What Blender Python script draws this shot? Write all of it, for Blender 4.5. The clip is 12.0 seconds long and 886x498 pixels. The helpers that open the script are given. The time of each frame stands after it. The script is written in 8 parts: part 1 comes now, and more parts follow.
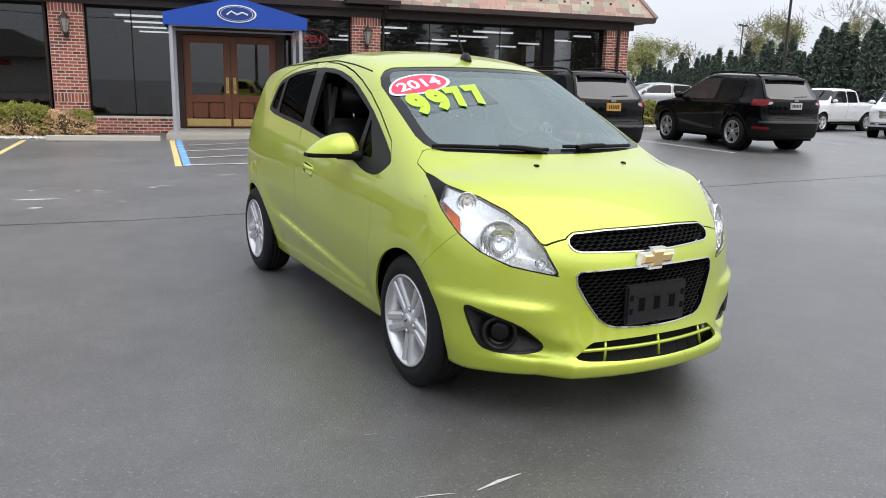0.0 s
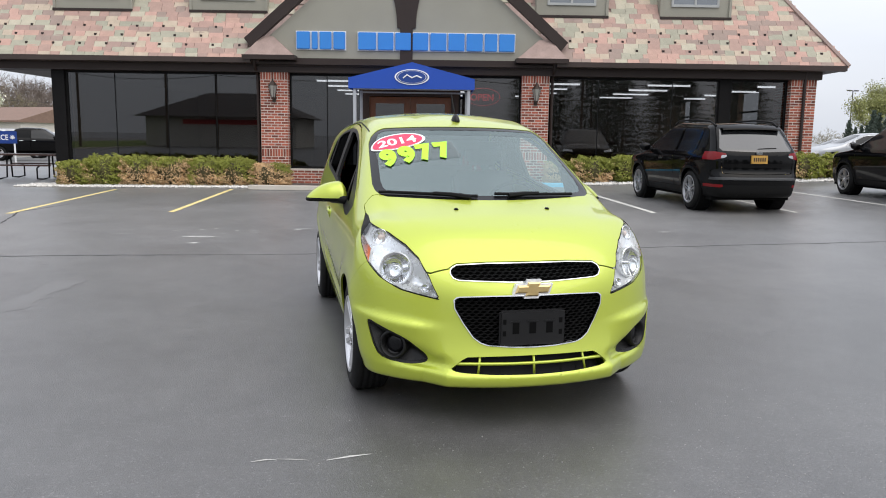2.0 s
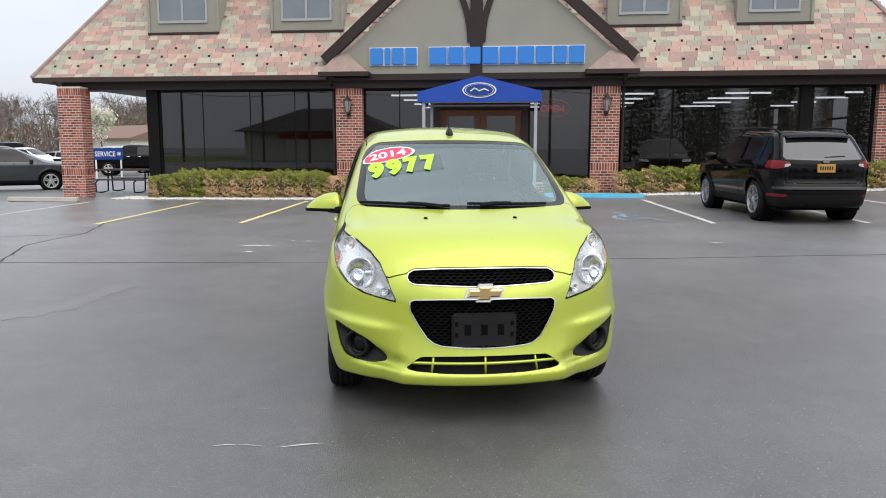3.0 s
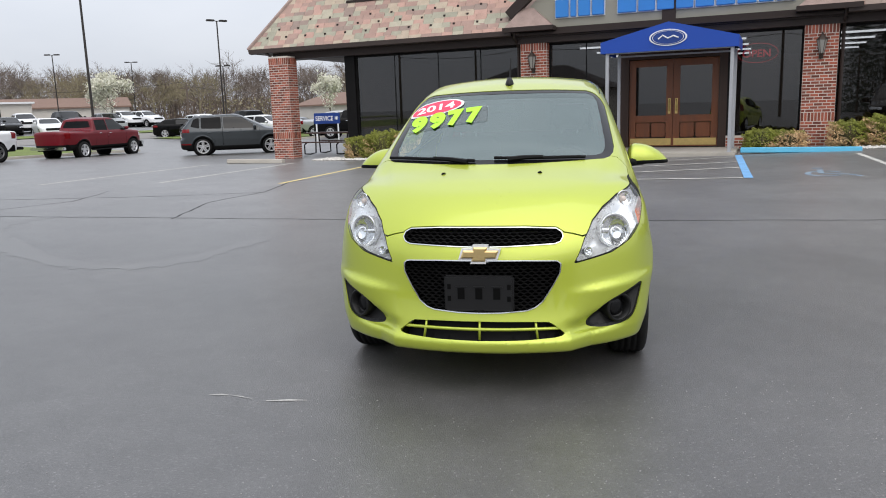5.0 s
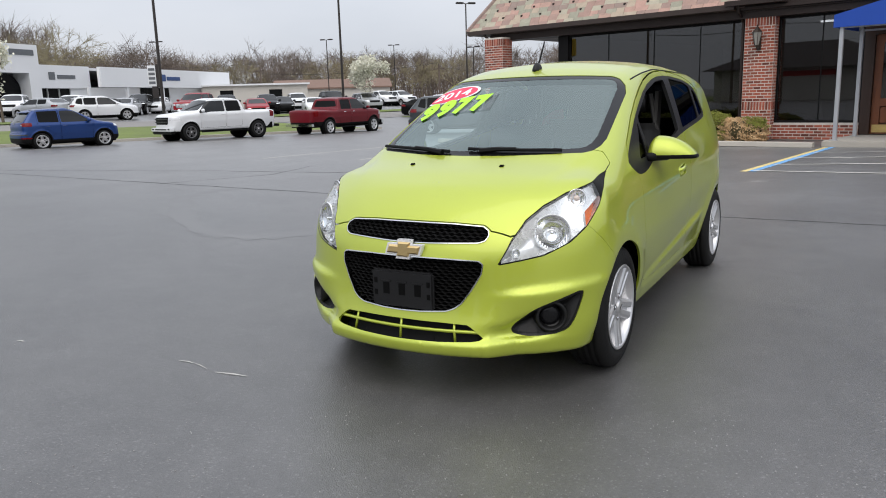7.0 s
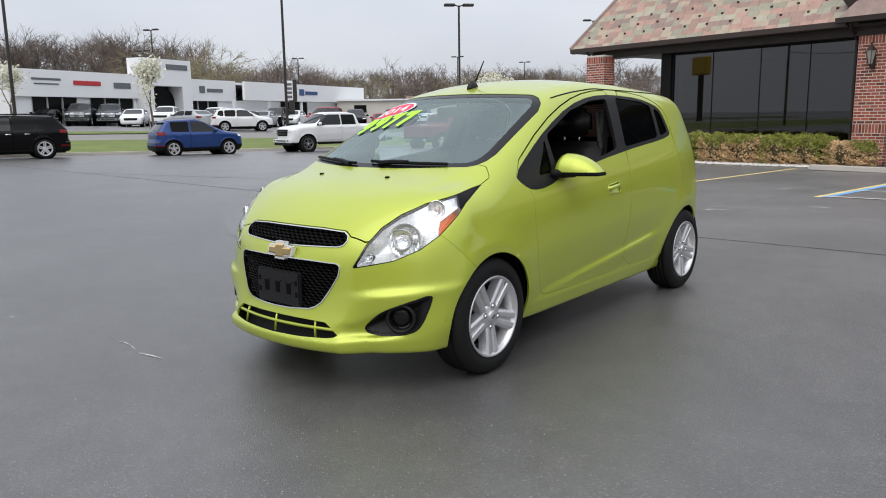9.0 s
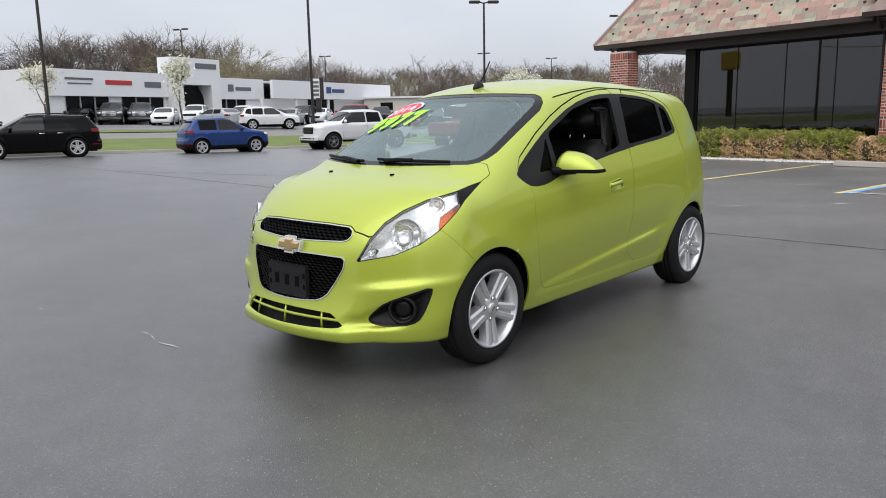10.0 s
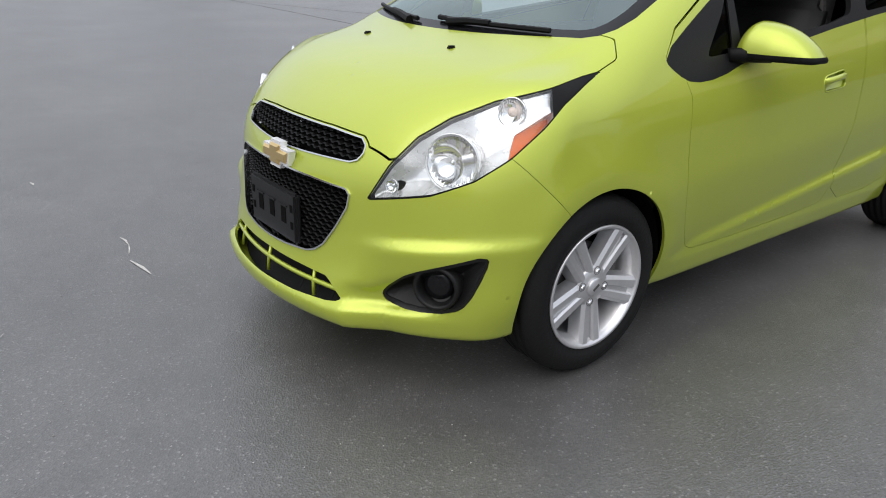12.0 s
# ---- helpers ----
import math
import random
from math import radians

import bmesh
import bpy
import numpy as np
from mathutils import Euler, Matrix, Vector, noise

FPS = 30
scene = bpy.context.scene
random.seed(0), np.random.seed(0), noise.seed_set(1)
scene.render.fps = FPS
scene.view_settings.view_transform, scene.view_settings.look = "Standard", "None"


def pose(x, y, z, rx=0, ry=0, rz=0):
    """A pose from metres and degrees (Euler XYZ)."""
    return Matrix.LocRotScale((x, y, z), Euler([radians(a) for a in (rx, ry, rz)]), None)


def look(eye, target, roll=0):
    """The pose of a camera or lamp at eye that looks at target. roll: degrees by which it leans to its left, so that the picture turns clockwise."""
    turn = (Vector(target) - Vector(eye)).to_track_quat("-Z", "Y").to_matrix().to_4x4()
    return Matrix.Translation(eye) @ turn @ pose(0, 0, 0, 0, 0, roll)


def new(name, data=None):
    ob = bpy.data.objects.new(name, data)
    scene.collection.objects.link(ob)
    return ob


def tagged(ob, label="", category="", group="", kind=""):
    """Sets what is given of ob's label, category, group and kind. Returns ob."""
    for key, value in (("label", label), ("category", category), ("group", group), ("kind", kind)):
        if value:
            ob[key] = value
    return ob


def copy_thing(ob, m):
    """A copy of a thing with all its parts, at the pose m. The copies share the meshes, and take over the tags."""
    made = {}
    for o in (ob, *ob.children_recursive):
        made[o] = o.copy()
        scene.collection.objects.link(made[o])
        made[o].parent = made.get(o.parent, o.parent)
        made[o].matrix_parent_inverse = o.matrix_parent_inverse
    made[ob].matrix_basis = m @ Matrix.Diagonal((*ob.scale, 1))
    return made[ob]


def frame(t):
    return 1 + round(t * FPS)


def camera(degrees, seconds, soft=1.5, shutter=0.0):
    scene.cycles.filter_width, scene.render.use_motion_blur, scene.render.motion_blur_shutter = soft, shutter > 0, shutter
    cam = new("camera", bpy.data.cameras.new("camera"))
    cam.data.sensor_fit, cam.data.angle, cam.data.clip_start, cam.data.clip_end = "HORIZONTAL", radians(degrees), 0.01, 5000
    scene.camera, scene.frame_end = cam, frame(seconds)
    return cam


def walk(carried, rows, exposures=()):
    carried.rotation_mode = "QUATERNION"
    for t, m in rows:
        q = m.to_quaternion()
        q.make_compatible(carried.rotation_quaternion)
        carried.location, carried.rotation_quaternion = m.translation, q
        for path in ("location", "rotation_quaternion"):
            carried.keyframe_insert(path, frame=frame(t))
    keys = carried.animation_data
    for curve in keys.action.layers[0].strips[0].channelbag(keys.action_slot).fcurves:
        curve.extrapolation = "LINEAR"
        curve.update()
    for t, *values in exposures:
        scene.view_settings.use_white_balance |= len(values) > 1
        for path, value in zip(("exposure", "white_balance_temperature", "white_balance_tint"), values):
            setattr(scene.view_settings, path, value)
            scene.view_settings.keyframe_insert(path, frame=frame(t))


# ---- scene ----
cam = camera(60.8, 12.0, soft=1.0)
PATH = [
    (0, (0.273, -0.14, 1.291), (0.834, 1.734, 0.874), 1.4),
    (0.5, (0.544, -0.401, 1.297), (0.978, 1.512, 0.905), 1.4),
    (1, (0.809, -0.643, 1.289), (1.1, 1.303, 0.929), 1.3),
    (1.5, (1.114, -0.85, 1.331), (1.262, 1.118, 1.005), 1.1),
    (2, (1.504, -0.99, 1.335), (1.515, 0.989, 1.043), 0.8),
    (2.5, (1.833, -1.146, 1.326), (1.718, 0.833, 1.06), 0.4),
    (2.7, (1.976, -1.186, 1.347), (1.813, 0.79, 1.087), 0.3),
    (4.5, (2.881, -0.94, 1.328), (2.249, 0.928, 0.992), -1.6),
    (5, (3.144, -0.702, 1.294), (2.354, 1.099, 0.933), -1.8),
    (5.5, (3.444, -0.519, 1.293), (2.492, 1.198, 0.914), -1.9),
    (6, (3.702, -0.287, 1.291), (2.606, 1.34, 0.902), -1.8),
    (6.5, (3.974, -0.083, 1.283), (2.755, 1.453, 0.89), -1.7),
    (7, (4.289, 0.158, 1.297), (2.959, 1.600, 0.904), -1.7),
    (8.8, (5.18, 0.898, 1.272), (3.627, 2.11, 0.925), -0.8),
    (9, (5.282, 0.888, 1.268), (3.716, 2.083, 0.924), -0.8),
    (9.5, (5.443, 0.879, 1.283), (3.852, 2.042, 0.945), -1.0),
    (10, (5.478, 0.901, 1.28), (3.87, 2.038, 0.929), -1.1),
    (10.5, (5.403, 0.969, 1.268), (3.78, 2.071, 0.879), -0.9),
    (11, (5.126, 1.245, 1.269), (3.485, 2.291, 0.809), -0.4),
    (11.5, (4.741, 1.564, 1.241), (3.074, 2.511, 0.671), 0.4),
    (12, (4.287, 1.95, 1.256), (2.6, 2.732, 0.52), 1.3),
]
walk(cam, [(t, look(eye, target, roll)) for t, eye, target, roll in PATH], exposures=[(0, 0.31), (2.5, 0.29), (5, 0.13), (7, 0.04), (10, 0.02), (12, 0.08)])

# ---- light: an overcast spring day ----
world = bpy.data.worlds.new("sky")
scene.world = world
world.use_nodes = True
_n, _l = world.node_tree.nodes, world.node_tree.links
_n.clear()
_sky = _n.new("ShaderNodeTexSky")
_sky.sky_type, _sky.sun_disc = "NISHITA", False
_sky.sun_elevation, _sky.sun_rotation = radians(52), radians(140)
_sky.air_density, _sky.dust_density = 1.0, 4.0
_cloud = _n.new("ShaderNodeTexNoise")
_cloud.inputs["Scale"].default_value, _cloud.inputs["Detail"].default_value = 1.6, 5
_map = _n.new("ShaderNodeMapping")
_map.inputs["Scale"].default_value = (1, 1, 3)
_tc = _n.new("ShaderNodeTexCoord")
_ramp = _n.new("ShaderNodeValToRGB")
_ramp.color_ramp.elements[0].position, _ramp.color_ramp.elements[0].color = 0.3, (6.4, 6.8, 7.6, 1)
_ramp.color_ramp.elements[1].position, _ramp.color_ramp.elements[1].color = 0.72, (8.3, 8.55, 9.2, 1)
_mix = _n.new("ShaderNodeMix")
_mix.data_type = "RGBA"
_mix.inputs[0].default_value = 0.85
_bg, _out = _n.new("ShaderNodeBackground"), _n.new("ShaderNodeOutputWorld")
_bg.inputs["Strength"].default_value = 0.085
_l.new(_tc.outputs["Generated"], _map.inputs["Vector"])
_l.new(_map.outputs["Vector"], _cloud.inputs["Vector"])
_l.new(_cloud.outputs["Fac"], _ramp.inputs["Fac"])
_l.new(_sky.outputs["Color"], _mix.inputs["A"])
_l.new(_ramp.outputs["Color"], _mix.inputs["B"])
# an overcast sky is brightest overhead
_xyz, _up, _grade = _n.new("ShaderNodeSeparateXYZ"), _n.new("ShaderNodeMapRange"), _n.new("ShaderNodeMix")
_l.new(_tc.outputs["Generated"], _xyz.inputs["Vector"])
_l.new(_xyz.outputs["Z"], _up.inputs["Value"])
_up.inputs["From Min"].default_value, _up.inputs["From Max"].default_value = 0.0, 1.0
_up.inputs["To Min"].default_value, _up.inputs["To Max"].default_value = 1.1, 2.25
_grade.data_type, _grade.blend_type = "RGBA", "MULTIPLY"
_grade.inputs[0].default_value = 1.0
_l.new(_mix.outputs["Result"], _grade.inputs["A"])
_l.new(_up.outputs["Result"], _grade.inputs["B"])
_l.new(_grade.outputs["Result"], _bg.inputs["Color"])
_l.new(_bg.outputs["Background"], _out.inputs["Surface"])
_sun = bpy.data.lights.new("sun", "SUN")
_sun.energy, _sun.angle, _sun.color = 1.25, radians(75), (1.0, 0.945, 0.87)
new("sun", _sun).matrix_world = look((11, -13, 27), (0, 0, 0))

# ---- materials ----
def mat(name, col, rough=0.6, metal=0.0, var=0.15, scale=3.0, fine=60.0, bump=0.0, coat=0.0, piece=0.0, dirt=0.0, spec=0.5, stretch=(1, 1, 1), space="Object", island=False):
    """A principled surface with grain at two scales, optional relief, dirt and a tone of its own for each piece."""
    m = bpy.data.materials.new(name)
    m.use_nodes = True
    n, l = m.node_tree.nodes, m.node_tree.links
    b = n["Principled BSDF"]
    tc, mp = n.new("ShaderNodeTexCoord"), n.new("ShaderNodeMapping")
    mp.inputs["Scale"].default_value = stretch
    l.new(tc.outputs[space], mp.inputs["Vector"])
    big, small = n.new("ShaderNodeTexNoise"), n.new("ShaderNodeTexNoise")
    big.inputs["Scale"].default_value, big.inputs["Detail"].default_value = scale, 4
    small.inputs["Scale"].default_value, small.inputs["Detail"].default_value = fine, 3
    for t in (big, small):
        l.new(mp.outputs["Vector"], t.inputs["Vector"])
    add = n.new("ShaderNodeMath")
    add.operation = "ADD"
    l.new(big.outputs["Fac"], add.inputs[0])
    l.new(small.outputs["Fac"], add.inputs[1])
    rng = n.new("ShaderNodeMapRange")
    rng.inputs["From Min"].default_value, rng.inputs["From Max"].default_value = 0.6, 1.4
    rng.inputs["To Min"].default_value, rng.inputs["To Max"].default_value = 1 - var, 1 + var
    l.new(add.outputs[0], rng.inputs["Value"])
    value = rng.outputs["Result"]
    if piece:
        info, pr, mul = n.new("ShaderNodeNewGeometry" if island else "ShaderNodeObjectInfo"), n.new("ShaderNodeMapRange"), n.new("ShaderNodeMath")
        pr.inputs["To Min"].default_value, pr.inputs["To Max"].default_value = 1 - piece, 1 + piece
        mul.operation = "MULTIPLY"
        l.new(info.outputs["Random Per Island" if island else "Random"], pr.inputs["Value"])
        l.new(value, mul.inputs[0])
        l.new(pr.outputs["Result"], mul.inputs[1])
        value = mul.outputs[0]
    hsv = n.new("ShaderNodeHueSaturation")
    hsv.inputs["Color"].default_value = (*col, 1)
    l.new(value, hsv.inputs["Value"])
    l.new(hsv.outputs["Color"], b.inputs["Base Color"])
    rr = n.new("ShaderNodeMapRange")
    rr.inputs["To Min"].default_value, rr.inputs["To Max"].default_value = max(0.0, rough - 0.08 * (rough > 0.15)), min(1.0, rough + 0.08 * (rough > 0.15))
    l.new(big.outputs["Fac"], rr.inputs["Value"])
    l.new(rr.outputs["Result"], b.inputs["Roughness"])
    b.inputs["Metallic"].default_value, b.inputs["Coat Weight"].default_value = metal, coat
    b.inputs["Coat Roughness"].default_value, b.inputs["Specular IOR Level"].default_value = 0.04, spec
    if bump:
        bp = n.new("ShaderNodeBump")
        bp.inputs["Strength"].default_value, bp.inputs["Distance"].default_value = min(1.0, bump), 0.01 * max(1.0, bump)
        l.new(small.outputs["Fac"], bp.inputs["Height"])
        l.new(bp.outputs["Normal"], b.inputs["Normal"])
    return m


def glass_mat(name, tint, gloss=0.08, ior=1.4, sheen=(1, 1, 1), most=1.0):
    """Thin glass: sees through with a tint, and mirrors more at a slant."""
    m = bpy.data.materials.new(name)
    m.use_nodes = True
    n, l = m.node_tree.nodes, m.node_tree.links
    n.remove(n["Principled BSDF"])
    tr, gl, mix, fr = n.new("ShaderNodeBsdfTransparent"), n.new("ShaderNodeBsdfGlossy"), n.new("ShaderNodeMixShader"), n.new("ShaderNodeFresnel")
    tr.inputs["Color"].default_value = (*tint, 1)
    gl.inputs["Roughness"].default_value = 0.01
    gl.inputs["Color"].default_value = (*sheen, 1)
    fr.inputs["IOR"].default_value = ior
    mr = n.new("ShaderNodeMapRange")
    mr.inputs["To Min"].default_value, mr.inputs["To Max"].default_value = gloss, most
    l.new(fr.outputs["Fac"], mr.inputs["Value"])
    l.new(mr.outputs["Result"], mix.inputs["Fac"])
    l.new(tr.outputs["BSDF"], mix.inputs[1])
    l.new(gl.outputs["BSDF"], mix.inputs[2])
    l.new(mix.outputs["Shader"], n["Material Output"].inputs["Surface"])
    return m


def glow_mat(name, col, strength):
    m = bpy.data.materials.new(name)
    m.use_nodes = True
    b = m.node_tree.nodes["Principled BSDF"]
    b.inputs["Base Color"].default_value = (*col, 1)
    b.inputs["Emission Color"].default_value = (*col, 1)
    b.inputs["Emission Strength"].default_value = strength
    return m


def paint(name, col, metal=0.3, rough=0.3):
    return mat(name, col, rough, metal, 0.05, 0.8, 900.0, coat=0.85)


def asphalt_mat():
    """Worn asphalt: broad pale and dark patches, smears and fine aggregate with light chips."""
    m = mat("asphalt", (0.081, 0.0794, 0.078), 0.36, var=0.22, scale=0.30, fine=5.0, spec=1.0)
    n, l = m.node_tree.nodes, m.node_tree.links
    b = n["Principled BSDF"]
    hsv = [k for k in n if k.bl_idname == "ShaderNodeHueSaturation"][0]
    tc = [k for k in n if k.bl_idname == "ShaderNodeTexCoord"][0]
    chips, grit = n.new("ShaderNodeTexVoronoi"), n.new("ShaderNodeTexNoise")
    chips.inputs["Scale"].default_value = 170
    grit.inputs["Scale"].default_value, grit.inputs["Detail"].default_value = 320, 2
    wear = n.new("ShaderNodeTexNoise")
    wear.inputs["Scale"].default_value, wear.inputs["Detail"].default_value = 0.9, 6
    for t in (chips, grit, wear):
        l.new(tc.outputs["Object"], t.inputs["Vector"])
    ramp = n.new("ShaderNodeMapRange")
    ramp.inputs["From Min"].default_value, ramp.inputs["From Max"].default_value = 0.0, 1.0
    ramp.inputs["To Min"].default_value, ramp.inputs["To Max"].default_value = 0.80, 1.22
    sep = n.new("ShaderNodeSeparateColor")
    l.new(chips.outputs["Color"], sep.inputs["Color"])
    l.new(sep.outputs[0], ramp.inputs["Value"])
    g2, w2 = n.new("ShaderNodeMapRange"), n.new("ShaderNodeMapRange")
    g2.inputs["From Min"].default_value, g2.inputs["From Max"].default_value, g2.inputs["To Min"].default_value, g2.inputs["To Max"].default_value = 0.3, 0.7, 0.82, 1.18
    w2.inputs["From Min"].default_value, w2.inputs["From Max"].default_value, w2.inputs["To Min"].default_value, w2.inputs["To Max"].default_value = 0.3, 0.7, 0.86, 1.14
    l.new(grit.outputs["Fac"], g2.inputs["Value"])
    l.new(wear.outputs["Fac"], w2.inputs["Value"])
    old = hsv.inputs["Value"].links[0].from_socket
    pale = n.new("ShaderNodeMapRange")
    pale.inputs["From Min"].default_value, pale.inputs["From Max"].default_value, pale.inputs["To Min"].default_value, pale.inputs["To Max"].default_value = 0.952, 0.964, 1.0, 1.9
    l.new(sep.outputs[1], pale.inputs["Value"])
    # base colour grows paler along y, up to 1.75 times at 10.5
    where, y_gain = n.new("ShaderNodeSeparateXYZ"), n.new("ShaderNodeMapRange")
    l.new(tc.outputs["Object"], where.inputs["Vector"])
    l.new(where.outputs["Y"], y_gain.inputs["Value"])
    y_gain.inputs["From Min"].default_value, y_gain.inputs["From Max"].default_value, y_gain.inputs["To Min"].default_value, y_gain.inputs["To Max"].default_value = 3.5, 10.5, 1.0, 1.75
    for src in (y_gain.outputs["Result"], pale.outputs["Result"], ramp.outputs["Result"], g2.outputs["Result"], w2.outputs["Result"]):
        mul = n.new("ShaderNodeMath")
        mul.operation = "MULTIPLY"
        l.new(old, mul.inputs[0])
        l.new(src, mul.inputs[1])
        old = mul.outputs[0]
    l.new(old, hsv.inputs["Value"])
    bp = n.new("ShaderNodeBump")
    bp.inputs["Strength"].default_value, bp.inputs["Distance"].default_value = 0.30, 0.004
    l.new(chips.outputs["Distance"], bp.inputs["Height"])
    l.new(bp.outputs["Normal"], b.inputs["Normal"])
    return m


def flake_paint(name, col, metal, rough):
    """Metallic paint: fine flakes that tilt the lustre under a clear coat."""
    m = paint(name, col, metal, rough)
    n, l = m.node_tree.nodes, m.node_tree.links
    b = n["Principled BSDF"]
    tc, vo, nm = n.new("ShaderNodeTexCoord"), n.new("ShaderNodeTexVoronoi"), n.new("ShaderNodeBump")
    vo.inputs["Scale"].default_value = 420
    nm.inputs["Strength"].default_value, nm.inputs["Distance"].default_value = 0.045, 0.002
    l.new(tc.outputs["Object"], vo.inputs["Vector"])
    l.new(vo.outputs["Color"], nm.inputs["Height"])
    l.new(nm.outputs["Normal"], b.inputs["Normal"])
    return m


LIME = flake_paint("lime_metallic_paint", (0.443, 0.518, 0.049), 0.45, 0.36)
BLACK_PLASTIC = mat("black_plastic", (0.006, 0.006, 0.006), 0.5, spec=0.12, bump=0.1, fine=300)
GAP = mat("panel_gap", (0.004, 0.004, 0.004), 0.9, spec=0.08)
RUBBER = mat("tyre_rubber", (0.010, 0.010, 0.0099), 0.66, var=0.25, scale=6, fine=90, bump=0.2, spec=0.18)
ALLOY = mat("silver_alloy", (0.62, 0.62, 0.63), 0.32, 0.75, 0.06, 8)
CHROME = mat("chrome", (0.66, 0.67, 0.68), 0.12, 1.0, 0.03)
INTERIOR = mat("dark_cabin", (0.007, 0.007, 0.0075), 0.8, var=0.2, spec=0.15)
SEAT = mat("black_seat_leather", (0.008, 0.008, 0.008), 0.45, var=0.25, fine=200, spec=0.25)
DASH = mat("dash_plastic", (0.20, 0.24, 0.24), 0.65)
LAMP_SHELL = mat("lamp_shell", (0.80, 0.805, 0.815), 0.28, 0.55, 0.08, 25)
GRIT = mat("pale_grit", (0.38, 0.37, 0.36), 0.9)
LAMP_DARK = mat("smoked_bezel", (0.38, 0.385, 0.39), 0.2, 0.6, 0.1, 20)
WINDSCREEN = glass_mat("windscreen_glass", (0.60, 0.74, 0.73), 0.17, 1.4, (0.84, 0.98, 0.95))
SHADE_GLASS = glass_mat("shade_band_glass", (0.30, 0.36, 0.37), 0.13, 1.4, (0.84, 0.98, 0.95))
TINTED = glass_mat("tinted_glass", (0.03, 0.032, 0.034), 0.0, 1.3, (1, 1, 1), 0.15)
LENS = glass_mat("clear_lens", (0.93, 0.95, 0.96), 0.03)
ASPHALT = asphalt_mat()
BRICK = mat("red_brick", (0.29, 0.080, 0.048), 0.85, var=0.25, scale=6, fine=90, bump=0.4, piece=0.55)
MORTAR = mat("mortar", (0.62, 0.57, 0.51), 0.9, var=0.15)
BROWN_TRIM = mat("brown_trim_paint", (0.034, 0.024, 0.021), 0.5, var=0.15, spec=0.25)
PORCH_BOARD = mat("porch_boards", (0.17, 0.155, 0.145), 0.6, var=0.15, scale=1.5)
GUTTER_BROWN = mat("brown_gutter_metal", (0.062, 0.046, 0.041), 0.4, var=0.12, spec=0.4)
DARK_WOOD = mat("dark_stained_wood", (0.030, 0.012, 0.006), 0.45, var=0.3, scale=2.5, fine=30, stretch=(6, 6, 0.6))
STUCCO = mat("grey_green_stucco", (0.30, 0.29, 0.24), 0.9, var=0.08, scale=1.5, fine=250, bump=0.3)
SHOP_GLASS = glass_mat("showroom_glass", (0.36, 0.365, 0.37), 0.030, 1.5)
BRAKE = mat("brake_steel", (0.12, 0.115, 0.11), 0.5, 0.6)
REFLECTOR = mat("lamp_reflector", (0.86, 0.865, 0.87), 0.10, 0.95, 0.05, 60)
AMBER = mat("amber_plastic", (0.85, 0.17, 0.004), 0.4, spec=0.3)
PALE_AMBER = mat("pale_amber_glass", (0.72, 0.58, 0.50), 0.25, var=0.05)
RED_LENS = mat("red_lens", (0.16, 0.003, 0.005), 0.2, spec=0.3)
BADGE_RIM = mat("bright_badge_rim", (0.86, 0.86, 0.86), 0.25, 0.3)
GOLD = mat("gold_badge", (0.70, 0.52, 0.24), 0.30, 0.8, 0.05)
BLACK_GLOSS = mat("gloss_black", (0.007, 0.007, 0.008), 0.2, var=0.1, spec=0.25)
HOLDER = mat("grey_black_plastic", (0.013, 0.013, 0.0135), 0.40, bump=0.1, fine=200, spec=0.25)
POCKET = mat("moulded_black_plastic", (0.0075, 0.0075, 0.0075), 0.42, bump=0.15, fine=260, spec=0.3)
FRAME_BLACK = mat("matt_black_window_frame", (0.0085, 0.0085, 0.009), 0.45, bump=0.1, fine=300, spec=0.22)
BELT_GREY = mat("grey_webbing", (0.055, 0.053, 0.052), 0.85, var=0.1)
FILM = mat("clear_grey_film", (0.16, 0.18, 0.18), 0.35, var=0.05)
FILM.node_tree.nodes["Principled BSDF"].inputs["Alpha"].default_value = 0.30
LAMP_WHITE = mat("lamp_housing", (0.86, 0.865, 0.875), 0.25, 0.4, 0.08, 20)
DECAL_WHITE = mat("white_vinyl", (0.8, 0.8, 0.8), 0.5, var=0.04)
DECAL_RED = mat("red_vinyl", (0.72, 0.03, 0.09), 0.5, var=0.05)
DECAL_GREEN = mat("fluorescent_green_vinyl", (0.42, 0.93, 0.02), 0.5, var=0.04)
YELLOW_LINE = mat("yellow_road_paint", (0.66, 0.53, 0.22), 0.8, var=0.3, scale=4, fine=50)
WHITE_LINE = mat("white_road_paint", (0.52, 0.51, 0.47), 0.8, var=0.35, scale=4, fine=50)
BLUE_LINE = mat("blue_road_paint", (0.16, 0.36, 0.62), 0.8, var=0.3, scale=4, fine=50)
FADED_BLUE = mat("faded_blue_road_paint", (0.19, 0.25, 0.31), 0.8, var=0.5, scale=6, fine=40)
CONCRETE = mat("concrete", (0.42, 0.39, 0.34), 0.9, var=0.15, scale=2, fine=60, bump=0.3)
BLUE_STOP = mat("blue_painted_concrete", (0.10, 0.42, 0.62), 0.75, var=0.15, scale=3)
CRACK = mat("tarred_crack", (0.03, 0.03, 0.031), 0.7, var=0.3, scale=4)
SCUFF = mat("chalky_scuff", (0.45, 0.44, 0.42), 0.9, var=0.3, scale=15)
WOOD = mat("varnished_oak", (0.165, 0.046, 0.011), 0.4, var=0.3, scale=2.5, fine=30, stretch=(6, 6, 0.6), coat=0.12)
BRASS = mat("brass", (0.60, 0.44, 0.17), 0.35, 0.8, 0.15, 8)
FABRIC = mat("blue_canvas", (0.011, 0.065, 0.38), 0.75, var=0.08, scale=2, fine=300)
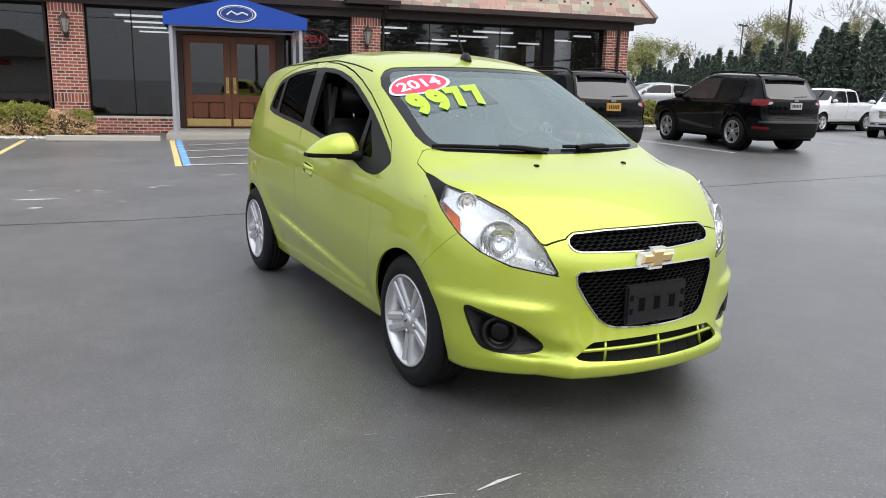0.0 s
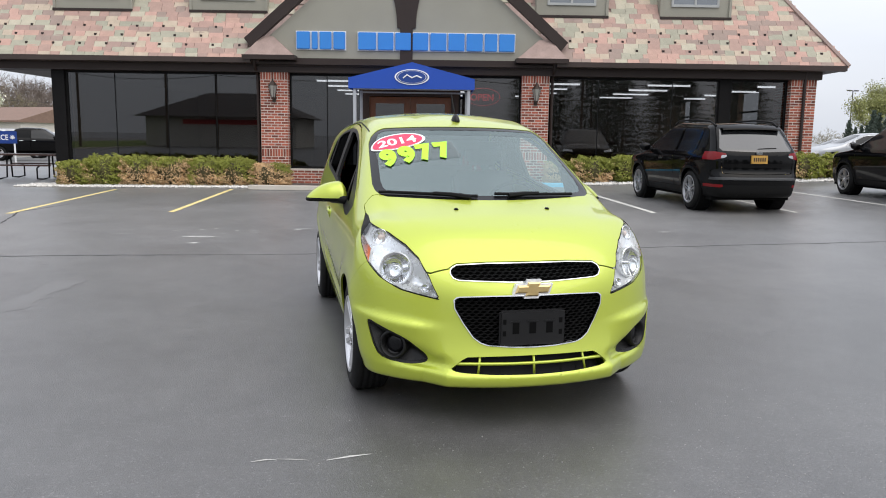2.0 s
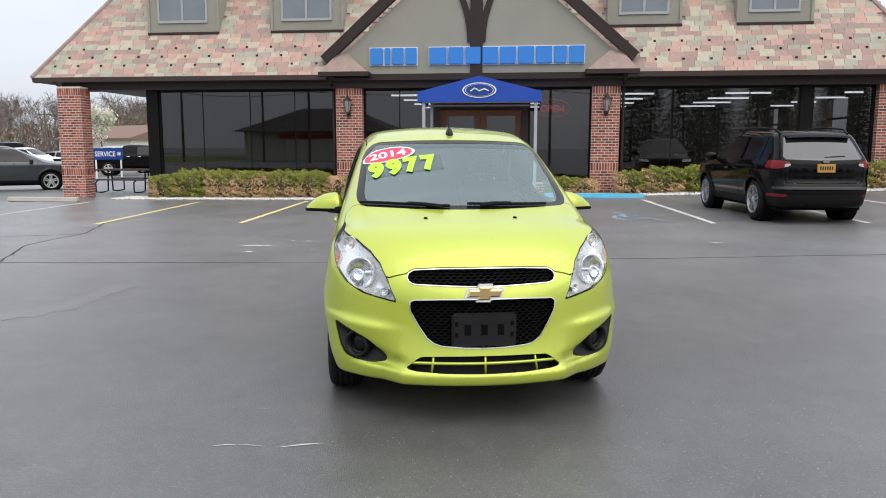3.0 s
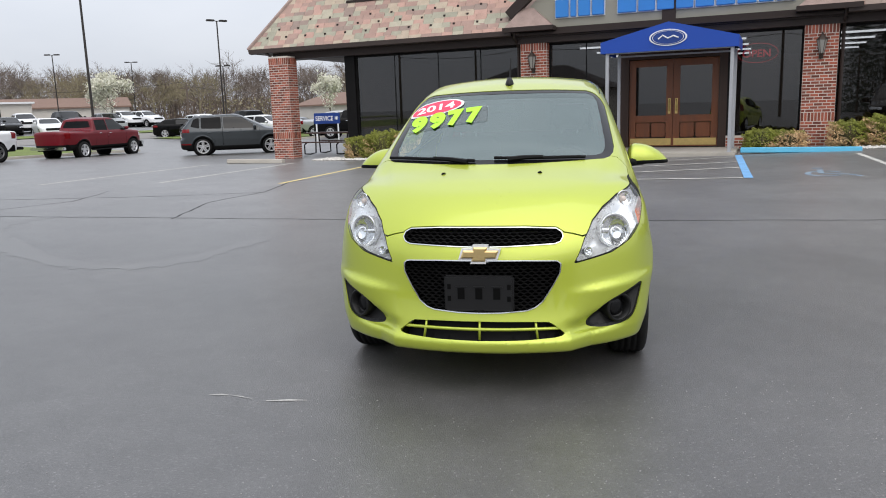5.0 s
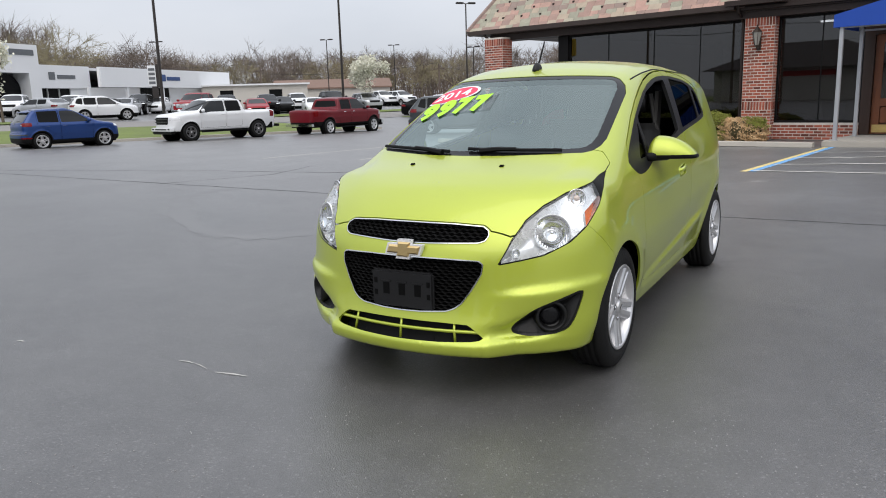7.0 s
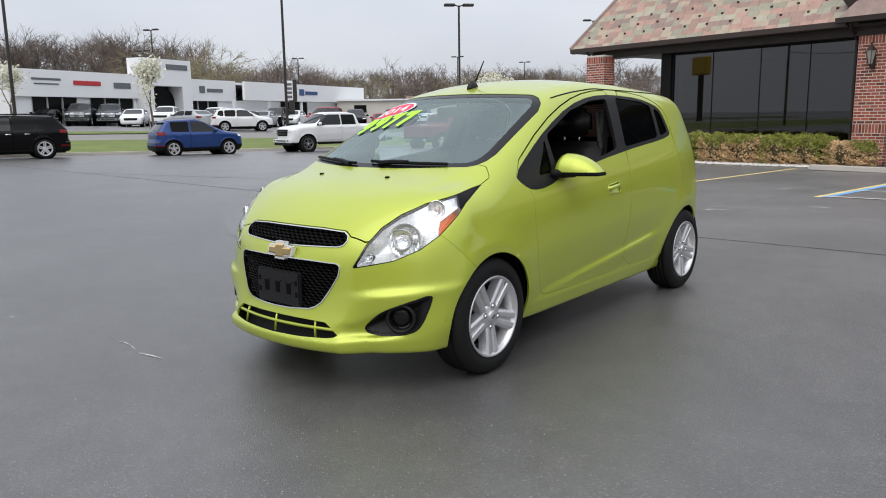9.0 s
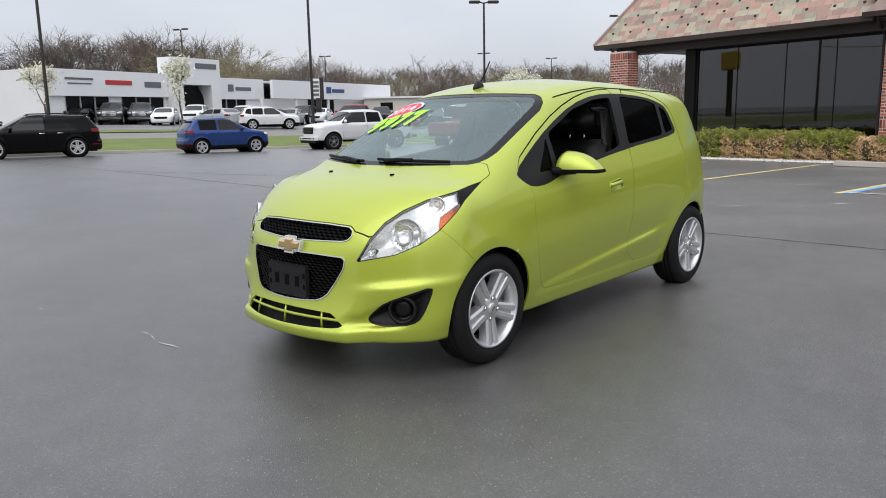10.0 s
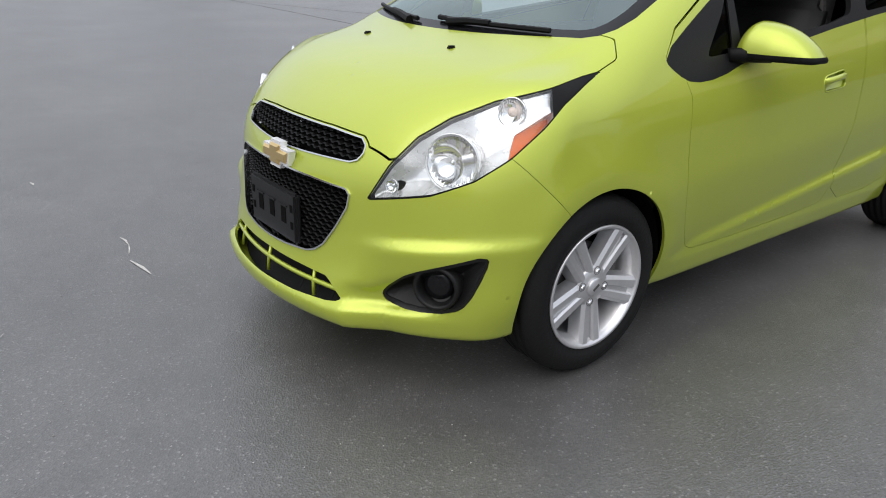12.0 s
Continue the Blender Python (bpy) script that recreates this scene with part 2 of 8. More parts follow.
SIGN_BLUE = mat("blue_enamel", (0.03, 0.22, 0.62), 0.35, var=0.05)
SIGN_WHITE = mat("white_enamel", (0.78, 0.79, 0.8), 0.4, var=0.04)
GALV = mat("grey_post_paint", (0.42, 0.43, 0.45), 0.45, 0.3, 0.1)
DARK_FRAME = mat("dark_anodised_frame", (0.010, 0.0095, 0.0095), 0.45, spec=0.1)
CARPET = mat("dark_floor", (0.05, 0.045, 0.04), 0.9)
ROOM_WALL = mat("showroom_wall", (0.30, 0.21, 0.14), 0.8)
TUBE_LIGHT = glow_mat("lit_tube", (0.95, 0.97, 1.0), 4.0)
NEON = glow_mat("red_neon", (1.0, 0.10, 0.10), 1.1)
GRAVEL = mat("white_gravel", (0.62, 0.60, 0.56), 0.9, var=0.35, scale=8, fine=45, bump=0.8)
BARK = mat("grey_bark", (0.13, 0.10, 0.08), 0.9, var=0.3, scale=3)
HEDGE_GREEN = mat("hedge_leaf_green", (0.25, 0.27, 0.045), 0.7, var=0.5, scale=2.5, fine=20)
HEDGE_BROWN = mat("hedge_leaf_brown", (0.62, 0.43, 0.235), 0.8, var=0.5, scale=3, fine=20)
LAWN = mat("spring_grass", (0.13, 0.17, 0.035), 0.9, var=0.4, scale=0.5, fine=12, bump=0.6)
ROAD = mat("pale_road", (0.22, 0.21, 0.20), 0.9, var=0.15, scale=0.4, fine=40)
PALE_WALL = mat("white_cladding", (0.74, 0.75, 0.76), 0.6, var=0.04, scale=0.5)
TAN_WALL = mat("pale_block_wall", (0.55, 0.52, 0.47), 0.85, var=0.08, scale=0.6)
RUST_ROOF = mat("brown_shingle_roof", (0.20, 0.13, 0.10), 0.9, var=0.2)
POLE = mat("bronze_pole", (0.035, 0.03, 0.028), 0.5, 0.3)


def slate_mat(per_island):
    """Slates in pink, tan, grey-green and mauve, one tone for each."""
    m = mat("mixed_slate" + ("_field" if per_island else ""), (0.4, 0.3, 0.25), 0.75, var=0.18, scale=5, fine=70, bump=0.35)
    n, l = m.node_tree.nodes, m.node_tree.links
    src = n.new("ShaderNodeNewGeometry").outputs["Random Per Island"] if per_island else n.new("ShaderNodeObjectInfo").outputs["Random"]
    ramp = n.new("ShaderNodeValToRGB")
    ramp.color_ramp.interpolation = "CONSTANT"
    tones = [tuple(1.10 * c for c in t) for t in [(0.394, 0.253, 0.202), (0.336, 0.224, 0.184), (0.405, 0.33, 0.25), (0.285, 0.275, 0.21), (0.335, 0.217, 0.179), (0.395, 0.36, 0.275), (0.263, 0.198, 0.166), (0.315, 0.30, 0.23), (0.425, 0.265, 0.215), (0.295, 0.203, 0.17)]]
    for i, tone in enumerate(tones):
        e = ramp.color_ramp.elements[i] if i < 2 else ramp.color_ramp.elements.new(i / len(tones))
        e.position, e.color = i / len(tones), (*tone, 1)
    hsv = [k for k in n if k.bl_idname == "ShaderNodeHueSaturation"][0]
    l.new(src, ramp.inputs["Fac"])
    l.new(ramp.outputs["Color"], hsv.inputs["Color"])
    return m


SLATE, SLATE_FIELD = slate_mat(False), slate_mat(True)
SLATE_PLAIN = mat("mauve_slate", (0.31, 0.225, 0.195), 0.75, var=0.3, scale=4, fine=60, bump=0.3)
BRICK_FIELD = mat("red_brick_field", (0.29, 0.080, 0.048), 0.85, var=0.3, scale=9, fine=90, bump=0.4, piece=0.55, island=True)
WHITE_FRAME = mat("grey_window_frame", (0.36, 0.37, 0.36), 0.5, var=0.05)
PALE_PANE = mat("blind_behind_glass", (0.16, 0.18, 0.20), 0.08, var=0.2, scale=1.5, coat=1.0)
BRONZE = mat("dark_bronze", (0.050, 0.036, 0.028), 0.45, 0.3, var=0.25, scale=8)
LANTERN_GLASS = mat("frosted_lantern_glass", (0.30, 0.29, 0.26), 0.3, var=0.1)
SIGN_BLUE_DARK = mat("deep_blue_enamel", (0.009, 0.045, 0.23), 0.35, var=0.05)
HEDGE_DARK = mat("hedge_inside_shade", (0.075, 0.065, 0.028), 0.95, var=0.3)
TWIG_GREY = mat("grey_twigs", (0.155, 0.125, 0.104), 0.95, var=0.35, scale=0.08, fine=0.5)
TWIG_BROWN = mat("brown_twigs", (0.145, 0.11, 0.085), 0.95, var=0.35, scale=0.06, fine=0.5)
TWIG_GREEN = mat("budding_twigs", (0.235, 0.205, 0.125), 0.95, var=0.3, scale=0.08, fine=0.5)
BLOSSOM = mat("white_blossom", (0.72, 0.71, 0.60), 0.8, var=0.12, scale=2)
SPRUCE = mat("spruce_needles", (0.072, 0.098, 0.072), 0.85, var=0.4, scale=1.2, fine=9)
LEAFING = mat("fresh_leaf", (0.27, 0.28, 0.10), 0.8, var=0.3, scale=0.8, fine=6)
SIGN_GREY = mat("grey_sign_enamel", (0.12, 0.13, 0.14), 0.5)
SIGN_RED = mat("red_sign_enamel", (0.45, 0.03, 0.035), 0.5)
SIGN_NAVY = mat("navy_sign_enamel", (0.03, 0.07, 0.2), 0.5)
YELLOW_SIGN = mat("yellow_sign_enamel", (0.6, 0.4, 0.04), 0.5)
RUSTY = mat("brown_coated_metal", (0.085, 0.04, 0.03), 0.55, var=0.2)

# ---- building tools ----
def part(name, bm, material, parent=None, label="", smooth=False):
    """Links a bmesh as one mesh object, under a thing if one is given."""
    me = bpy.data.meshes.new(name)
    bm.to_mesh(me)
    bm.free()
    me.materials.append(material)
    if smooth:
        me.shade_smooth()
    ob = new(name, me)
    if parent:
        ob.parent = parent
    if label:
        ob["label"] = label
    return ob


def thing(name, m, label, category, group="", kind=""):
    ob = new(name)
    ob.empty_display_size = 0.1
    ob.matrix_basis = m
    return tagged(ob, label, category, group, kind)


def box(bm, x0, x1, y0, y1, z0, z1, m=None, bevel=0.0):
    """Adds a box, with small chamfers if asked."""
    r = bmesh.ops.create_cube(bm, size=1)
    vs = r["verts"]
    for v in vs:
        v.co = Vector((x0 + (v.co.x + 0.5) * (x1 - x0), y0 + (v.co.y + 0.5) * (y1 - y0), z0 + (v.co.z + 0.5) * (z1 - z0)))
    if bevel:
        es = list({e for v in vs for e in v.link_edges})
        vs = list({v for f in bmesh.ops.bevel(bm, geom=es, offset=bevel, segments=2, affect="EDGES")["faces"] for v in f.verts} | {v for v in vs if v.is_valid})
    if m is not None:
        bmesh.ops.transform(bm, matrix=m, verts=vs)
    return bm


def boxed(x0, x1, y0, y1, z0, z1, bevel=0.0, m=None):
    return box(bmesh.new(), x0, x1, y0, y1, z0, z1, m, bevel)


def prism(bm, pts, axis, a, b):
    """A solid of the outline pts drawn out along axis from a to b."""
    def at(p, d):
        return {"x": (d, p[0], p[1]), "y": (p[0], d, p[1]), "z": (p[0], p[1], d)}[axis]
    lo, hi = [bm.verts.new(at(p, a)) for p in pts], [bm.verts.new(at(p, b)) for p in pts]
    fs = [bm.faces.new(lo), bm.faces.new(hi[::-1])]
    for i in range(len(pts)):
        j = (i + 1) % len(pts)
        fs.append(bm.faces.new((lo[j], lo[i], hi[i], hi[j])))
    bmesh.ops.recalc_face_normals(bm, faces=fs)
    return bm


def lathe(bm, prof, n=32, m=None, axis="y", caps=True):
    """Turns the profile (radius, height) round an axis."""
    rings = []
    for r, h in prof:
        ring = []
        for i in range(n):
            a = 2 * math.pi * i / n
            p = {"y": (r * math.cos(a), h, r * math.sin(a)), "z": (r * math.cos(a), r * math.sin(a), h), "x": (h, r * math.cos(a), r * math.sin(a))}[axis]
            ring.append(bm.verts.new(m @ Vector(p) if m is not None else p))
        rings.append(ring)
    fs = []
    for a, b in zip(rings, rings[1:]):
        for i in range(n):
            j = (i + 1) % n
            fs.append(bm.faces.new((a[i], a[j], b[j], b[i])))
    for ring, rev in ((rings[0], True), (rings[-1], False)) if caps else ():
        fs.append(bm.faces.new(ring[::-1] if rev else ring))
    bmesh.ops.recalc_face_normals(bm, faces=fs)
    return bm


def tube(bm, pts, r, n=6, taper=None):
    """A round bar along the points; taper gives the radius at the far end."""
    pts = [Vector(p) for p in pts]
    rings = []
    for i, p in enumerate(pts):
        d = (pts[min(i + 1, len(pts) - 1)] - pts[max(i - 1, 0)]).normalized()
        u = d.orthogonal().normalized() if i == 0 else (rings_u - d * rings_u.dot(d)).normalized()
        rings_u = u
        w = d.cross(u)
        rad = r if taper is None else r + (taper - r) * i / (len(pts) - 1)
        rings.append([bm.verts.new(p + rad * (math.cos(2 * math.pi * k / n) * u + math.sin(2 * math.pi * k / n) * w)) for k in range(n)])
    fs = []
    for a, b in zip(rings, rings[1:]):
        for k in range(n):
            j = (k + 1) % n
            fs.append(bm.faces.new((a[k], a[j], b[j], b[k])))
    fs += [bm.faces.new(rings[0][::-1]), bm.faces.new(rings[-1])]
    bmesh.ops.recalc_face_normals(bm, faces=fs)
    return bm


def raw(name, v, f, material, parent=None, label="", smooth=True):
    """Links arrays of points and faces as one mesh object."""
    me = bpy.data.meshes.new(name)
    me.from_pydata(np.asarray(v).tolist(), [], f if isinstance(f, list) else np.asarray(f).tolist())
    me.materials.append(material)
    if smooth:
        me.shade_smooth()
    ob = new(name, me)
    if parent:
        ob.parent = parent
    if label:
        ob["label"] = label
    return ob


CUBE = [(-1, -1, -1), (1, -1, -1), (1, 1, -1), (-1, 1, -1), (-1, -1, 1), (1, -1, 1), (1, 1, 1), (-1, 1, 1)]
CUBE_FACES = [(0, 3, 2, 1), (4, 5, 6, 7), (0, 1, 5, 4), (1, 2, 6, 5), (2, 3, 7, 6), (3, 0, 4, 7)]


def add_box(store, x0, x1, y0, y1, z0, z1, m):
    """Adds a turned box to a (points, faces) store: quick for thousands of pieces."""
    v, f = store
    k = len(v)
    c, h = Vector(((x0 + x1) / 2, (y0 + y1) / 2, (z0 + z1) / 2)), ((x1 - x0) / 2, (y1 - y0) / 2, (z1 - z0) / 2)
    v.extend((m @ (c + Vector((p[0] * h[0], p[1] * h[1], p[2] * h[2]))))[:] for p in CUBE)
    f.extend([[i + k for i in q] for q in CUBE_FACES])


# ---- curved bodies: a field that is negative inside, meshed and cut along outlines ----
def smax(a, b, k):
    h = np.maximum(k - np.abs(a - b), 0) / k
    return np.maximum(a, b) + h * h * k / 4


def curve_table(pts, sigma):
    """A smooth function through rounded-off points (x ascending)."""
    pts = np.array(pts, float)
    step = 0.005
    xs = np.arange(pts[0, 0] - 0.5, pts[-1, 0] + 0.5, step)
    first, last = (pts[1] - pts[0]), (pts[-1] - pts[-2])
    ext = np.vstack([pts[0] - first / first[0] * 0.6, pts, pts[-1] + last / last[0] * 0.6])
    ys = np.interp(xs, ext[:, 0], ext[:, 1])
    if sigma > 0:
        half = int(4 * sigma / step) + 1
        k = np.exp(-0.5 * (np.arange(-half, half + 1) * step / sigma) ** 2)
        ys = np.convolve(np.pad(ys, half, mode="edge"), k / k.sum(), "valid")
    return lambda q: np.interp(q, xs, ys)


def net(field, lo, hi, h):
    """Surface nets over a box; the points are then drawn onto the surface."""
    ax = [np.arange(lo[i], hi[i] + h, h) for i in range(3)]
    g = np.stack(np.meshgrid(*ax, indexing="ij"), -1)
    f = field(g)
    s = f < 0
    nx, ny, nz = (k - 1 for k in s.shape)
    c = [s[i:i + nx, j:j + ny, k:k + nz] for i in (0, 1) for j in (0, 1) for k in (0, 1)]
    total = sum(q.astype(np.int8) for q in c)
    act = (total > 0) & (total < 8)
    idx = -np.ones(act.shape, int)
    idx[act] = np.arange(act.sum())
    cell = np.argwhere(act)
    v = np.array(lo) + (cell + 0.5) * h
    quads = []
    for d in range(3):
        e = [slice(None)] * 3
        e0, e1 = e.copy(), e.copy()
        e0[d], e1[d] = slice(0, -1), slice(1, None)
        cross = s[tuple(e0)] != s[tuple(e1)]
        u, w = [q for q in range(3) if q != d]
        at = np.argwhere(cross)
        ok = (at[:, u] > 0) & (at[:, w] > 0) & (at[:, u] < s.shape[u] - 1) & (at[:, w] < s.shape[w] - 1)
        at = at[ok]
        inside = s[tuple(at.T)]
        du, dw = np.zeros(3, int), np.zeros(3, int)
        du[u], dw[w] = 1, 1
        q = np.stack([idx[tuple((at - a).T)] for a in (0 * du, du, du + dw, dw)], 1)
        flip = inside if d != 1 else ~inside
        q[~flip] = q[~flip][:, ::-1]
        quads.append(q)
    q = np.vstack(quads)
    q = q[(q >= 0).all(1)]
    for _ in range(6):
        v -= step_to(field, v, h)
    tri = np.vstack([q[:, [0, 1, 2]], q[:, [0, 2, 3]]])
    return v, tri


def step_to(field, v, h):
    e = 1e-3
    f0 = field(v)
    g = np.stack([(field(v + e * np.eye(3)[i]) - field(v - e * np.eye(3)[i])) / (2 * e) for i in range(3)], 1)
    s = (f0 / np.maximum((g * g).sum(1), 1e-6))[:, None] * g
    n = np.linalg.norm(s, axis=1, keepdims=True)
    return s * np.minimum(1, h / np.maximum(n, 1e-9))


def normal_of(field, v):
    e = 1e-3
    g = np.stack([(field(v + e * np.eye(3)[i]) - field(v - e * np.eye(3)[i])) / (2 * e) for i in range(3)], 1)
    return g / np.linalg.norm(g, axis=1, keepdims=True)


def split(v, t, d):
    """Cuts a triangle mesh where d, a value at each point, is nought: (inside, outside), inside being d < 0."""
    d = np.where(np.abs(d) < 1e-7, 1e-7, d)
    neg = d[t] < 0
    cnt = neg.sum(1)
    mixed = t[(cnt == 1) | (cnt == 2)]
    mn = neg[(cnt == 1) | (cnt == 2)]
    lone_neg = mn.sum(1) == 1
    lone = np.where(lone_neg, mn.argmax(1), (~mn).argmax(1)) if len(mn) else np.zeros(0, int)
    r = np.arange(len(mixed))
    a, b, c = mixed[r, lone], mixed[r, (lone + 1) % 3], mixed[r, (lone + 2) % 3]
    e = np.sort(np.vstack([np.stack([a, b], 1), np.stack([a, c], 1)]), 1)
    ue, inv = np.unique(e, axis=0, return_inverse=True) if len(e) else (np.zeros((0, 2), int), np.zeros(0, int))
    inv = inv.reshape(-1)
    w = (d[ue[:, 0]] / (d[ue[:, 0]] - d[ue[:, 1]]))[:, None]
    v2 = np.vstack([v, v[ue[:, 0]] * (1 - w) + v[ue[:, 1]] * w])
    k = len(v) + inv
    ab, ac = k[:len(a)], k[len(a):]
    tip = np.stack([a, ab, ac], 1)
    rest = np.vstack([np.stack([ab, b, c], 1), np.stack([ab, c, ac], 1)])
    ln2 = np.concatenate([lone_neg, lone_neg])
    inn = np.vstack([t[cnt == 3], tip[lone_neg], rest[~ln2]])
    out = np.vstack([t[cnt == 0], tip[~lone_neg], rest[ln2]])
    return compact(v2, inn), compact(v2, out)


def compact(v, t):
    used, inv = np.unique(t, return_inverse=True)
    return v[used], inv.reshape(t.shape)


def outline(q, pts, rounds=0):
    """Signed distance of the 2D points q from a closed outline, negative inside."""
    p = np.array(pts, float)
    for _ in range(rounds):
        nxt = np.roll(p, -1, 0)
        p = np.stack([0.75 * p + 0.25 * nxt, 0.25 * p + 0.75 * nxt], 1).reshape(-1, 2)
    best, inside = np.full(len(q), 1e9), np.zeros(len(q), bool)
    for a, b in zip(p, np.roll(p, -1, 0)):
        ab = b - a
        s = np.clip(((q - a) @ ab) / max(ab @ ab, 1e-12), 0, 1)
        best = np.minimum(best, np.linalg.norm(q - a - s[:, None] * ab, axis=1))
        if abs(ab[1]) > 1e-12:
            inside ^= ((a[1] > q[:, 1]) != (b[1] > q[:, 1])) & (q[:, 0] < ab[0] * (q[:, 1] - a[1]) / ab[1] + a[0])
    return np.where(inside, -best, best)


def clipped(pts, d):
    """The outline with its corners cut back by d."""
    p = [Vector(a) for a in pts]
    out = []
    for a, b, c in zip(p[-1:] + p[:-1], p, p[1:] + p[:1]):
        k0, k1 = min(d, (a - b).length * 0.4), min(d, (c - b).length * 0.4)
        s, e = b + (a - b).normalized() * k0, b + (c - b).normalized() * k1
        out += [tuple(s), tuple((s + e + 2 * b) / 4), tuple(e)]
    return out


# ---- vehicle bodies ----
def body_field(s):
    """The field of a car body: x forward from the front axle, y to its left, z up."""
    top, xf, xr = curve_table(s["top"], s.get("soft", 0.03)), curve_table(s["nose"], 0.03), curve_table(s["tail"], 0.04)
    wide = curve_table(s["side"], 0.03)
    slope_x = np.arange(-6, 2, 0.01)
    slope = curve_table(np.stack([slope_x, np.gradient(top(slope_x), slope_x)], 1), 0.0)
    fa, fb = s.get("nose_plan", (0.40, 0.5))
    ra, rb = s.get("tail_plan", (0.15, 0.4))
    b0, b1 = s["belt"]
    x0, x1 = s.get("taper_from", (0.1, -2.2))
    t0, t1 = s.get("taper", (0.12, 0.10))
    crown, sweep = s.get("crown", 0.15), s.get("sweep", 0.10)
    bottom = s.get("bottom", 0.2)
    extra, front_extra, top_extra = s.get("extra"), s.get("front_extra"), s.get("top_extra")

    def field(p):
        x, y, z = p[..., 0], np.abs(p[..., 1]), p[..., 2]
        u = x + sweep * y * y
        roof = top(u) - (crown + (s.get("hood_crown", crown) - crown) / (1 + np.exp(-np.clip((x - 0.02) / 0.05, -30, 30)))) * y * y
        if top_extra:
            roof = roof + top_extra(x, y)
        f_top = (z - roof) / np.sqrt(1 + slope(u) ** 2)
        w = wide(z - (b0 + b1 * x))
        w = w * (1 - t0 * np.clip((x - x0) / 0.6, 0, 2) ** 2 - t1 * np.clip((x1 - x) / 0.7, 0, 2) ** 2)
        if extra:
            w = w + extra(x, z)
        f_side = y - w
        f_front = x - (xf(z) - fa * y ** 2 - fb * y ** 6) - (front_extra(y, z) if front_extra else 0)
        f_rear = (xr(z) + ra * y ** 2 + rb * y ** 6) - x
        f = smax(f_side, f_top, s.get("shoulder", 0.10))
        f = smax(f, f_front, s.get("nose_round", 0.09))
        f = smax(f, f_rear, 0.12)
        return smax(f, bottom - z, s.get("sill_round", 0.06))
    return field


def skin(s, h):
    """The field and the whole skin of a body."""
    field = body_field(s)
    x_lo, x_hi = min(p[1] for p in s["tail"]) - 0.15, max(p[1] for p in s["nose"]) + 0.15
    z_hi = max(p[1] for p in s["top"]) + 0.12
    w = max(p[1] for p in s["side"]) + 0.12
    w = h * (int(w / h) + 0.5)
    return (field, *net(field, (x_lo, -w, s.get("bottom", 0.2) - 0.1), (x_hi, w, z_hi), h))


def sides(v, t):
    """Parts a mesh into its left and right."""
    mid = v[t].mean(1)[:, 1] > 0
    return compact(v, t[mid]), compact(v, t[~mid])


def push(field, v, d):
    """The points moved d along the surface's normal."""
    return v + normal_of(field, v) * d


def edge_rim(v, t, n, d):
    """Walls of depth d along the open edges of a mesh, with points of their own so that the edge stays crisp."""
    e = np.sort(np.vstack([t[:, [0, 1]], t[:, [1, 2]], t[:, [2, 0]]]), 1)
    way = np.vstack([t[:, [0, 1]], t[:, [1, 2]], t[:, [2, 0]]])
    _, first, count = np.unique(e, axis=0, return_index=True, return_counts=True)
    w = way[first[count == 1]]
    used, inv = np.unique(w, return_inverse=True)
    inv = inv.reshape(w.shape)
    k = len(used)
    rv = np.vstack([v[used], v[used] - n[used] * d])
    return rv, np.vstack([np.stack([inv[:, 1], inv[:, 0], inv[:, 0] + k], 1), np.stack([inv[:, 1], inv[:, 0] + k, inv[:, 1] + k], 1)])


def panel(name, m, material, parent, label="", d=0.012, field=None):
    """A skin panel with returned edges."""
    v, t = m
    n = normal_of(field, v)
    rv, rt = edge_rim(v, t, n, d)
    return raw(name, np.vstack([v, rv]), np.vstack([t, rt + len(v)]), material, parent, label)


def ring_split(m, q, pts, rounds, wide):
    """Cuts a region out of a mesh: (rim of that width, inner field, rest)."""
    inn, rest = split(*m, outline(q(m[0]), pts, rounds))
    core, rim = split(*inn, outline(q(inn[0]), pts, rounds) + wide)
    return rim, core, rest


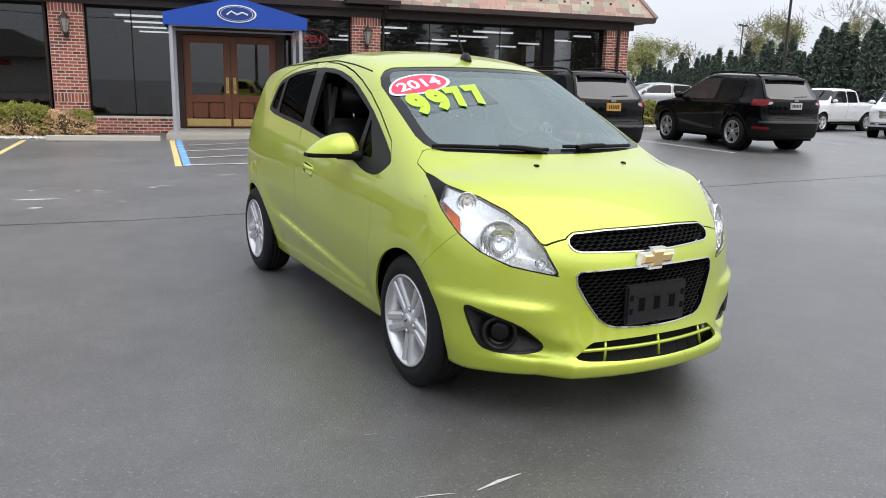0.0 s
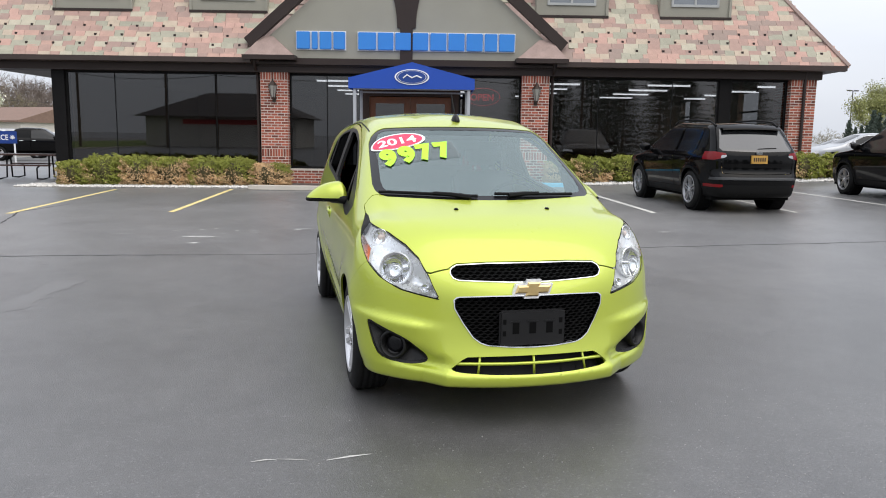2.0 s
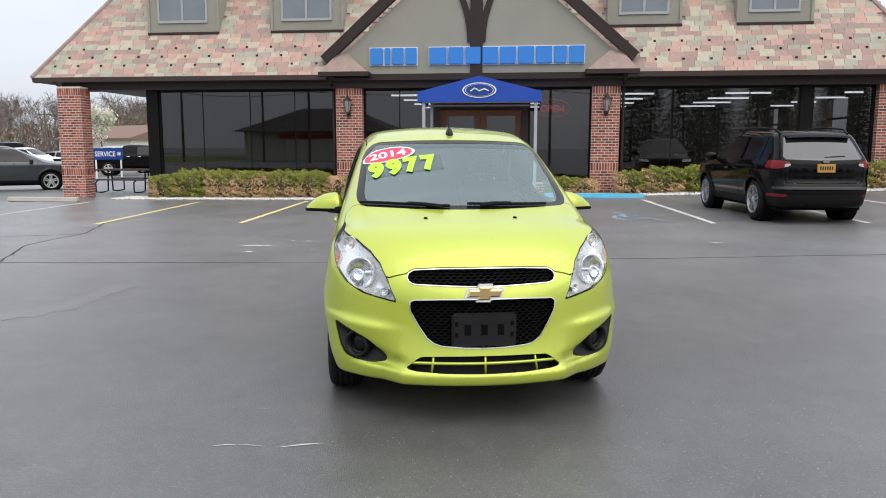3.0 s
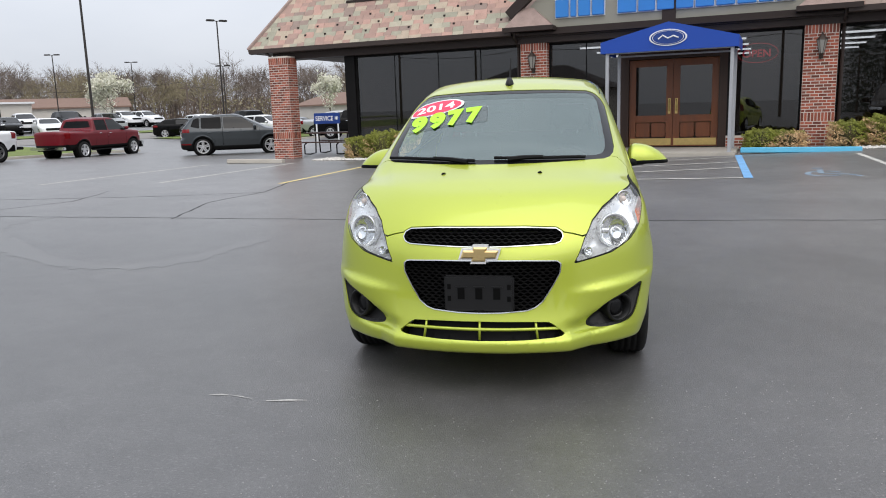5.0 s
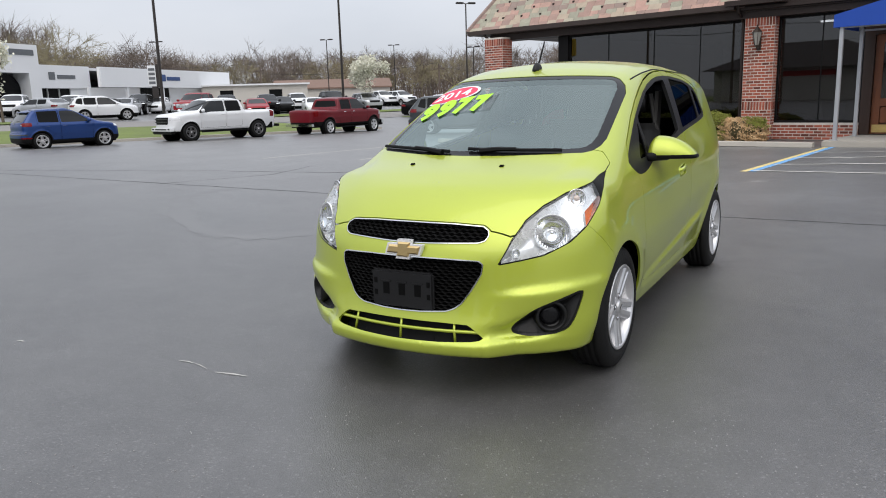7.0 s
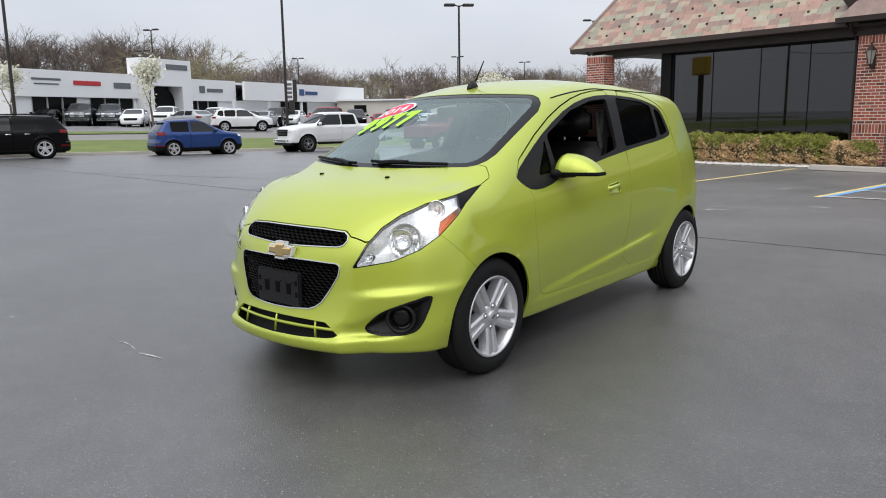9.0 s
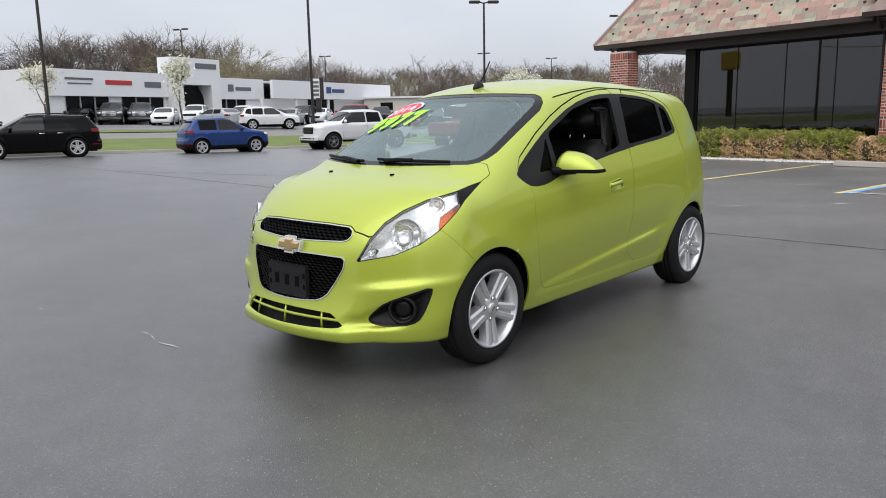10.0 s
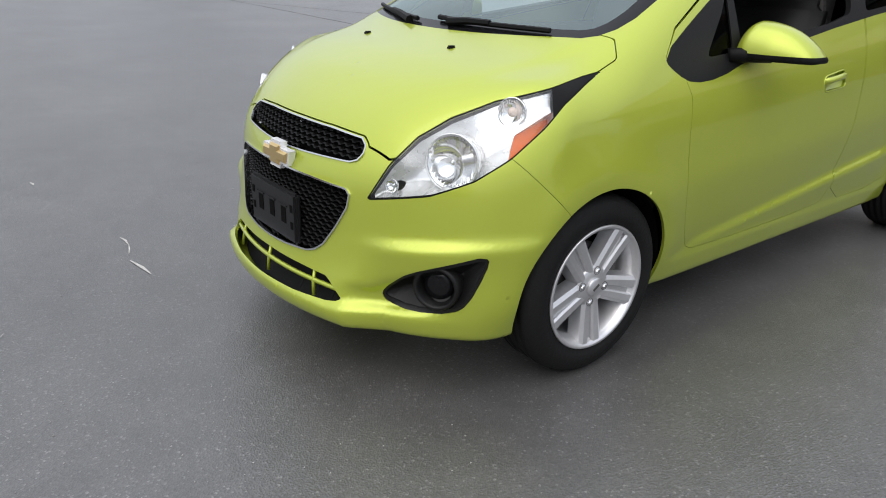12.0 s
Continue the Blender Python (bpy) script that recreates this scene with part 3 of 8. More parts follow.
def wheel(at, side, spec, parent, rim_paint=None, n=48):
    """A wheel with tyre and twin-spoke alloy rim; side is 1 for the car's left. spec: radius, rim radius, width, spokes, twin."""
    r, rr, w, spokes, twin = spec
    e = new("wheel")
    e.parent = parent
    e.matrix_basis = pose(*at, 0, 0, 0 if side > 0 else 180)
    b = bmesh.new()
    h = w / 2
    lathe(b, [(rr * 0.97, -h), (rr * 1.03, -h), (rr + (r - rr) * 0.55, -h - 0.008), (r - 0.014, -h + 0.008), (r - 0.004, -h + 0.022), (r, -h * 0.5), (r, h * 0.5),
              (r - 0.004, h - 0.022), (r - 0.014, h - 0.008), (rr + (r - rr) * 0.55, h + 0.008), (rr * 1.03, h), (rr * 0.97, h - 0.01)], n, caps=False)
    part("tyre", b, RUBBER, e, smooth=True)
    b = bmesh.new()
    lathe(b, [(rr * 0.9, -h), (rr * 0.9, h - 0.035), (rr * 0.93, h - 0.01), (rr * 1.0, h - 0.002), (rr * 1.03, h + 0.004), (rr * 1.0, h + 0.008), (rr * 0.95, h + 0.004), (rr * 0.86, h - 0.03), (rr * 0.86, -h)], n, caps=False)
    hub = rr * 0.26
    lathe(b, [(hub, h - 0.06), (hub, h - 0.018), (hub * 0.85, h - 0.012), (hub * 0.5, h - 0.012)], 24)
    for i in range(spokes):
        a = 2 * math.pi * i / spokes + math.pi / 2
        for off in ((-1, 1) if twin else (0,)):
            w0, w1 = (hub * 0.36, rr * 0.098) if twin else (hub * 0.5, rr * 0.16)
            s0, s1 = off * hub * 0.42, off * rr * 0.125
            pts = [(hub * 0.7, s0 - w0), (rr * 0.92, s1 - w1), (rr * 0.92, s1 + w1), (hub * 0.7, s0 + w0)]
            lo, hi = [], []
            for u, v in pts:
                far = u > rr * 0.5
                for lst, dy in ((lo, -0.045), (hi, -0.004 if far else -0.014)):
                    k = 0.75 if lst is hi else 1.0
                    vv = (v - (s1 if far else s0)) * k + (s1 if far else s0)
                    lst.append(b.verts.new((u * math.cos(a) - vv * math.sin(a), h + dy, u * math.sin(a) + vv * math.cos(a))))
            fs = [b.faces.new(hi), b.faces.new(lo[::-1])] + [b.faces.new((lo[j], lo[(j + 1) % 4], hi[(j + 1) % 4], hi[j])) for j in range(4)]
            bmesh.ops.recalc_face_normals(b, faces=fs)
    part("rim", b, rim_paint or ALLOY, e)
    b = bmesh.new()
    lathe(b, [(rr * 0.62, h - 0.075), (rr * 0.62, h - 0.062), (0.02, h - 0.062)], n * 2 // 3)
    part("brake_disc", b, BRAKE, e)
    b = bmesh.new()
    lathe(b, [(rr * 0.86, h - 0.14), (rr * 0.86, h - 0.13), (0.02, h - 0.13)], n * 2 // 3)
    part("backing", b, GAP, e)
    b = bmesh.new()
    lathe(b, [(hub * 0.52, h - 0.02), (hub * 0.52, h - 0.004), (hub * 0.4, h)], 20)
    part("centre_cap", b, ALLOY, e)
    for i in range(4 if spokes == 5 and twin else 5):
        a = 2 * math.pi * (i + 0.5) / (4 if spokes == 5 and twin else 5)
        b = bmesh.new()
        lathe(b, [(0.011, h - 0.03), (0.011, h - 0.01), (0.007, h - 0.006)], 8, pose(hub * 0.82 * math.cos(a), 0, hub * 0.82 * math.sin(a)))
        part("wheel_nut", b, CHROME, e)
    return e

# ---- the lime hatchback ----
def hatch_wheel(at, side, parent):
    """A wheel with a grooved tyre and an alloy rim of five broad split spokes."""
    r, rr, h = 0.293, 0.199, 0.090
    e = new("wheel")
    e.parent = parent
    e.matrix_basis = pose(*at, 0, 0, 0 if side > 0 else 180)
    b = bmesh.new()
    prof = [(rr * 0.97, -h), (rr * 1.03, -h), (rr + (r - rr) * 0.55, -h - 0.008), (r - 0.014, -h + 0.008), (r - 0.004, -h + 0.022)]
    for y in (-0.045, -0.016, 0.016, 0.045):
        prof += [(r, y - 0.007), (r - 0.006, y - 0.004), (r - 0.006, y + 0.004), (r, y + 0.007)]
    prof += [(r - 0.003, h - 0.024), (r - 0.010, h - 0.010), (r - 0.024, h), (r - 0.030, h + 0.0015), (r - 0.034, h + 0.004), (rr + (r - rr) * 0.45, h + 0.008),
             (rr + 0.022, h + 0.0075), (rr + 0.018, h + 0.0045), (rr * 1.035, h + 0.003), (rr * 0.97, h - 0.01)]
    lathe(b, prof, 72, caps=False)
    part("tyre", b, RUBBER, e, smooth=True)
    b = bmesh.new()
    lathe(b, [(rr * 0.90, -h), (rr * 0.90, h - 0.045), (rr * 0.93, h - 0.012), (rr * 0.985, h - 0.003), (rr * 1.03, h + 0.004), (rr * 1.015, h + 0.0085), (rr * 0.975, h + 0.007), (rr * 0.955, h - 0.004), (rr * 0.86, h - 0.040), (rr * 0.86, -h)], 72, caps=False)
    rim = part("rim", b, ALLOY, e, smooth=True)
    hub, out = rr * 0.345, rr * 0.965
    b = bmesh.new()
    lathe(b, [(hub, h - 0.062), (hub, h - 0.020), (hub * 0.90, h - 0.013), (rr * 0.15, h - 0.010)], 40)
    part("hub", b, ALLOY, rim, smooth=True)
    for i in range(5):
        a = 2 * math.pi * i / 5 - math.pi / 2
        m = Matrix.Rotation(-a, 4, "Y")
        b = bmesh.new()
        for off in (-1, 1):
            # (distance out, inner edge, outer edge, face height)
            st = [(rr * 0.22, 0.020, 0.185, -0.013), (rr * 0.42, 0.024, 0.205, -0.010), (rr * 0.70, 0.034, 0.225, -0.005), (out, 0.046, 0.250, 0.001)]
            rows = []
            for u, v0, v1, z in st:
                v0, v1 = off * v0 * rr, off * v1 * rr
                c = off * 0.006
                rows.append([b.verts.new(m @ Vector(p)) for p in ((u, h + z - 0.046, v0), (u, h + z - 0.006, v0), (u, h + z, v0 + c), (u, h + z + 0.001, v1 - 2 * c), (u, h + z - 0.007, v1), (u, h + z - 0.050, v1 + c))])
            for p, q in zip(rows, rows[1:]):
                for k in range(6):
                    b.faces.new((p[k], p[(k + 1) % 6], q[(k + 1) % 6], q[k]))
            b.faces.new(rows[0])
            b.faces.new(rows[-1])
        # floor of the groove
        row = [[b.verts.new(m @ Vector((u, h + z, v * rr))) for v in (-0.05, 0.05)] for u, z in ((rr * 0.30, -0.020), (out, -0.016))]
        b.faces.new((row[0][0], row[0][1], row[1][1], row[1][0]))
        bmesh.ops.recalc_face_normals(b, faces=b.faces)
        part("spoke", b, ALLOY, rim)
    b = bmesh.new()
    lathe(b, [(rr * 0.64, h - 0.086), (rr * 0.64, h - 0.074), (0.02, h - 0.074)], 40)
    part("brake_disc", b, BRAKE, e)
    b = boxed(-0.155, -0.085, h - 0.10, h - 0.052, -0.062, 0.062, 0.010)
    part("brake_caliper", b, BRAKE, e)
    b = bmesh.new()
    lathe(b, [(rr * 0.86, h - 0.14), (rr * 0.86, h - 0.13), (0.02, h - 0.13)], 32)
    part("backing", b, GAP, e)
    b = bmesh.new()
    lathe(b, [(rr * 0.155, h - 0.016), (rr * 0.155, h - 0.004), (rr * 0.135, h), (rr * 0.02, h + 0.001)], 28)
    cap = part("centre_cap", b, ALLOY, e, smooth=True)
    part("cap_mark", boxed(-0.014, 0.014, h + 0.0005, h + 0.0025, -0.004, 0.004, 0, Matrix.Rotation(0.6, 4, "Y")), BRAKE, cap)
    for i in range(4):
        a = math.pi / 2 * i + 0.2
        at_nut = pose(rr * 0.262 * math.cos(a), 0, rr * 0.262 * math.sin(a))
        b = bmesh.new()
        lathe(b, [(0.0145, h - 0.0115), (0.0135, h - 0.0095), (0.0128, h - 0.0112)], 16, at_nut, caps=False)
        part("nut_seat", b, BRAKE, rim)
        b = bmesh.new()
        lathe(b, [(0.0095, h - 0.02), (0.0095, h - 0.008), (0.006, h - 0.004)], 6, at_nut)
        part("wheel_nut", b, CHROME, e)
    return e


def soft_step(d, w):
    return 1 / (1 + np.exp(-np.clip(d / w, -40, 40)))


AXLES = (-0.040, -2.412)


def hatch_side(x, z):
    """Arch lips, the pressed line low on the doors and the shoulder."""
    e = 0
    for cx in AXLES:
        r = np.hypot(x - cx, z - 0.293)
        e = e + 0.013 * np.exp(-((r - 0.350) / 0.075) ** 2) * soft_step(z - 0.25, 0.03)
    line = 0.325 + 0.108 * (-0.51 - x)
    run = soft_step(-0.53 - x, 0.03) * soft_step(x + 1.93, 0.05)
    deep = 0.008 + 0.012 * np.clip((-0.45 - x) / 1.2, 0, 1)
    e = e + run * deep * (0.45 * np.exp(-np.clip(line - z, 0, 1) / 0.08) * soft_step(line - z, 0.006) - np.exp(-np.clip(z - line, 0, 1) / 0.10) * soft_step(z - line, 0.006))
    e = e + 0.007 * soft_step(0.292 - z, 0.005) * soft_step(-0.42 - x, 0.015) * soft_step(x + 2.02, 0.02)
    return e


def hatch_front(y, z):
    """Brow over the fog lamps and the hollow under it."""
    out = soft_step(y - 0.50, 0.035)
    line = 0.478 + 0.10 * (y - 0.5)
    brow = out * 0.038 * soft_step(line - z, 0.007) * np.exp(-np.clip(line - z, 0, 1) / 0.09) * soft_step(z - 0.27, 0.012)
    ledge = 0.030 * soft_step(0.266 + 0.06 * np.clip(y - 0.35, 0, 1) - z, 0.006) * soft_step(0.62 - y, 0.05)
    cut = np.clip(1.02 * (y - 0.405) - 0.4 * (y * y - 0.164) - 0.5 * y ** 6, 0, 0.055) * soft_step(0.33 - z, 0.03) * soft_step(0.70 - y, 0.02)
    roof = 0.326 + 0.55 * np.clip(y - 0.455, 0, 1)
    hollow = 0.026 * soft_step(y - 0.405, 0.014) * soft_step(0.60 - y, 0.03) * soft_step(roof - z, 0.006) * soft_step(z - 0.279, 0.005)
    return brow + ledge - cut - hollow


def hatch_top(x, y):
    """The bonnet's raised middle."""
    edge = 0.57 - 0.28 * np.clip(x, -0.2, 0.5)
    return 0.011 * soft_step(edge - y, 0.012) * soft_step(x + 0.14, 0.03) * (1 - np.clip(x / 0.42, 0, 1))


HATCH = dict(
    top=[(-2.95, 1.33), (-2.75, 1.395), (-2.6, 1.428), (-2.3, 1.465), (-1.8, 1.497), (-1.4, 1.505), (-1.1, 1.485), (-0.9, 1.447),
         (-0.75, 1.40), (0.05, 0.995), (0.115, 0.975), (0.25, 0.943), (0.4, 0.888), (0.5, 0.825), (0.58, 0.752), (0.65, 0.67)],
    nose=[(0.13, 0.655), (0.19, 0.690), (0.24, 0.705), (0.30, 0.703), (0.36, 0.68), (0.45, 0.66), (0.55, 0.648), (0.65, 0.635), (0.72, 0.61), (0.80, 0.55), (0.9, 0.45)],
    tail=[(0.2, -2.80), (0.3, -2.9), (0.5, -2.935), (0.7, -2.93), (0.9, -2.86), (1.1, -2.82), (1.3, -2.75), (1.45, -2.68)],
    side=[(-0.75, 0.735), (-0.6, 0.77), (-0.4, 0.795), (-0.2, 0.782), (-0.1, 0.762), (0, 0.725), (0.1, 0.69), (0.2, 0.653), (0.3, 0.613), (0.4, 0.57), (0.5, 0.52), (0.6, 0.46)],
    belt=(0.935, -0.065), bottom=0.198, sill_round=0.022, hood_crown=0.075, taper=(0.14, 0.10), extra=hatch_side, front_extra=hatch_front, top_extra=hatch_top)
CAR_AT = pose(1.80, 3.07, 0, 0, 0, -77.15)


def both(pts):
    """An outline drawn from the top centre down one side, closed by its mirror image."""
    return pts + [(-a, b) for a, b in pts[::-1] if abs(a) > 1e-6]


def build_hatch():
    car = thing("hatchback", CAR_AT, "lime green metallic small hatchback parked on dark asphalt", "car")
    field, v, t = skin(HATCH, 0.014)
    m = (v, t)

    def far(q, keep):
        """Distances that count only where keep holds."""
        return np.where(keep, q, 0.5)

    side_q = lambda p: np.where((np.abs(p[:, 1]) > 0.42)[:, None], p[:, [0, 2]], 9)
    front_q = lambda p: np.where((p[:, 0] > 0.2)[:, None], p[:, [1, 2]], 9)
    back_q = lambda p: np.where((p[:, 0] < -2.4)[:, None], p[:, [1, 2]], 9)
    plan_q = lambda p: np.where((p[:, 2] > 0.64)[:, None], p[:, [0, 1]], 9)
    lamp_q = lambda p: np.where((p[:, 0] > -0.2)[:, None], np.stack([np.abs(p[:, 1]) - p[:, 0], p[:, 2]], 1), 9)
    # wheel arches
    for cx in AXLES:
        d = np.linalg.norm(m[0][:, [0, 2]] - (cx, 0.293), axis=1) - 0.322
        _, m = split(*m, far(d, np.abs(m[0][:, 1]) > 0.42))
    # windscreen with its black edge
    shield = [(0.052, 0), (0.027, 0.25), (-0.040, 0.45), (-0.142, 0.635), (-0.5, 0.608), (-0.875, 0.572), (-0.79, 0.3), (-0.755, 0)]
    shield = shield + [(a, -b) for a, b in shield[-2:0:-1]]
    rim, core, m = ring_split(m, plan_q, shield, 2, 0.046)
    raw("windscreen_edge", push(field, rim[0], -0.003), rim[1], BLACK_GLOSS, car)
    cowl, core = split(*core, 0.018 - 0.44 * core[0][:, 1] ** 2 - 0.016 - core[0][:, 0])
    raw("cowl", push(field, cowl[0], -0.004), cowl[1], BLACK_PLASTIC, car, "black cowl below the windscreen")
    band, core = split(*core, core[0][:, 0] + 0.655 + 0.10 * (core[0][:, 1] / 0.57) ** 2)
    g = raw("windscreen", push(field, core[0], -0.004), core[1], WINDSCREEN, car, "slanted clear windscreen")
    g.visible_shadow = False
    raw("shade_band", push(field, band[0], -0.004), band[1], SHADE_GLASS, g, "dark tinted band along the top").visible_shadow = False
    # headlamps
    lamp = [(-0.15, 0.59), (0.121, 0.628), (0.294, 0.677), (0.426, 0.736), (0.551, 0.815), (0.616, 0.868), (0.70, 0.912), (0.766, 0.944), (0.68, 0.931), (0.557, 0.909), (0.35, 0.876), (0.18, 0.829), (0.053, 0.775), (-0.052, 0.70)]
    rim, core, m = ring_split(m, lamp_q, lamp, 0, 0.0045)
    rear, front = split(*core, 0.568 - 0.2 * (core[0][:, 2] - 0.87) - lamp_q(core[0])[:, 0])
    amber_line = [(0.415, 0.735), (0.43, 0.797), (0.55, 0.848), (0.60, 0.86), (0.52, 0.77)]
    for k, (rim_s, rear_s, front_s) in enumerate(zip(sides(*rim), sides(*rear), sides(*front))):
        sg = 1 if k == 0 else -1
        lamp_ob = raw("headlamp", push(field, rim_s[0], -0.002), rim_s[1], BLACK_PLASTIC, car, "clear wraparound headlamp")
        raw("end_piece", push(field, rear_s[0], 0.001), rear_s[1], BLACK_PLASTIC, lamp_ob, "black plastic end piece")
        raw("lens", push(field, front_s[0], 0.001), front_s[1], LENS, lamp_ob).visible_shadow = False
        q = lamp_q(front_s[0])
        amb, shell = split(*front_s, outline(q, amber_line))
        sink = 0.004 + 0.050 * np.clip((lamp_q(amb[0])[:, 0] - 0.42) / 0.17, 0, 1)
        n_amb = normal_of(field, amb[0])
        raw("side_reflector", amb[0] - n_amb * sink[:, None], amb[1], AMBER, lamp_ob, "orange side reflector")
        raw("reflector_well", *edge_rim(amb[0] - n_amb * 0.002, amb[1], n_amb, 0.055), LAMP_SHELL, lamp_ob)
        bowls = []
        for (px, py, pz), rad, name, inset in (((0.395, 0.598, 0.712), 0.071, "main_reflector", 0.021), ((0.235, 0.648, 0.834), 0.037, "turn_reflector", 0.016), ((0.505, 0.478, 0.637), 0.018, "small_lamp", 0.008)):
            p0 = np.array([(px, sg * py, pz)])
            for _ in range(8):
                p0 = p0 - step_to(field, p0, 0.05)
            bowls.append((p0[0], rad, name, p0[0] - normal_of(field, p0)[0] * inset))
        for p0, rad, name, at in bowls:
            _, shell = split(*shell, np.linalg.norm(shell[0] - p0, axis=1) - rad * 1.06)
        q2 = lamp_q(shell[0])
        deep2 = 0.010 + 0.055 * np.clip(-outline(q2, lamp) / 0.05, 0, 1) ** 0.7 * np.clip((0.50 - q2[:, 0]) / 0.3, 0.25, 1)
        raw("housing", shell[0] - normal_of(field, shell[0]) * deep2[:, None], shell[1], LAMP_SHELL, lamp_ob, "bright inner housing")
        raw("back_shell", push(field, front_s[0], -0.085), front_s[1], LAMP_DARK, lamp_ob)
        for p0, rad, name, at in bowls:
            b = bmesh.new()
            prof = [(rad * f, -0.028 * (1 - f * f) * rad / 0.06) for f in (0.05, 0.3, 0.55, 0.8, 1.0)] + [(rad * 1.1, 0.004), (rad * 1.14, -0.004)]
            mm = Matrix.Translation(at) @ Euler((0, 0, sg * radians(28))).to_matrix().to_4x4() @ pose(0, 0, 0, 0, -8, 0)
            lathe(b, prof, 28, mm, "x")
            r_ob = part(name, b, REFLECTOR, lamp_ob, smooth=True)
            b = bmesh.new()
            w = rad * (0.12 if rad > 0.05 else 0.42 if rad > 0.03 else 0.22)
            lathe(b, [(w * 0.25, 0.002), (w * 0.9, -0.004), (w, -0.02), (w * 0.8, -0.034)], 14, mm, "x")
            part("bulb", b, PALE_AMBER if name == "turn_reflector" else REFLECTOR, lamp_ob, smooth=True)
            if rad > 0.03:
                b = bmesh.new()
                k = rad / 7
                for i in range(-6, 7):
                    tall = math.sqrt(max(0.0, rad ** 2 - (i * k) ** 2)) * 0.97
                    cut = 0.24 * rad if abs(i) < 2 else 0
                    for za, zb in (((cut, tall), (-tall, -cut)) if cut else ((-tall, tall),)):
                        row = [[b.verts.new(mm @ Vector((-0.024 * (1 - (z * z + (i * k) ** 2) / rad ** 2) * rad / 0.06 + dx, i * k + dy * k, z))) for z in np.linspace(za, zb, 6)] for dx, dy in ((-0.006, -0.5), (0.003, -0.15), (0.003, 0.15), (-0.006, 0.5))]
                        for r0, r1 in zip(row, row[1:]):
                            for j in range(5):
                                b.faces.new((r0[j], r0[j + 1], r1[j + 1], r1[j]))
                part("flutes", b, REFLECTOR, lamp_ob, "fluted bright reflector")
        b = bmesh.new()
        lathe(b, [(0.077, -0.045), (0.0805, 0.002), (0.0795, 0.006), (0.0775, 0.007), (0.0740, 0.000), (0.0725, -0.030)], 36, Matrix.Translation(bowls[0][3]) @ Euler((0, 0, sg * radians(28))).to_matrix().to_4x4() @ pose(0, 0, 0, 0, -8, 0), "x")
        part("bezel", b, LAMP_SHELL, lamp_ob, smooth=True)
    # bonnet
    upper = both([(0, 0.756), (0.2, 0.755), (0.34, 0.748), (0.368, 0.732), (0.374, 0.710), (0.362, 0.689), (0.335, 0.680), (0.11, 0.672), (0, 0.670)])
    hood = [(0.565, 0), (0.555, 0.2), (0.53, 0.36), (0.515, 0.46), (0.46, 0.56), (0.375, 0.625), (0.255, 0.68), (0.095, 0.73), (-0.080, 0.718), (-0.135, 0.685),
            (-0.17, 0.64), (-0.09, 0.47), (-0.02, 0.25), (0.0, 0)]
    hood = hood + [(a, -b) for a, b in hood[-2:0:-1]]
    d = outline(plan_q(m[0]), hood)
    chord = 0.59 + 0.391 * (np.abs(m[0][:, 1]) - m[0][:, 0] + 0.15) - m[0][:, 2]
    d = np.maximum(np.maximum(np.maximum(d, chord), 0.70 - m[0][:, 2]), 0.005 - outline(front_q(m[0]), upper))
    bonnet, _ = split(*m, d + 0.002)
    _, m = split(*m, d - 0.002)
    panel("bonnet", bonnet, LIME, car, field=field)
    # grilles
    lower = both([(0, 0.617), (0.2, 0.616), (0.348, 0.611), (0.366, 0.596), (0.362, 0.555), (0.325, 0.488), (0.282, 0.424), (0.25, 0.400), (0.215, 0.388), (0.1, 0.379), (0, 0.377)])
    for name, pts, wide, label in (("upper_grille", upper, 0.0038, "slim black mesh grille in a bright surround"), ("lower_grille", lower, 0.0048, "black mesh grille in a bright surround")):
        rim, core, m = ring_split(m, front_q, pts, 0, wide)
        gr = panel(name, (push(field, rim[0], 0.005), rim[1]), CHROME, car, label, 0.03, field)
        raw("backing", push(field, core[0], -0.045), core[1], GAP, gr)
        z0, z1 = min(p[1] for p in pts), max(p[1] for p in pts)
        b = bmesh.new()
        for r in range(int((z1 - z0) / 0.0135) + 1):
            zc = z0 + 0.006 + r * 0.0135
            ys = np.arange(-0.40, 0.4001, 0.0085)
            zz = zc + 0.0026 * np.where((np.arange(len(ys)) // 2 + r) % 2 == 0, 1, -1)
            pr = np.stack([np.zeros_like(ys), ys, zz], 1)
            ok = outline(pr[:, 1:], pts) < -wide * 0.6
            runs = np.split(np.arange(len(ys)), np.where(np.diff(ok.astype(int)) != 0)[0] + 1)
            for run in runs:
                if len(run) < 4 or not ok[run[0]]:
                    continue
                p = pr[run]
                p[:, 0] = 0.6
                for _ in range(8):
                    p[:, 0] -= np.clip(field(p), -0.05, 0.05)
                p[:, 0] -= 0.016
                vs = [[b.verts.new((a[0] + dx, a[1], a[2] + dz)) for a in p] for dx, dz in ((0, 0.0026), (0.004, 0.0), (0, -0.0026), (-0.014, -0.0022), (-0.014, 0.0022))]
                for i in range(5):
                    for k in range(len(p) - 1):
                        b.faces.new((vs[i][k], vs[i][k + 1], vs[(i + 1) % 5][k + 1], vs[(i + 1) % 5][k]))
        bmesh.ops.recalc_face_normals(b, faces=b.faces)
        part("mesh", b, BLACK_PLASTIC, gr)
    # lower intake
    intake = both([(0, 0.344), (0.2, 0.342), (0.312, 0.338), (0.335, 0.325), (0.385, 0.284), (0.375, 0.276), (0.34, 0.270), (0.2, 0.264), (0, 0.262)])
    hole, m = split(*m, outline(front_q(m[0]), intake))
    it = raw("lower_intake", push(field, hole[0], -0.06), hole[1], BLACK_PLASTIC, car, "low air intake with body-coloured bars")
    b = bmesh.new()
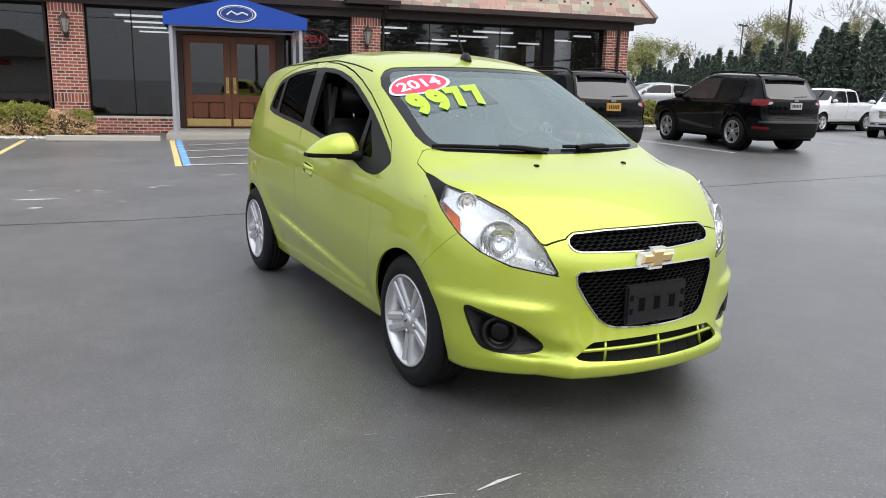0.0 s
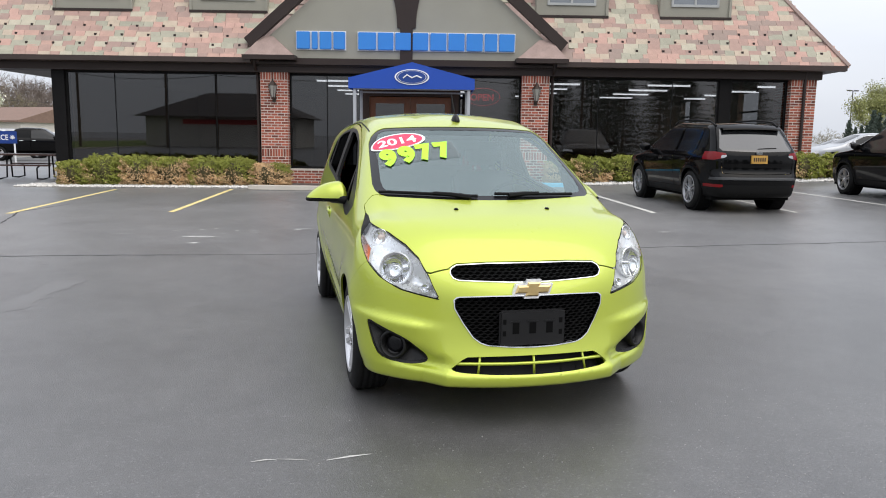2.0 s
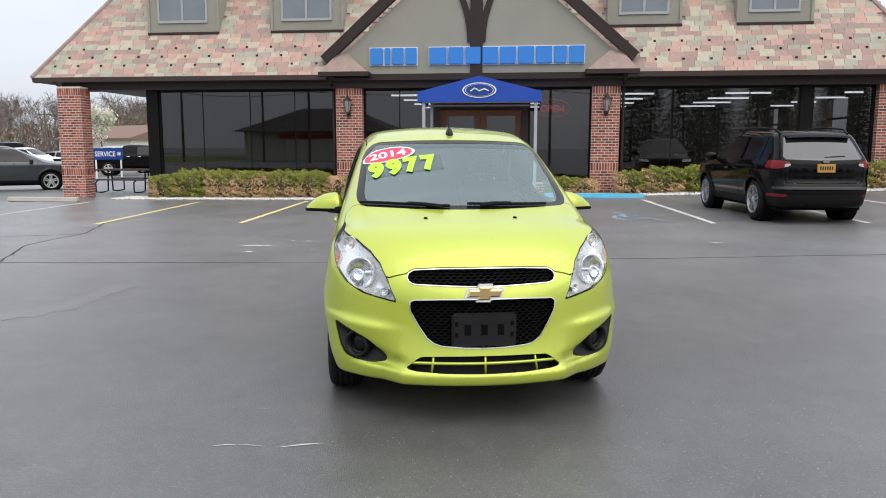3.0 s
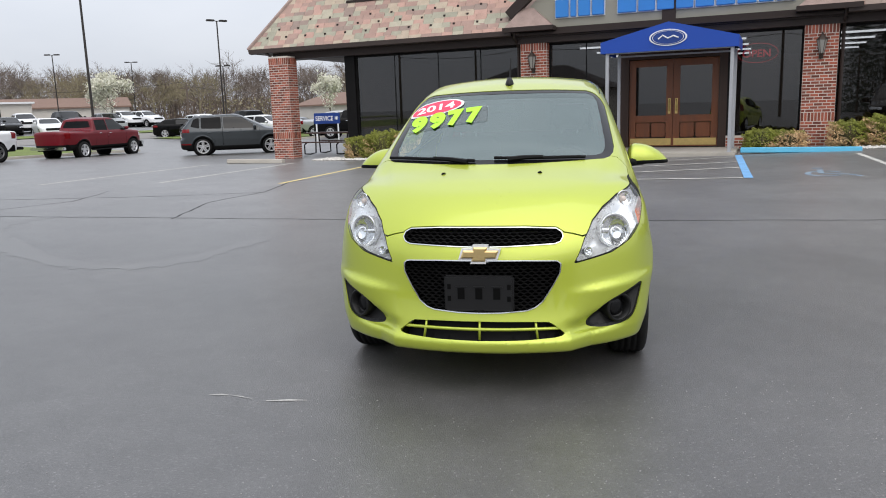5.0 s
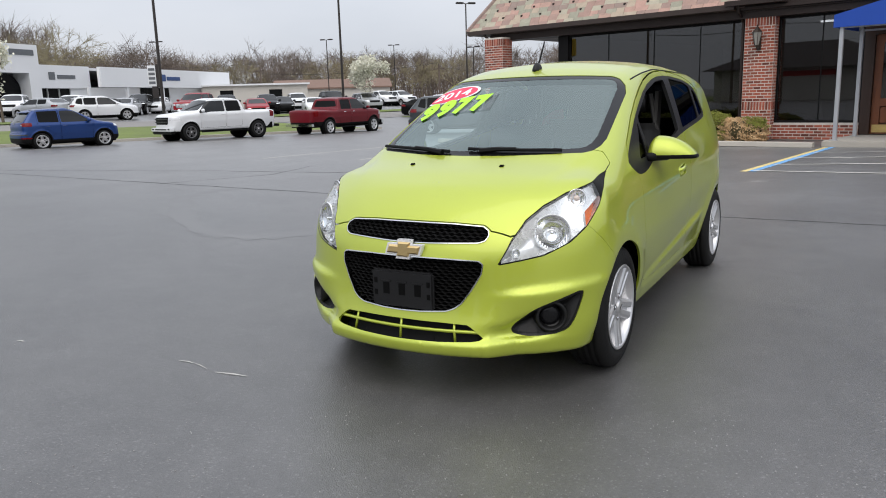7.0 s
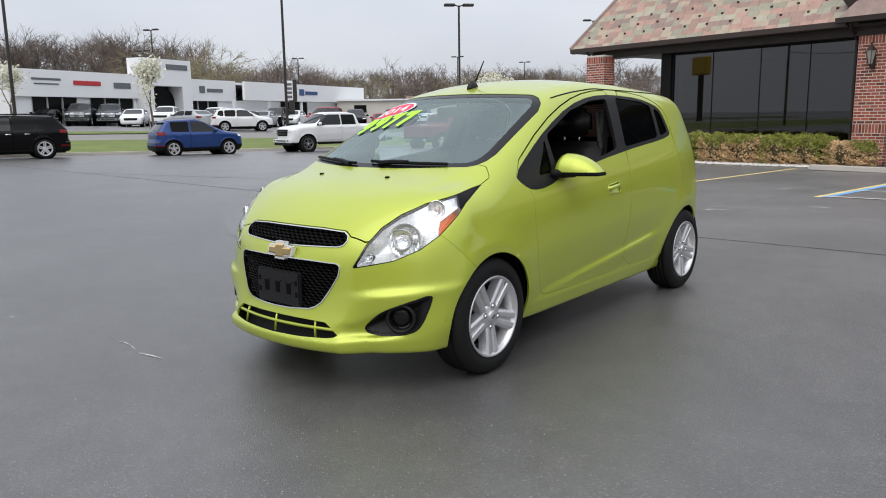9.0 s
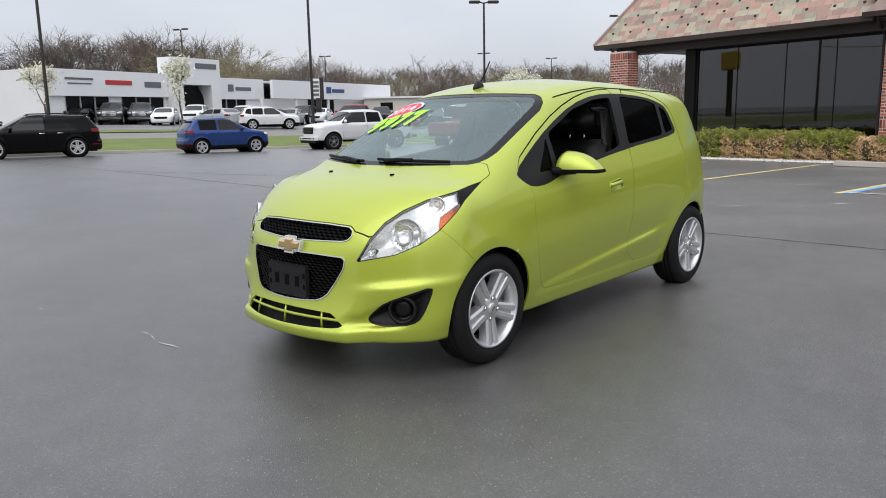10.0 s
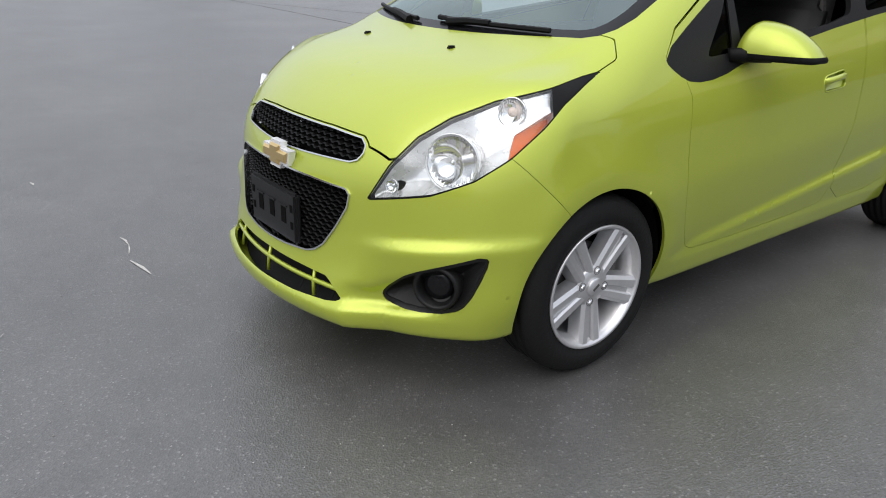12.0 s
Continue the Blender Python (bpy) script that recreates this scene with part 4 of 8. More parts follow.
    ys = np.linspace(-0.365, 0.365, 33)
    p = np.stack([np.full_like(ys, 0.6), ys, np.full_like(ys, 0.306) - 0.02 * np.clip(np.abs(ys) - 0.3, 0, 1)], 1)
    for _ in range(8):
        p[:, 0] -= np.clip(field(p), -0.05, 0.05)
    tube(b, [(a[0] - 0.012, a[1], a[2]) for a in p], 0.008, 8)
    part("cross_bar", b, LIME, it, smooth=True)
    for yc in (-0.256, 0, 0.256):
        b = bmesh.new()
        xx = float(np.interp(yc, p[:, 1], p[:, 0]))
        tube(b, [(xx - 0.004, yc * 1.03, 0.258), (xx - 0.010, yc, 0.306), (xx - 0.022, yc * 0.98, 0.346)], 0.006, 8)
        part("upright", b, LIME, it, smooth=True)
    # fog lamp pockets
    fog = [(-0.085, 0.318), (-0.02, 0.37), (0.045, 0.408), (0.2, 0.447), (0.372, 0.482), (0.36, 0.43), (0.29, 0.325), (0.225, 0.292), (0.05, 0.280), (-0.06, 0.29)]
    rim, core, m = ring_split(m, lamp_q, fog, 1, 0.012)
    for k, (rs, cs) in enumerate(zip(sides(*rim), sides(*core))):
        sg = 1 if k == 0 else -1
        fp = panel("fog_lamp", (push(field, rs[0], -0.004), rs[1]), POCKET, car, "black fog lamp pocket", 0.03, field)
        q = lamp_q(cs[0])
        raw("pocket", cs[0] - normal_of(field, cs[0]) * (0.008 + 0.9 * np.clip(-outline(q, fog, 1) - 0.012, 0, 0.05))[:, None], cs[1], POCKET, fp)
        b = bmesh.new()
        mm = Matrix.Translation((0.462, sg * 0.622, 0.367)) @ Euler((0, 0, sg * radians(35))).to_matrix().to_4x4()
        lathe(b, [(0.072, -0.04), (0.069, 0.012), (0.062, 0.020), (0.055, 0.014), (0.050, -0.012), (0.046, -0.020)], 32, mm, "x", caps=False)
        part("lamp_bezel", b, POCKET, fp, smooth=True)
        b = bmesh.new()
        lathe(b, [(0.048, -0.022), (0.044, -0.012), (0.03, -0.006), (0.006, -0.004)], 28, mm, "x")
        part("blank_cover", b, BLACK_GLOSS, fp, smooth=True)
    # side windows
    dlo = [(-0.30, 0.966), (-0.5, 1.085), (-0.72, 1.20), (-1.031, 1.325), (-1.317, 1.384), (-1.6, 1.396), (-1.95, 1.375), (-2.13, 1.335), (-2.215, 1.295), (-2.255, 1.155), (-2.25, 1.13), (-2.22, 1.118), (-2.1, 1.095), (-1.5, 1.04), (-0.75, 0.938), (-0.57, 0.889), (-0.43, 0.883), (-0.36, 0.915)]
    frame_m, m = split(*m, outline(side_q(m[0]), dlo, 1))
    panes = dict(quarter=[(-0.52, 0.955), (-0.635, 1.09), (-0.672, 1.155), (-0.665, 0.965)],
                 door=[(-0.715, 0.972), (-0.705, 1.165), (-1.035, 1.298), (-1.30, 1.356), (-1.50, 1.370), (-1.45, 1.065), (-1.3, 1.035)],
                 rear=[(-1.625, 1.378), (-1.95, 1.355), (-2.075, 1.325), (-2.055, 1.115), (-1.56, 1.068)],
                 corner=[(-2.115, 1.315), (-2.19, 1.28), (-2.225, 1.145), (-2.095, 1.122)])
    cut = {}
    for k, pts in panes.items():
        cut[k], frame_m = split(*frame_m, outline(side_q(frame_m[0]), clipped(pts, 0.025)))
    for sm in sides(*frame_m):
        panel("window_frame", (push(field, sm[0], -0.002), sm[1]), FRAME_BLACK, car, "black window frame with the front pane wound down", 0.02, field)
    for k in ("quarter", "rear", "corner"):
        for sm in sides(*cut[k]):
            raw("side_window", push(field, sm[0], -0.008), sm[1], TINTED, car, "dark tinted side window")
    # tailgate window and tail lamps
    back = both([(0, 1.37), (0.42, 1.35), (0.52, 1.10), (0.5, 1.04), (0, 1.02)])
    pane, m = split(*m, outline(back_q(m[0]), back, 1))
    raw("rear_window", push(field, pane[0], -0.006), pane[1], TINTED, car)
    tail = [(-2.64, 1.16), (-2.66, 0.95), (-2.70, 0.86), (-2.95, 0.84), (-2.95, 1.22)]
    tl, m = split(*m, np.where(np.abs(m[0][:, 1]) > 0.52, outline(side_q(m[0]), tail, 1), 1))
    for sm in sides(*tl):
        raw("tail_lamp", push(field, sm[0], 0.002), sm[1], RED_LENS, car, "red tail lamp")
    # doors
    doors = dict(front_door=[(-0.425, 0.90), (-0.405, 0.68), (-0.43, 0.49), (-0.49, 0.33), (-0.56, 0.300), (-1.40, 0.300), (-1.465, 0.33), (-1.485, 0.585), (-1.525, 0.945), (-1.605, 1.425), (-1.31, 1.412), (-1.02, 1.352), (-0.70, 1.228), (-0.28, 0.985)],
                 rear_door=[(-1.493, 0.585), (-1.533, 0.945), (-1.613, 1.425), (-1.95, 1.405), (-2.15, 1.36), (-2.275, 1.28), (-2.28, 1.1), (-2.30, 0.9), (-2.313, 0.75), (-2.21, 0.62), (-2.06, 0.43), (-1.99, 0.300), (-1.473, 0.300)])
    for name, pts in doors.items():
        d = outline(side_q(m[0]), pts, 1)
        seam = 0.0009 + 0.0026 * soft_step(m[0][:, 2] - 1.02, 0.02)
        inn, _ = split(*m, d + seam)
        _, m = split(*m, d - seam)
        for k, sm in enumerate(sides(*inn)):
            sg = 1 if k == 0 else -1
            hx, hz = -1.29, 0.826
            bowl = None
            if name == "front_door":
                bowl, sm = split(*sm, outline(side_q(sm[0]), clipped([(hx + u, hz + w - 0.10 * u) for u, w in ((-0.078, -0.032), (0.064, -0.028), (0.078, 0.0), (0.068, 0.028), (-0.068, 0.032))], 0.016)))
            door = panel(name, sm, LIME, car, field=field)
            if bowl is not None:
                deep = 0.003 + 0.022 * np.clip(1 - ((bowl[0][:, 0] - hx) / 0.078) ** 2, 0, 1) ** 0.5 * np.clip(1 - ((bowl[0][:, 2] - hz + 0.10 * (bowl[0][:, 0] - hx)) / 0.034) ** 2, 0, 1) ** 0.5
                raw("handle_well", bowl[0] - normal_of(field, bowl[0]) * deep[:, None], bowl[1], LIME, door)
            if name == "front_door":
                b = bmesh.new()
                loop = clipped([(hx + u, hz + w - 0.10 * u) for u, w in ((-0.080, -0.034), (0.066, -0.030), (0.080, 0.0), (0.070, 0.030), (-0.070, 0.034))], 0.016)
                ring = np.array([(p, sg * 0.78, q) for p, q in loop + loop[:1]])
                for _ in range(6):
                    ring = ring - step_to(field, ring, 0.05)
                tube(b, ring.tolist(), 0.0032, 6)
                part("handle_cup", b, LIME, door, smooth=True)
                b = bmesh.new()
                grip = np.array([(hx + u, sg * 0.78, hz + 0.012 - 0.10 * u) for u in (-0.076, -0.05, 0.0, 0.045, 0.072)])
                for _ in range(6):
                    grip = grip - step_to(field, grip, 0.05)
                tube(b, (grip + normal_of(field, grip) * np.array((-0.006, 0.008, 0.011, 0.008, -0.006))[:, None]).tolist(), 0.012, 8)
                part("handle", b, LIME, door, smooth=True)
    # bumper, wings and the rest
    a, c = np.array((0.292, 0.734)), np.array((0.118, 0.555))
    nrm = np.array((c - a)[[1, 0]]) * (1, -1)
    nrm = nrm / np.linalg.norm(nrm)
    d = (m[0][:, [0, 2]] - a) @ nrm
    d = d if (np.array((0.6, 0.4)) - a) @ nrm < 0 else -d
    d = np.where(m[0][:, 0] > -0.1, d, 0.4)
    bumper, _ = split(*m, d + 0.0007)
    _, m = split(*m, d - 0.0007)
    under, m = split(*m, m[0][:, 2] - 0.204)
    raw("underbody", *under, BLACK_PLASTIC, car)
    panel("front_bumper", bumper, LIME, car, field=field)
    panel("body", m, LIME, car, field=field)
    high, _ = split(*m, 0.6 - m[0][:, 2])
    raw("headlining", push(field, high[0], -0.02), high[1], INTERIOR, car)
    # badge and plate holder
    b = bmesh.new()
    for grow, x0, x1 in ((1.0, 0.620, 0.643),):
        cross = [(-0.102, -0.020), (-0.038, -0.020), (-0.044, -0.036), (0.030, -0.036), (0.034, -0.020), (0.086, -0.020), (0.102, 0.020), (0.038, 0.020), (0.044, 0.036), (-0.030, 0.036), (-0.034, 0.020), (-0.086, 0.020)]
        prism(b, [(p * 0.96, 0.646 + q * 1.22) for p, q in cross], "x", x0, x1)
    badge = part("badge", b, BADGE_RIM, car, "cross-shaped badge in gold and chrome")
    b = prism(bmesh.new(), [(p * 0.86, 0.646 + q * 0.92) for p, q in cross], "x", 0.632, 0.652)
    bmesh.ops.bevel(b, geom=[e for e in b.edges if all(v.co.x > 0.645 for v in e.verts)], offset=0.007, segments=1, affect="EDGES")
    part("badge_face", b, GOLD, badge)
    for z0, z1, wide in ((0.672, 0.688, 0.036), (0.606, 0.622, 0.042)):
        part("badge_tab", boxed(0.612, 0.634, -wide, wide, z0, z1, 0.003), CHROME, badge)
    b = boxed(0.640, 0.664, -0.163, 0.157, 0.385, 0.551, 0.008)
    holder = part("plate_holder", b, HOLDER, car, "empty black plate holder")
    for yc in (-0.085, -0.003, 0.079):
        b = boxed(0.655, 0.6655, yc - 0.02, yc + 0.02, 0.438, 0.498, 0.004)
        part("slot", b, GAP, holder)
        b = boxed(0.660, 0.668, yc - 0.026, yc + 0.026, 0.498, 0.503)
        part("slot_lip", b, HOLDER, holder)
    for yc in (-0.14, 0.134):
        for zc in (0.445, 0.50):
            part("screw_hole", boxed(0.655, 0.6655, yc - 0.008, yc + 0.008, zc - 0.012, zc + 0.012), GAP, holder)
    # wheels and liners
    for cx in AXLES:
        for sg in (1, -1):
            hatch_wheel((cx, sg * 0.687, 0.293), sg, car)
            b = bmesh.new()
            n = 24
            rows = [[b.verts.new((cx + 0.338 * math.cos(a), sg * yy, 0.293 + 0.338 * math.sin(a))) for a in np.linspace(-0.1, math.pi + 0.1, n)] for yy in (0.40, 0.745)]
            for i in range(n - 1):
                b.faces.new((rows[0][i], rows[0][i + 1], rows[1][i + 1], rows[1][i]))
            b.faces.new(rows[0])
            part("wheel_liner", b, GAP, car)
    # mirrors
    for sg in (1, -1):
        def housing(p, lo=False):
            out = sg * p[..., 1] - 0.735
            lean = p[..., 0] + 0.775 + 0.20 * (out - 0.08)
            tall = 0.110 * (1 - np.clip(out / 0.235, 0, 1) ** 2.6) + 0.012 - 3.0 * np.clip(0.03 - out, 0, 1) ** 1.5
            deep = 0.090 - 0.62 * np.clip(out - 0.09, 0, 1) ** 1.4
            e = ((np.clip(p[..., 2] - 0.942, 0, 1) / np.maximum(tall, 0.01)) ** 2.2 + np.abs(lean / np.maximum(deep, 0.01)) ** 2.2) ** (1 / 2.2) - 1
            e = smax(e * 0.07, -(lean + 0.055), 0.012)
            e = smax(smax(e, out - 0.228, 0.03), -out - 0.015, 0.03)
            return smax(e, 0.942 - p[..., 2], 0.012)
        mv, mt = net(housing, (-0.95, sg * 0.835 - 0.2, 0.86), (-0.6, sg * 0.835 + 0.2, 1.14), 0.011)
        low, up = split(mv, mt, mv[:, 2] - 0.964)
        mir = raw("door_mirror", *up, LIME, car, "lime door mirror with a black base")
        raw("base", *low, BLACK_PLASTIC, mir)
        b = bmesh.new()
        tube(b, [(-0.64, sg * 0.725, 0.955), (-0.70, sg * 0.76, 0.955), (-0.76, sg * 0.81, 0.955)], 0.024, 8)
        part("arm", b, BLACK_PLASTIC, mir, smooth=True)
    # roof ditch trims
    for sg in (1, -1):
        xs = np.linspace(-0.90, -2.45, 30)
        p = np.stack([xs, sg * (0.585 - 0.03 * np.clip((-1.9 - xs) / 0.6, 0, 1)), np.interp(xs, [-2.45, -1.4, -0.9], [1.42, 1.47, 1.40])], 1)
        for _ in range(8):
            p = p - step_to(field, p, 0.05)
        b = bmesh.new()
        tube(b, p.tolist(), 0.0045, 6)
        part("roof_trim", b, BLACK_PLASTIC, car)
    # aerial
    b = bmesh.new()
    lathe(b, [(0.032, -0.01), (0.031, 0.008), (0.024, 0.028), (0.012, 0.046)], 18, Matrix.Translation((-0.90, 0, 1.438)) @ Matrix.Diagonal((1.6, 0.85, 1, 1)), "z")
    aer = part("aerial", b, POCKET, car, smooth=True)
    b = bmesh.new()
    tube(b, [(-0.91, 0, 1.46), (-0.96, 0, 1.53), (-1.015, 0, 1.61)], 0.0065, 6, 0.004)
    part("rod", b, BLACK_PLASTIC, aer)
    # washer jets
    for yc in (-0.247, 0.247):
        jet = np.array([(0.138, yc, 0.965)])
        for _ in range(6):
            jet = jet - step_to(field, jet, 0.05)
        b = boxed(0.126, 0.150, yc - 0.011, yc + 0.011, jet[0, 2] - 0.01, jet[0, 2] + 0.007, 0.004)
        part("washer_jet", b, BLACK_PLASTIC, car)
    # wipers
    for y0, y1, yp in ((-0.60, -0.10, -0.40), (0.0, 0.47, 0.10)):
        ys = np.linspace(y0, y1, 14)
        xs = 0.020 - 0.44 * ys ** 2 + 0.006 - 0.03 * np.linspace(1, 0, 14)
        p = np.stack([xs, ys, np.full_like(ys, 1.03)], 1)
        for _ in range(10):
            p = p - step_to(field, p, 0.05)
        n = normal_of(field, p)
        b = bmesh.new()
        tube(b, (p + n * 0.009).tolist(), 0.0085, 6)
        wp = part("wiper", b, BLACK_PLASTIC, car, "black wiper at rest")
        b = bmesh.new()
        mid = (p + n * 0.014)[7]
        piv = (p + n * 0.006)[12 if y0 < -0.5 else 2] + np.array((0.016, 0, -0.004))
        tube(b, [piv.tolist(), ((piv + mid) / 2 + n[6] * 0.004).tolist(), mid.tolist()], 0.015, 6, 0.010)
        part("arm", b, BLACK_PLASTIC, wp)
    return car, field


def cabin(car):
    """Dashboard, seats and wheel, seen through the glass."""
    b = bmesh.new()
    prism(b, [(-0.02, 0.60), (-0.02, 0.965), (-0.25, 0.985), (-0.62, 0.955), (-0.72, 0.90), (-0.72, 0.60)], "y", -0.62, 0.62)
    bmesh.ops.bevel(b, geom=b.edges[:], offset=0.03, segments=2, affect="EDGES")
    part("dashboard", b, DASH, car, smooth=True)
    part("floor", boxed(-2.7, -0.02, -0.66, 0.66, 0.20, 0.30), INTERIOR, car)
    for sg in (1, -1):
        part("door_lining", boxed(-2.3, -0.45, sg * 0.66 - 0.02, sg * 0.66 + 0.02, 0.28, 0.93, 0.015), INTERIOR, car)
        s = thing("seat", pose(-1.25, sg * 0.36, 0), "", "")
        s.parent = car
        s.name = "front_seat"
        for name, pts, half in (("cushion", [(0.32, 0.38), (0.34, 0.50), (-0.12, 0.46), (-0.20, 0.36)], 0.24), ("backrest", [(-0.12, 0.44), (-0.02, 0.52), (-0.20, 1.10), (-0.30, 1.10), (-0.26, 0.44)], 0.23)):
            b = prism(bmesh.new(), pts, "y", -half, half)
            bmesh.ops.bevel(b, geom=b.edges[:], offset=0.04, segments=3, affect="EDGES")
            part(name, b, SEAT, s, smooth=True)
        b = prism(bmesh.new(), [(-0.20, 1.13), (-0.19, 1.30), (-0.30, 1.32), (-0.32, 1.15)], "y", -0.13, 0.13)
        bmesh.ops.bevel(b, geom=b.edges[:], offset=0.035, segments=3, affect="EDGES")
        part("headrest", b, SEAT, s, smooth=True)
        for dy in (-0.055, 0.055):
            b = bmesh.new()
            tube(b, [(-0.245, dy, 1.08), (-0.255, dy, 1.16)], 0.007, 8)
            part("headrest_post", b, CHROME, s, smooth=True)
        b = bmesh.new()
        tube(b, [(-1.57, sg * 0.50, 1.28), (-1.53, sg * 0.545, 1.10), (-1.50, sg * 0.60, 0.92)], 0.016, 6)
        part("seat_belt", b, BELT_GREY, car, "grey seat belt hanging by the pillar")
        b = prism(bmesh.new(), [(-1.50, 0.90), (-1.60, 0.90), (-1.64, 1.30), (-1.56, 1.30)], "y", sg * 0.545 - 0.012, sg * 0.545 + 0.012)
        part("pillar_trim", b, BELT_GREY, car, "grey inner pillar trim")
    b = prism(bmesh.new(), [(-1.75, 0.35), (-1.75, 0.50), (-2.2, 0.48), (-2.42, 1.10), (-2.55, 1.10), (-2.4, 0.35)], "y", -0.58, 0.58)
    bmesh.ops.bevel(b, geom=b.edges[:], offset=0.04, segments=2, affect="EDGES")
    part("rear_bench", b, SEAT, car, smooth=True)
    b = bmesh.new()
    mm = Matrix.Translation((-0.80, 0.36, 0.90)) @ Euler((0, radians(-62), 0)).to_matrix().to_4x4()
    tube(b, [mm @ Vector((0.18 * math.cos(a), 0.18 * math.sin(a), 0)) for a in np.linspace(0, 2 * math.pi, 29)], 0.014, 8)
    for a in (0.1, math.pi - 0.1, math.pi * 1.5):
        tube(b, [mm @ Vector((0, 0, -0.02)), mm @ Vector((0.175 * math.sin(a), 0.175 * math.cos(a), 0))], 0.022, 6, 0.012)
    part("steering_wheel", b, BLACK_PLASTIC, car, smooth=True)
    b = boxed(-0.70, -0.675, -0.11, 0.11, 1.265, 1.325, 0.01)
    part("rear_view_mirror", b, BLACK_PLASTIC, car)


hatchback, HATCH_FIELD = build_hatch()
cabin(hatchback)


# ---- price marks on the windscreen ----
def lettering(words, size, bold=0.0):
    """The built-in font's letters as points and faces, standing from x = 0 on the base line."""
    c = bpy.data.curves.new("letters", "FONT")
    c.body, c.size, c.offset = words, size, bold
    ob = new("letters", c)
    me = bpy.data.meshes.new_from_object(ob.evaluated_get(bpy.context.evaluated_depsgraph_get()))
    v = np.array([x.co[:] for x in me.vertices])
    f = [list(p.vertices) for p in me.polygons]
    bpy.data.objects.remove(ob)
    bpy.data.curves.remove(c)
    bpy.data.meshes.remove(me)
    return v, f


def on_shield(flat, origin, along, up, lift):
    """Lays flat points (across, upward) on the windscreen."""
    p = np.array(origin) + flat[:, :1] * np.array(along) + flat[:, 1:2] * np.array(up)
    p = np.concatenate([p, np.full((len(p), 1), 1.2)], 1)
    p[:, 2] = 1.0 - (p[:, 0] - 0.05) * 0.506 - 0.15 * p[:, 1] ** 2
    for _ in range(8):
        p = p - step_to(HATCH_FIELD, p, 0.05)
    return p + normal_of(HATCH_FIELD, p) * lift


def decals():
    a = np.linspace(0, 2 * math.pi, 49)[:-1]
    sticker = thing("year_sticker", CAR_AT, "red oval sticker with a white rim reading 2014 on the windscreen", "sticker")
    ax, up = (-0.05, 0.985), (-0.87, -0.05)
    for name, k, m_, lift in (("rim", 1.0, DECAL_WHITE, 0.0015), ("face", 0.9, DECAL_RED, 0.0030)):
        rings = np.vstack([np.stack([0.178 * (k if r == 1 else r * k) * np.cos(a), 0.098 * (k - 0.05 if k < 1 else 1) * r * np.sin(a)], 1) for r in (1, 0.6, 0.2)])
        v = on_shield(rings, (-0.632, -0.428), ax, up, lift)
        n = len(a)
        f = [(i + r * n, (i + 1) % n + r * n, (i + 1) % n + (r + 1) * n, i + (r + 1) * n) for r in (0, 1) for i in range(n)] + [list(range(2 * n, 3 * n))]
        raw(name, v, f, m_, sticker)
    v, f = lettering("2014", 0.115, 0.003)
    v[:, 0] -= v[:, 0].max() / 2
    v[:, 0] *= 1.05
    raw("year", on_shield(v[:, :2] - (0, 0.040), (-0.632, -0.428), ax, up, 0.0045), f, DECAL_WHITE, sticker, smooth=False)
    price = thing("price_sticker", CAR_AT, "bright green numerals 9977 on dark film on the windscreen", "sticker")
    g = np.stack(np.meshgrid(np.linspace(-0.012, 0.462, 20), np.linspace(-0.012, 0.178, 8), indexing="ij"), -1).reshape(-1, 2)
    idx = (np.arange(19)[:, None] * 8 + np.arange(7)).reshape(-1)
    raw("film", on_shield(g, (-0.400, -0.548), (-0.045, 1.0), (-0.93, -0.09), 0.0015), np.stack([idx, idx + 8, idx + 9, idx + 1], 1), FILM, price).visible_shadow = False
    for i, ch in enumerate("9977"):
        o = np.array((-0.400 - 0.0050 * i, -0.548 + 0.110 * i))
        v, f = lettering(ch, 0.225, 0.016)
        v[:, 0] -= v[:, 0].min()
        v[:, 0] *= 0.096 / v[:, 0].max()
        raw("numeral", on_shield(v[:, :2], o + (0, 0.004), (-0.05, 1.0), (-0.93, -0.09), 0.0035), f, DECAL_GREEN, price, smooth=False)


decals()

# ---- ground, paint and cracks ----
def rise(x, y):
    """The lot falls a little towards the street corner; past the kerb a bank climbs to the other lots."""
    x, y = np.asarray(x, float), np.asarray(y, float)
    bank = np.interp(-x, [27.7, 38, 46, 60, 150, 400], [0, 0.35, 0.6, 1.1, 1.6, 2.0])
    return np.interp(x, [-30, 0, 13.5, 18, 23], [-0.015, 0, 0.027, 0.007, -0.004]) * np.clip(y - 4, 0, 30) + bank


def gz(x, y):
    return float(rise(x, y))


def sheet(name, xs, ys, lift, material, label, category, warp=None):
    g = np.stack(np.meshgrid(xs, ys, indexing="ij"), -1).astype(float)
    if warp:
        g = warp(g)
    v = np.concatenate([g, (rise(g[..., 0], g[..., 1]) + lift)[..., None]], -1).reshape(-1, 3)
    n, k = len(xs), len(ys)
    i = (np.arange(n - 1)[:, None] * k + np.arange(k - 1)).reshape(-1)
    return tagged(raw(name, v, np.stack([i, i + k, i + k + 1, i + 1], 1), material), label, category, kind="structure")


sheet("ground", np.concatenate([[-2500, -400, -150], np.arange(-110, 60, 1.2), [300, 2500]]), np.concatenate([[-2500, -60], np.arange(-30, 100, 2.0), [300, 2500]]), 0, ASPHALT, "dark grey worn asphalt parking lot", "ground")


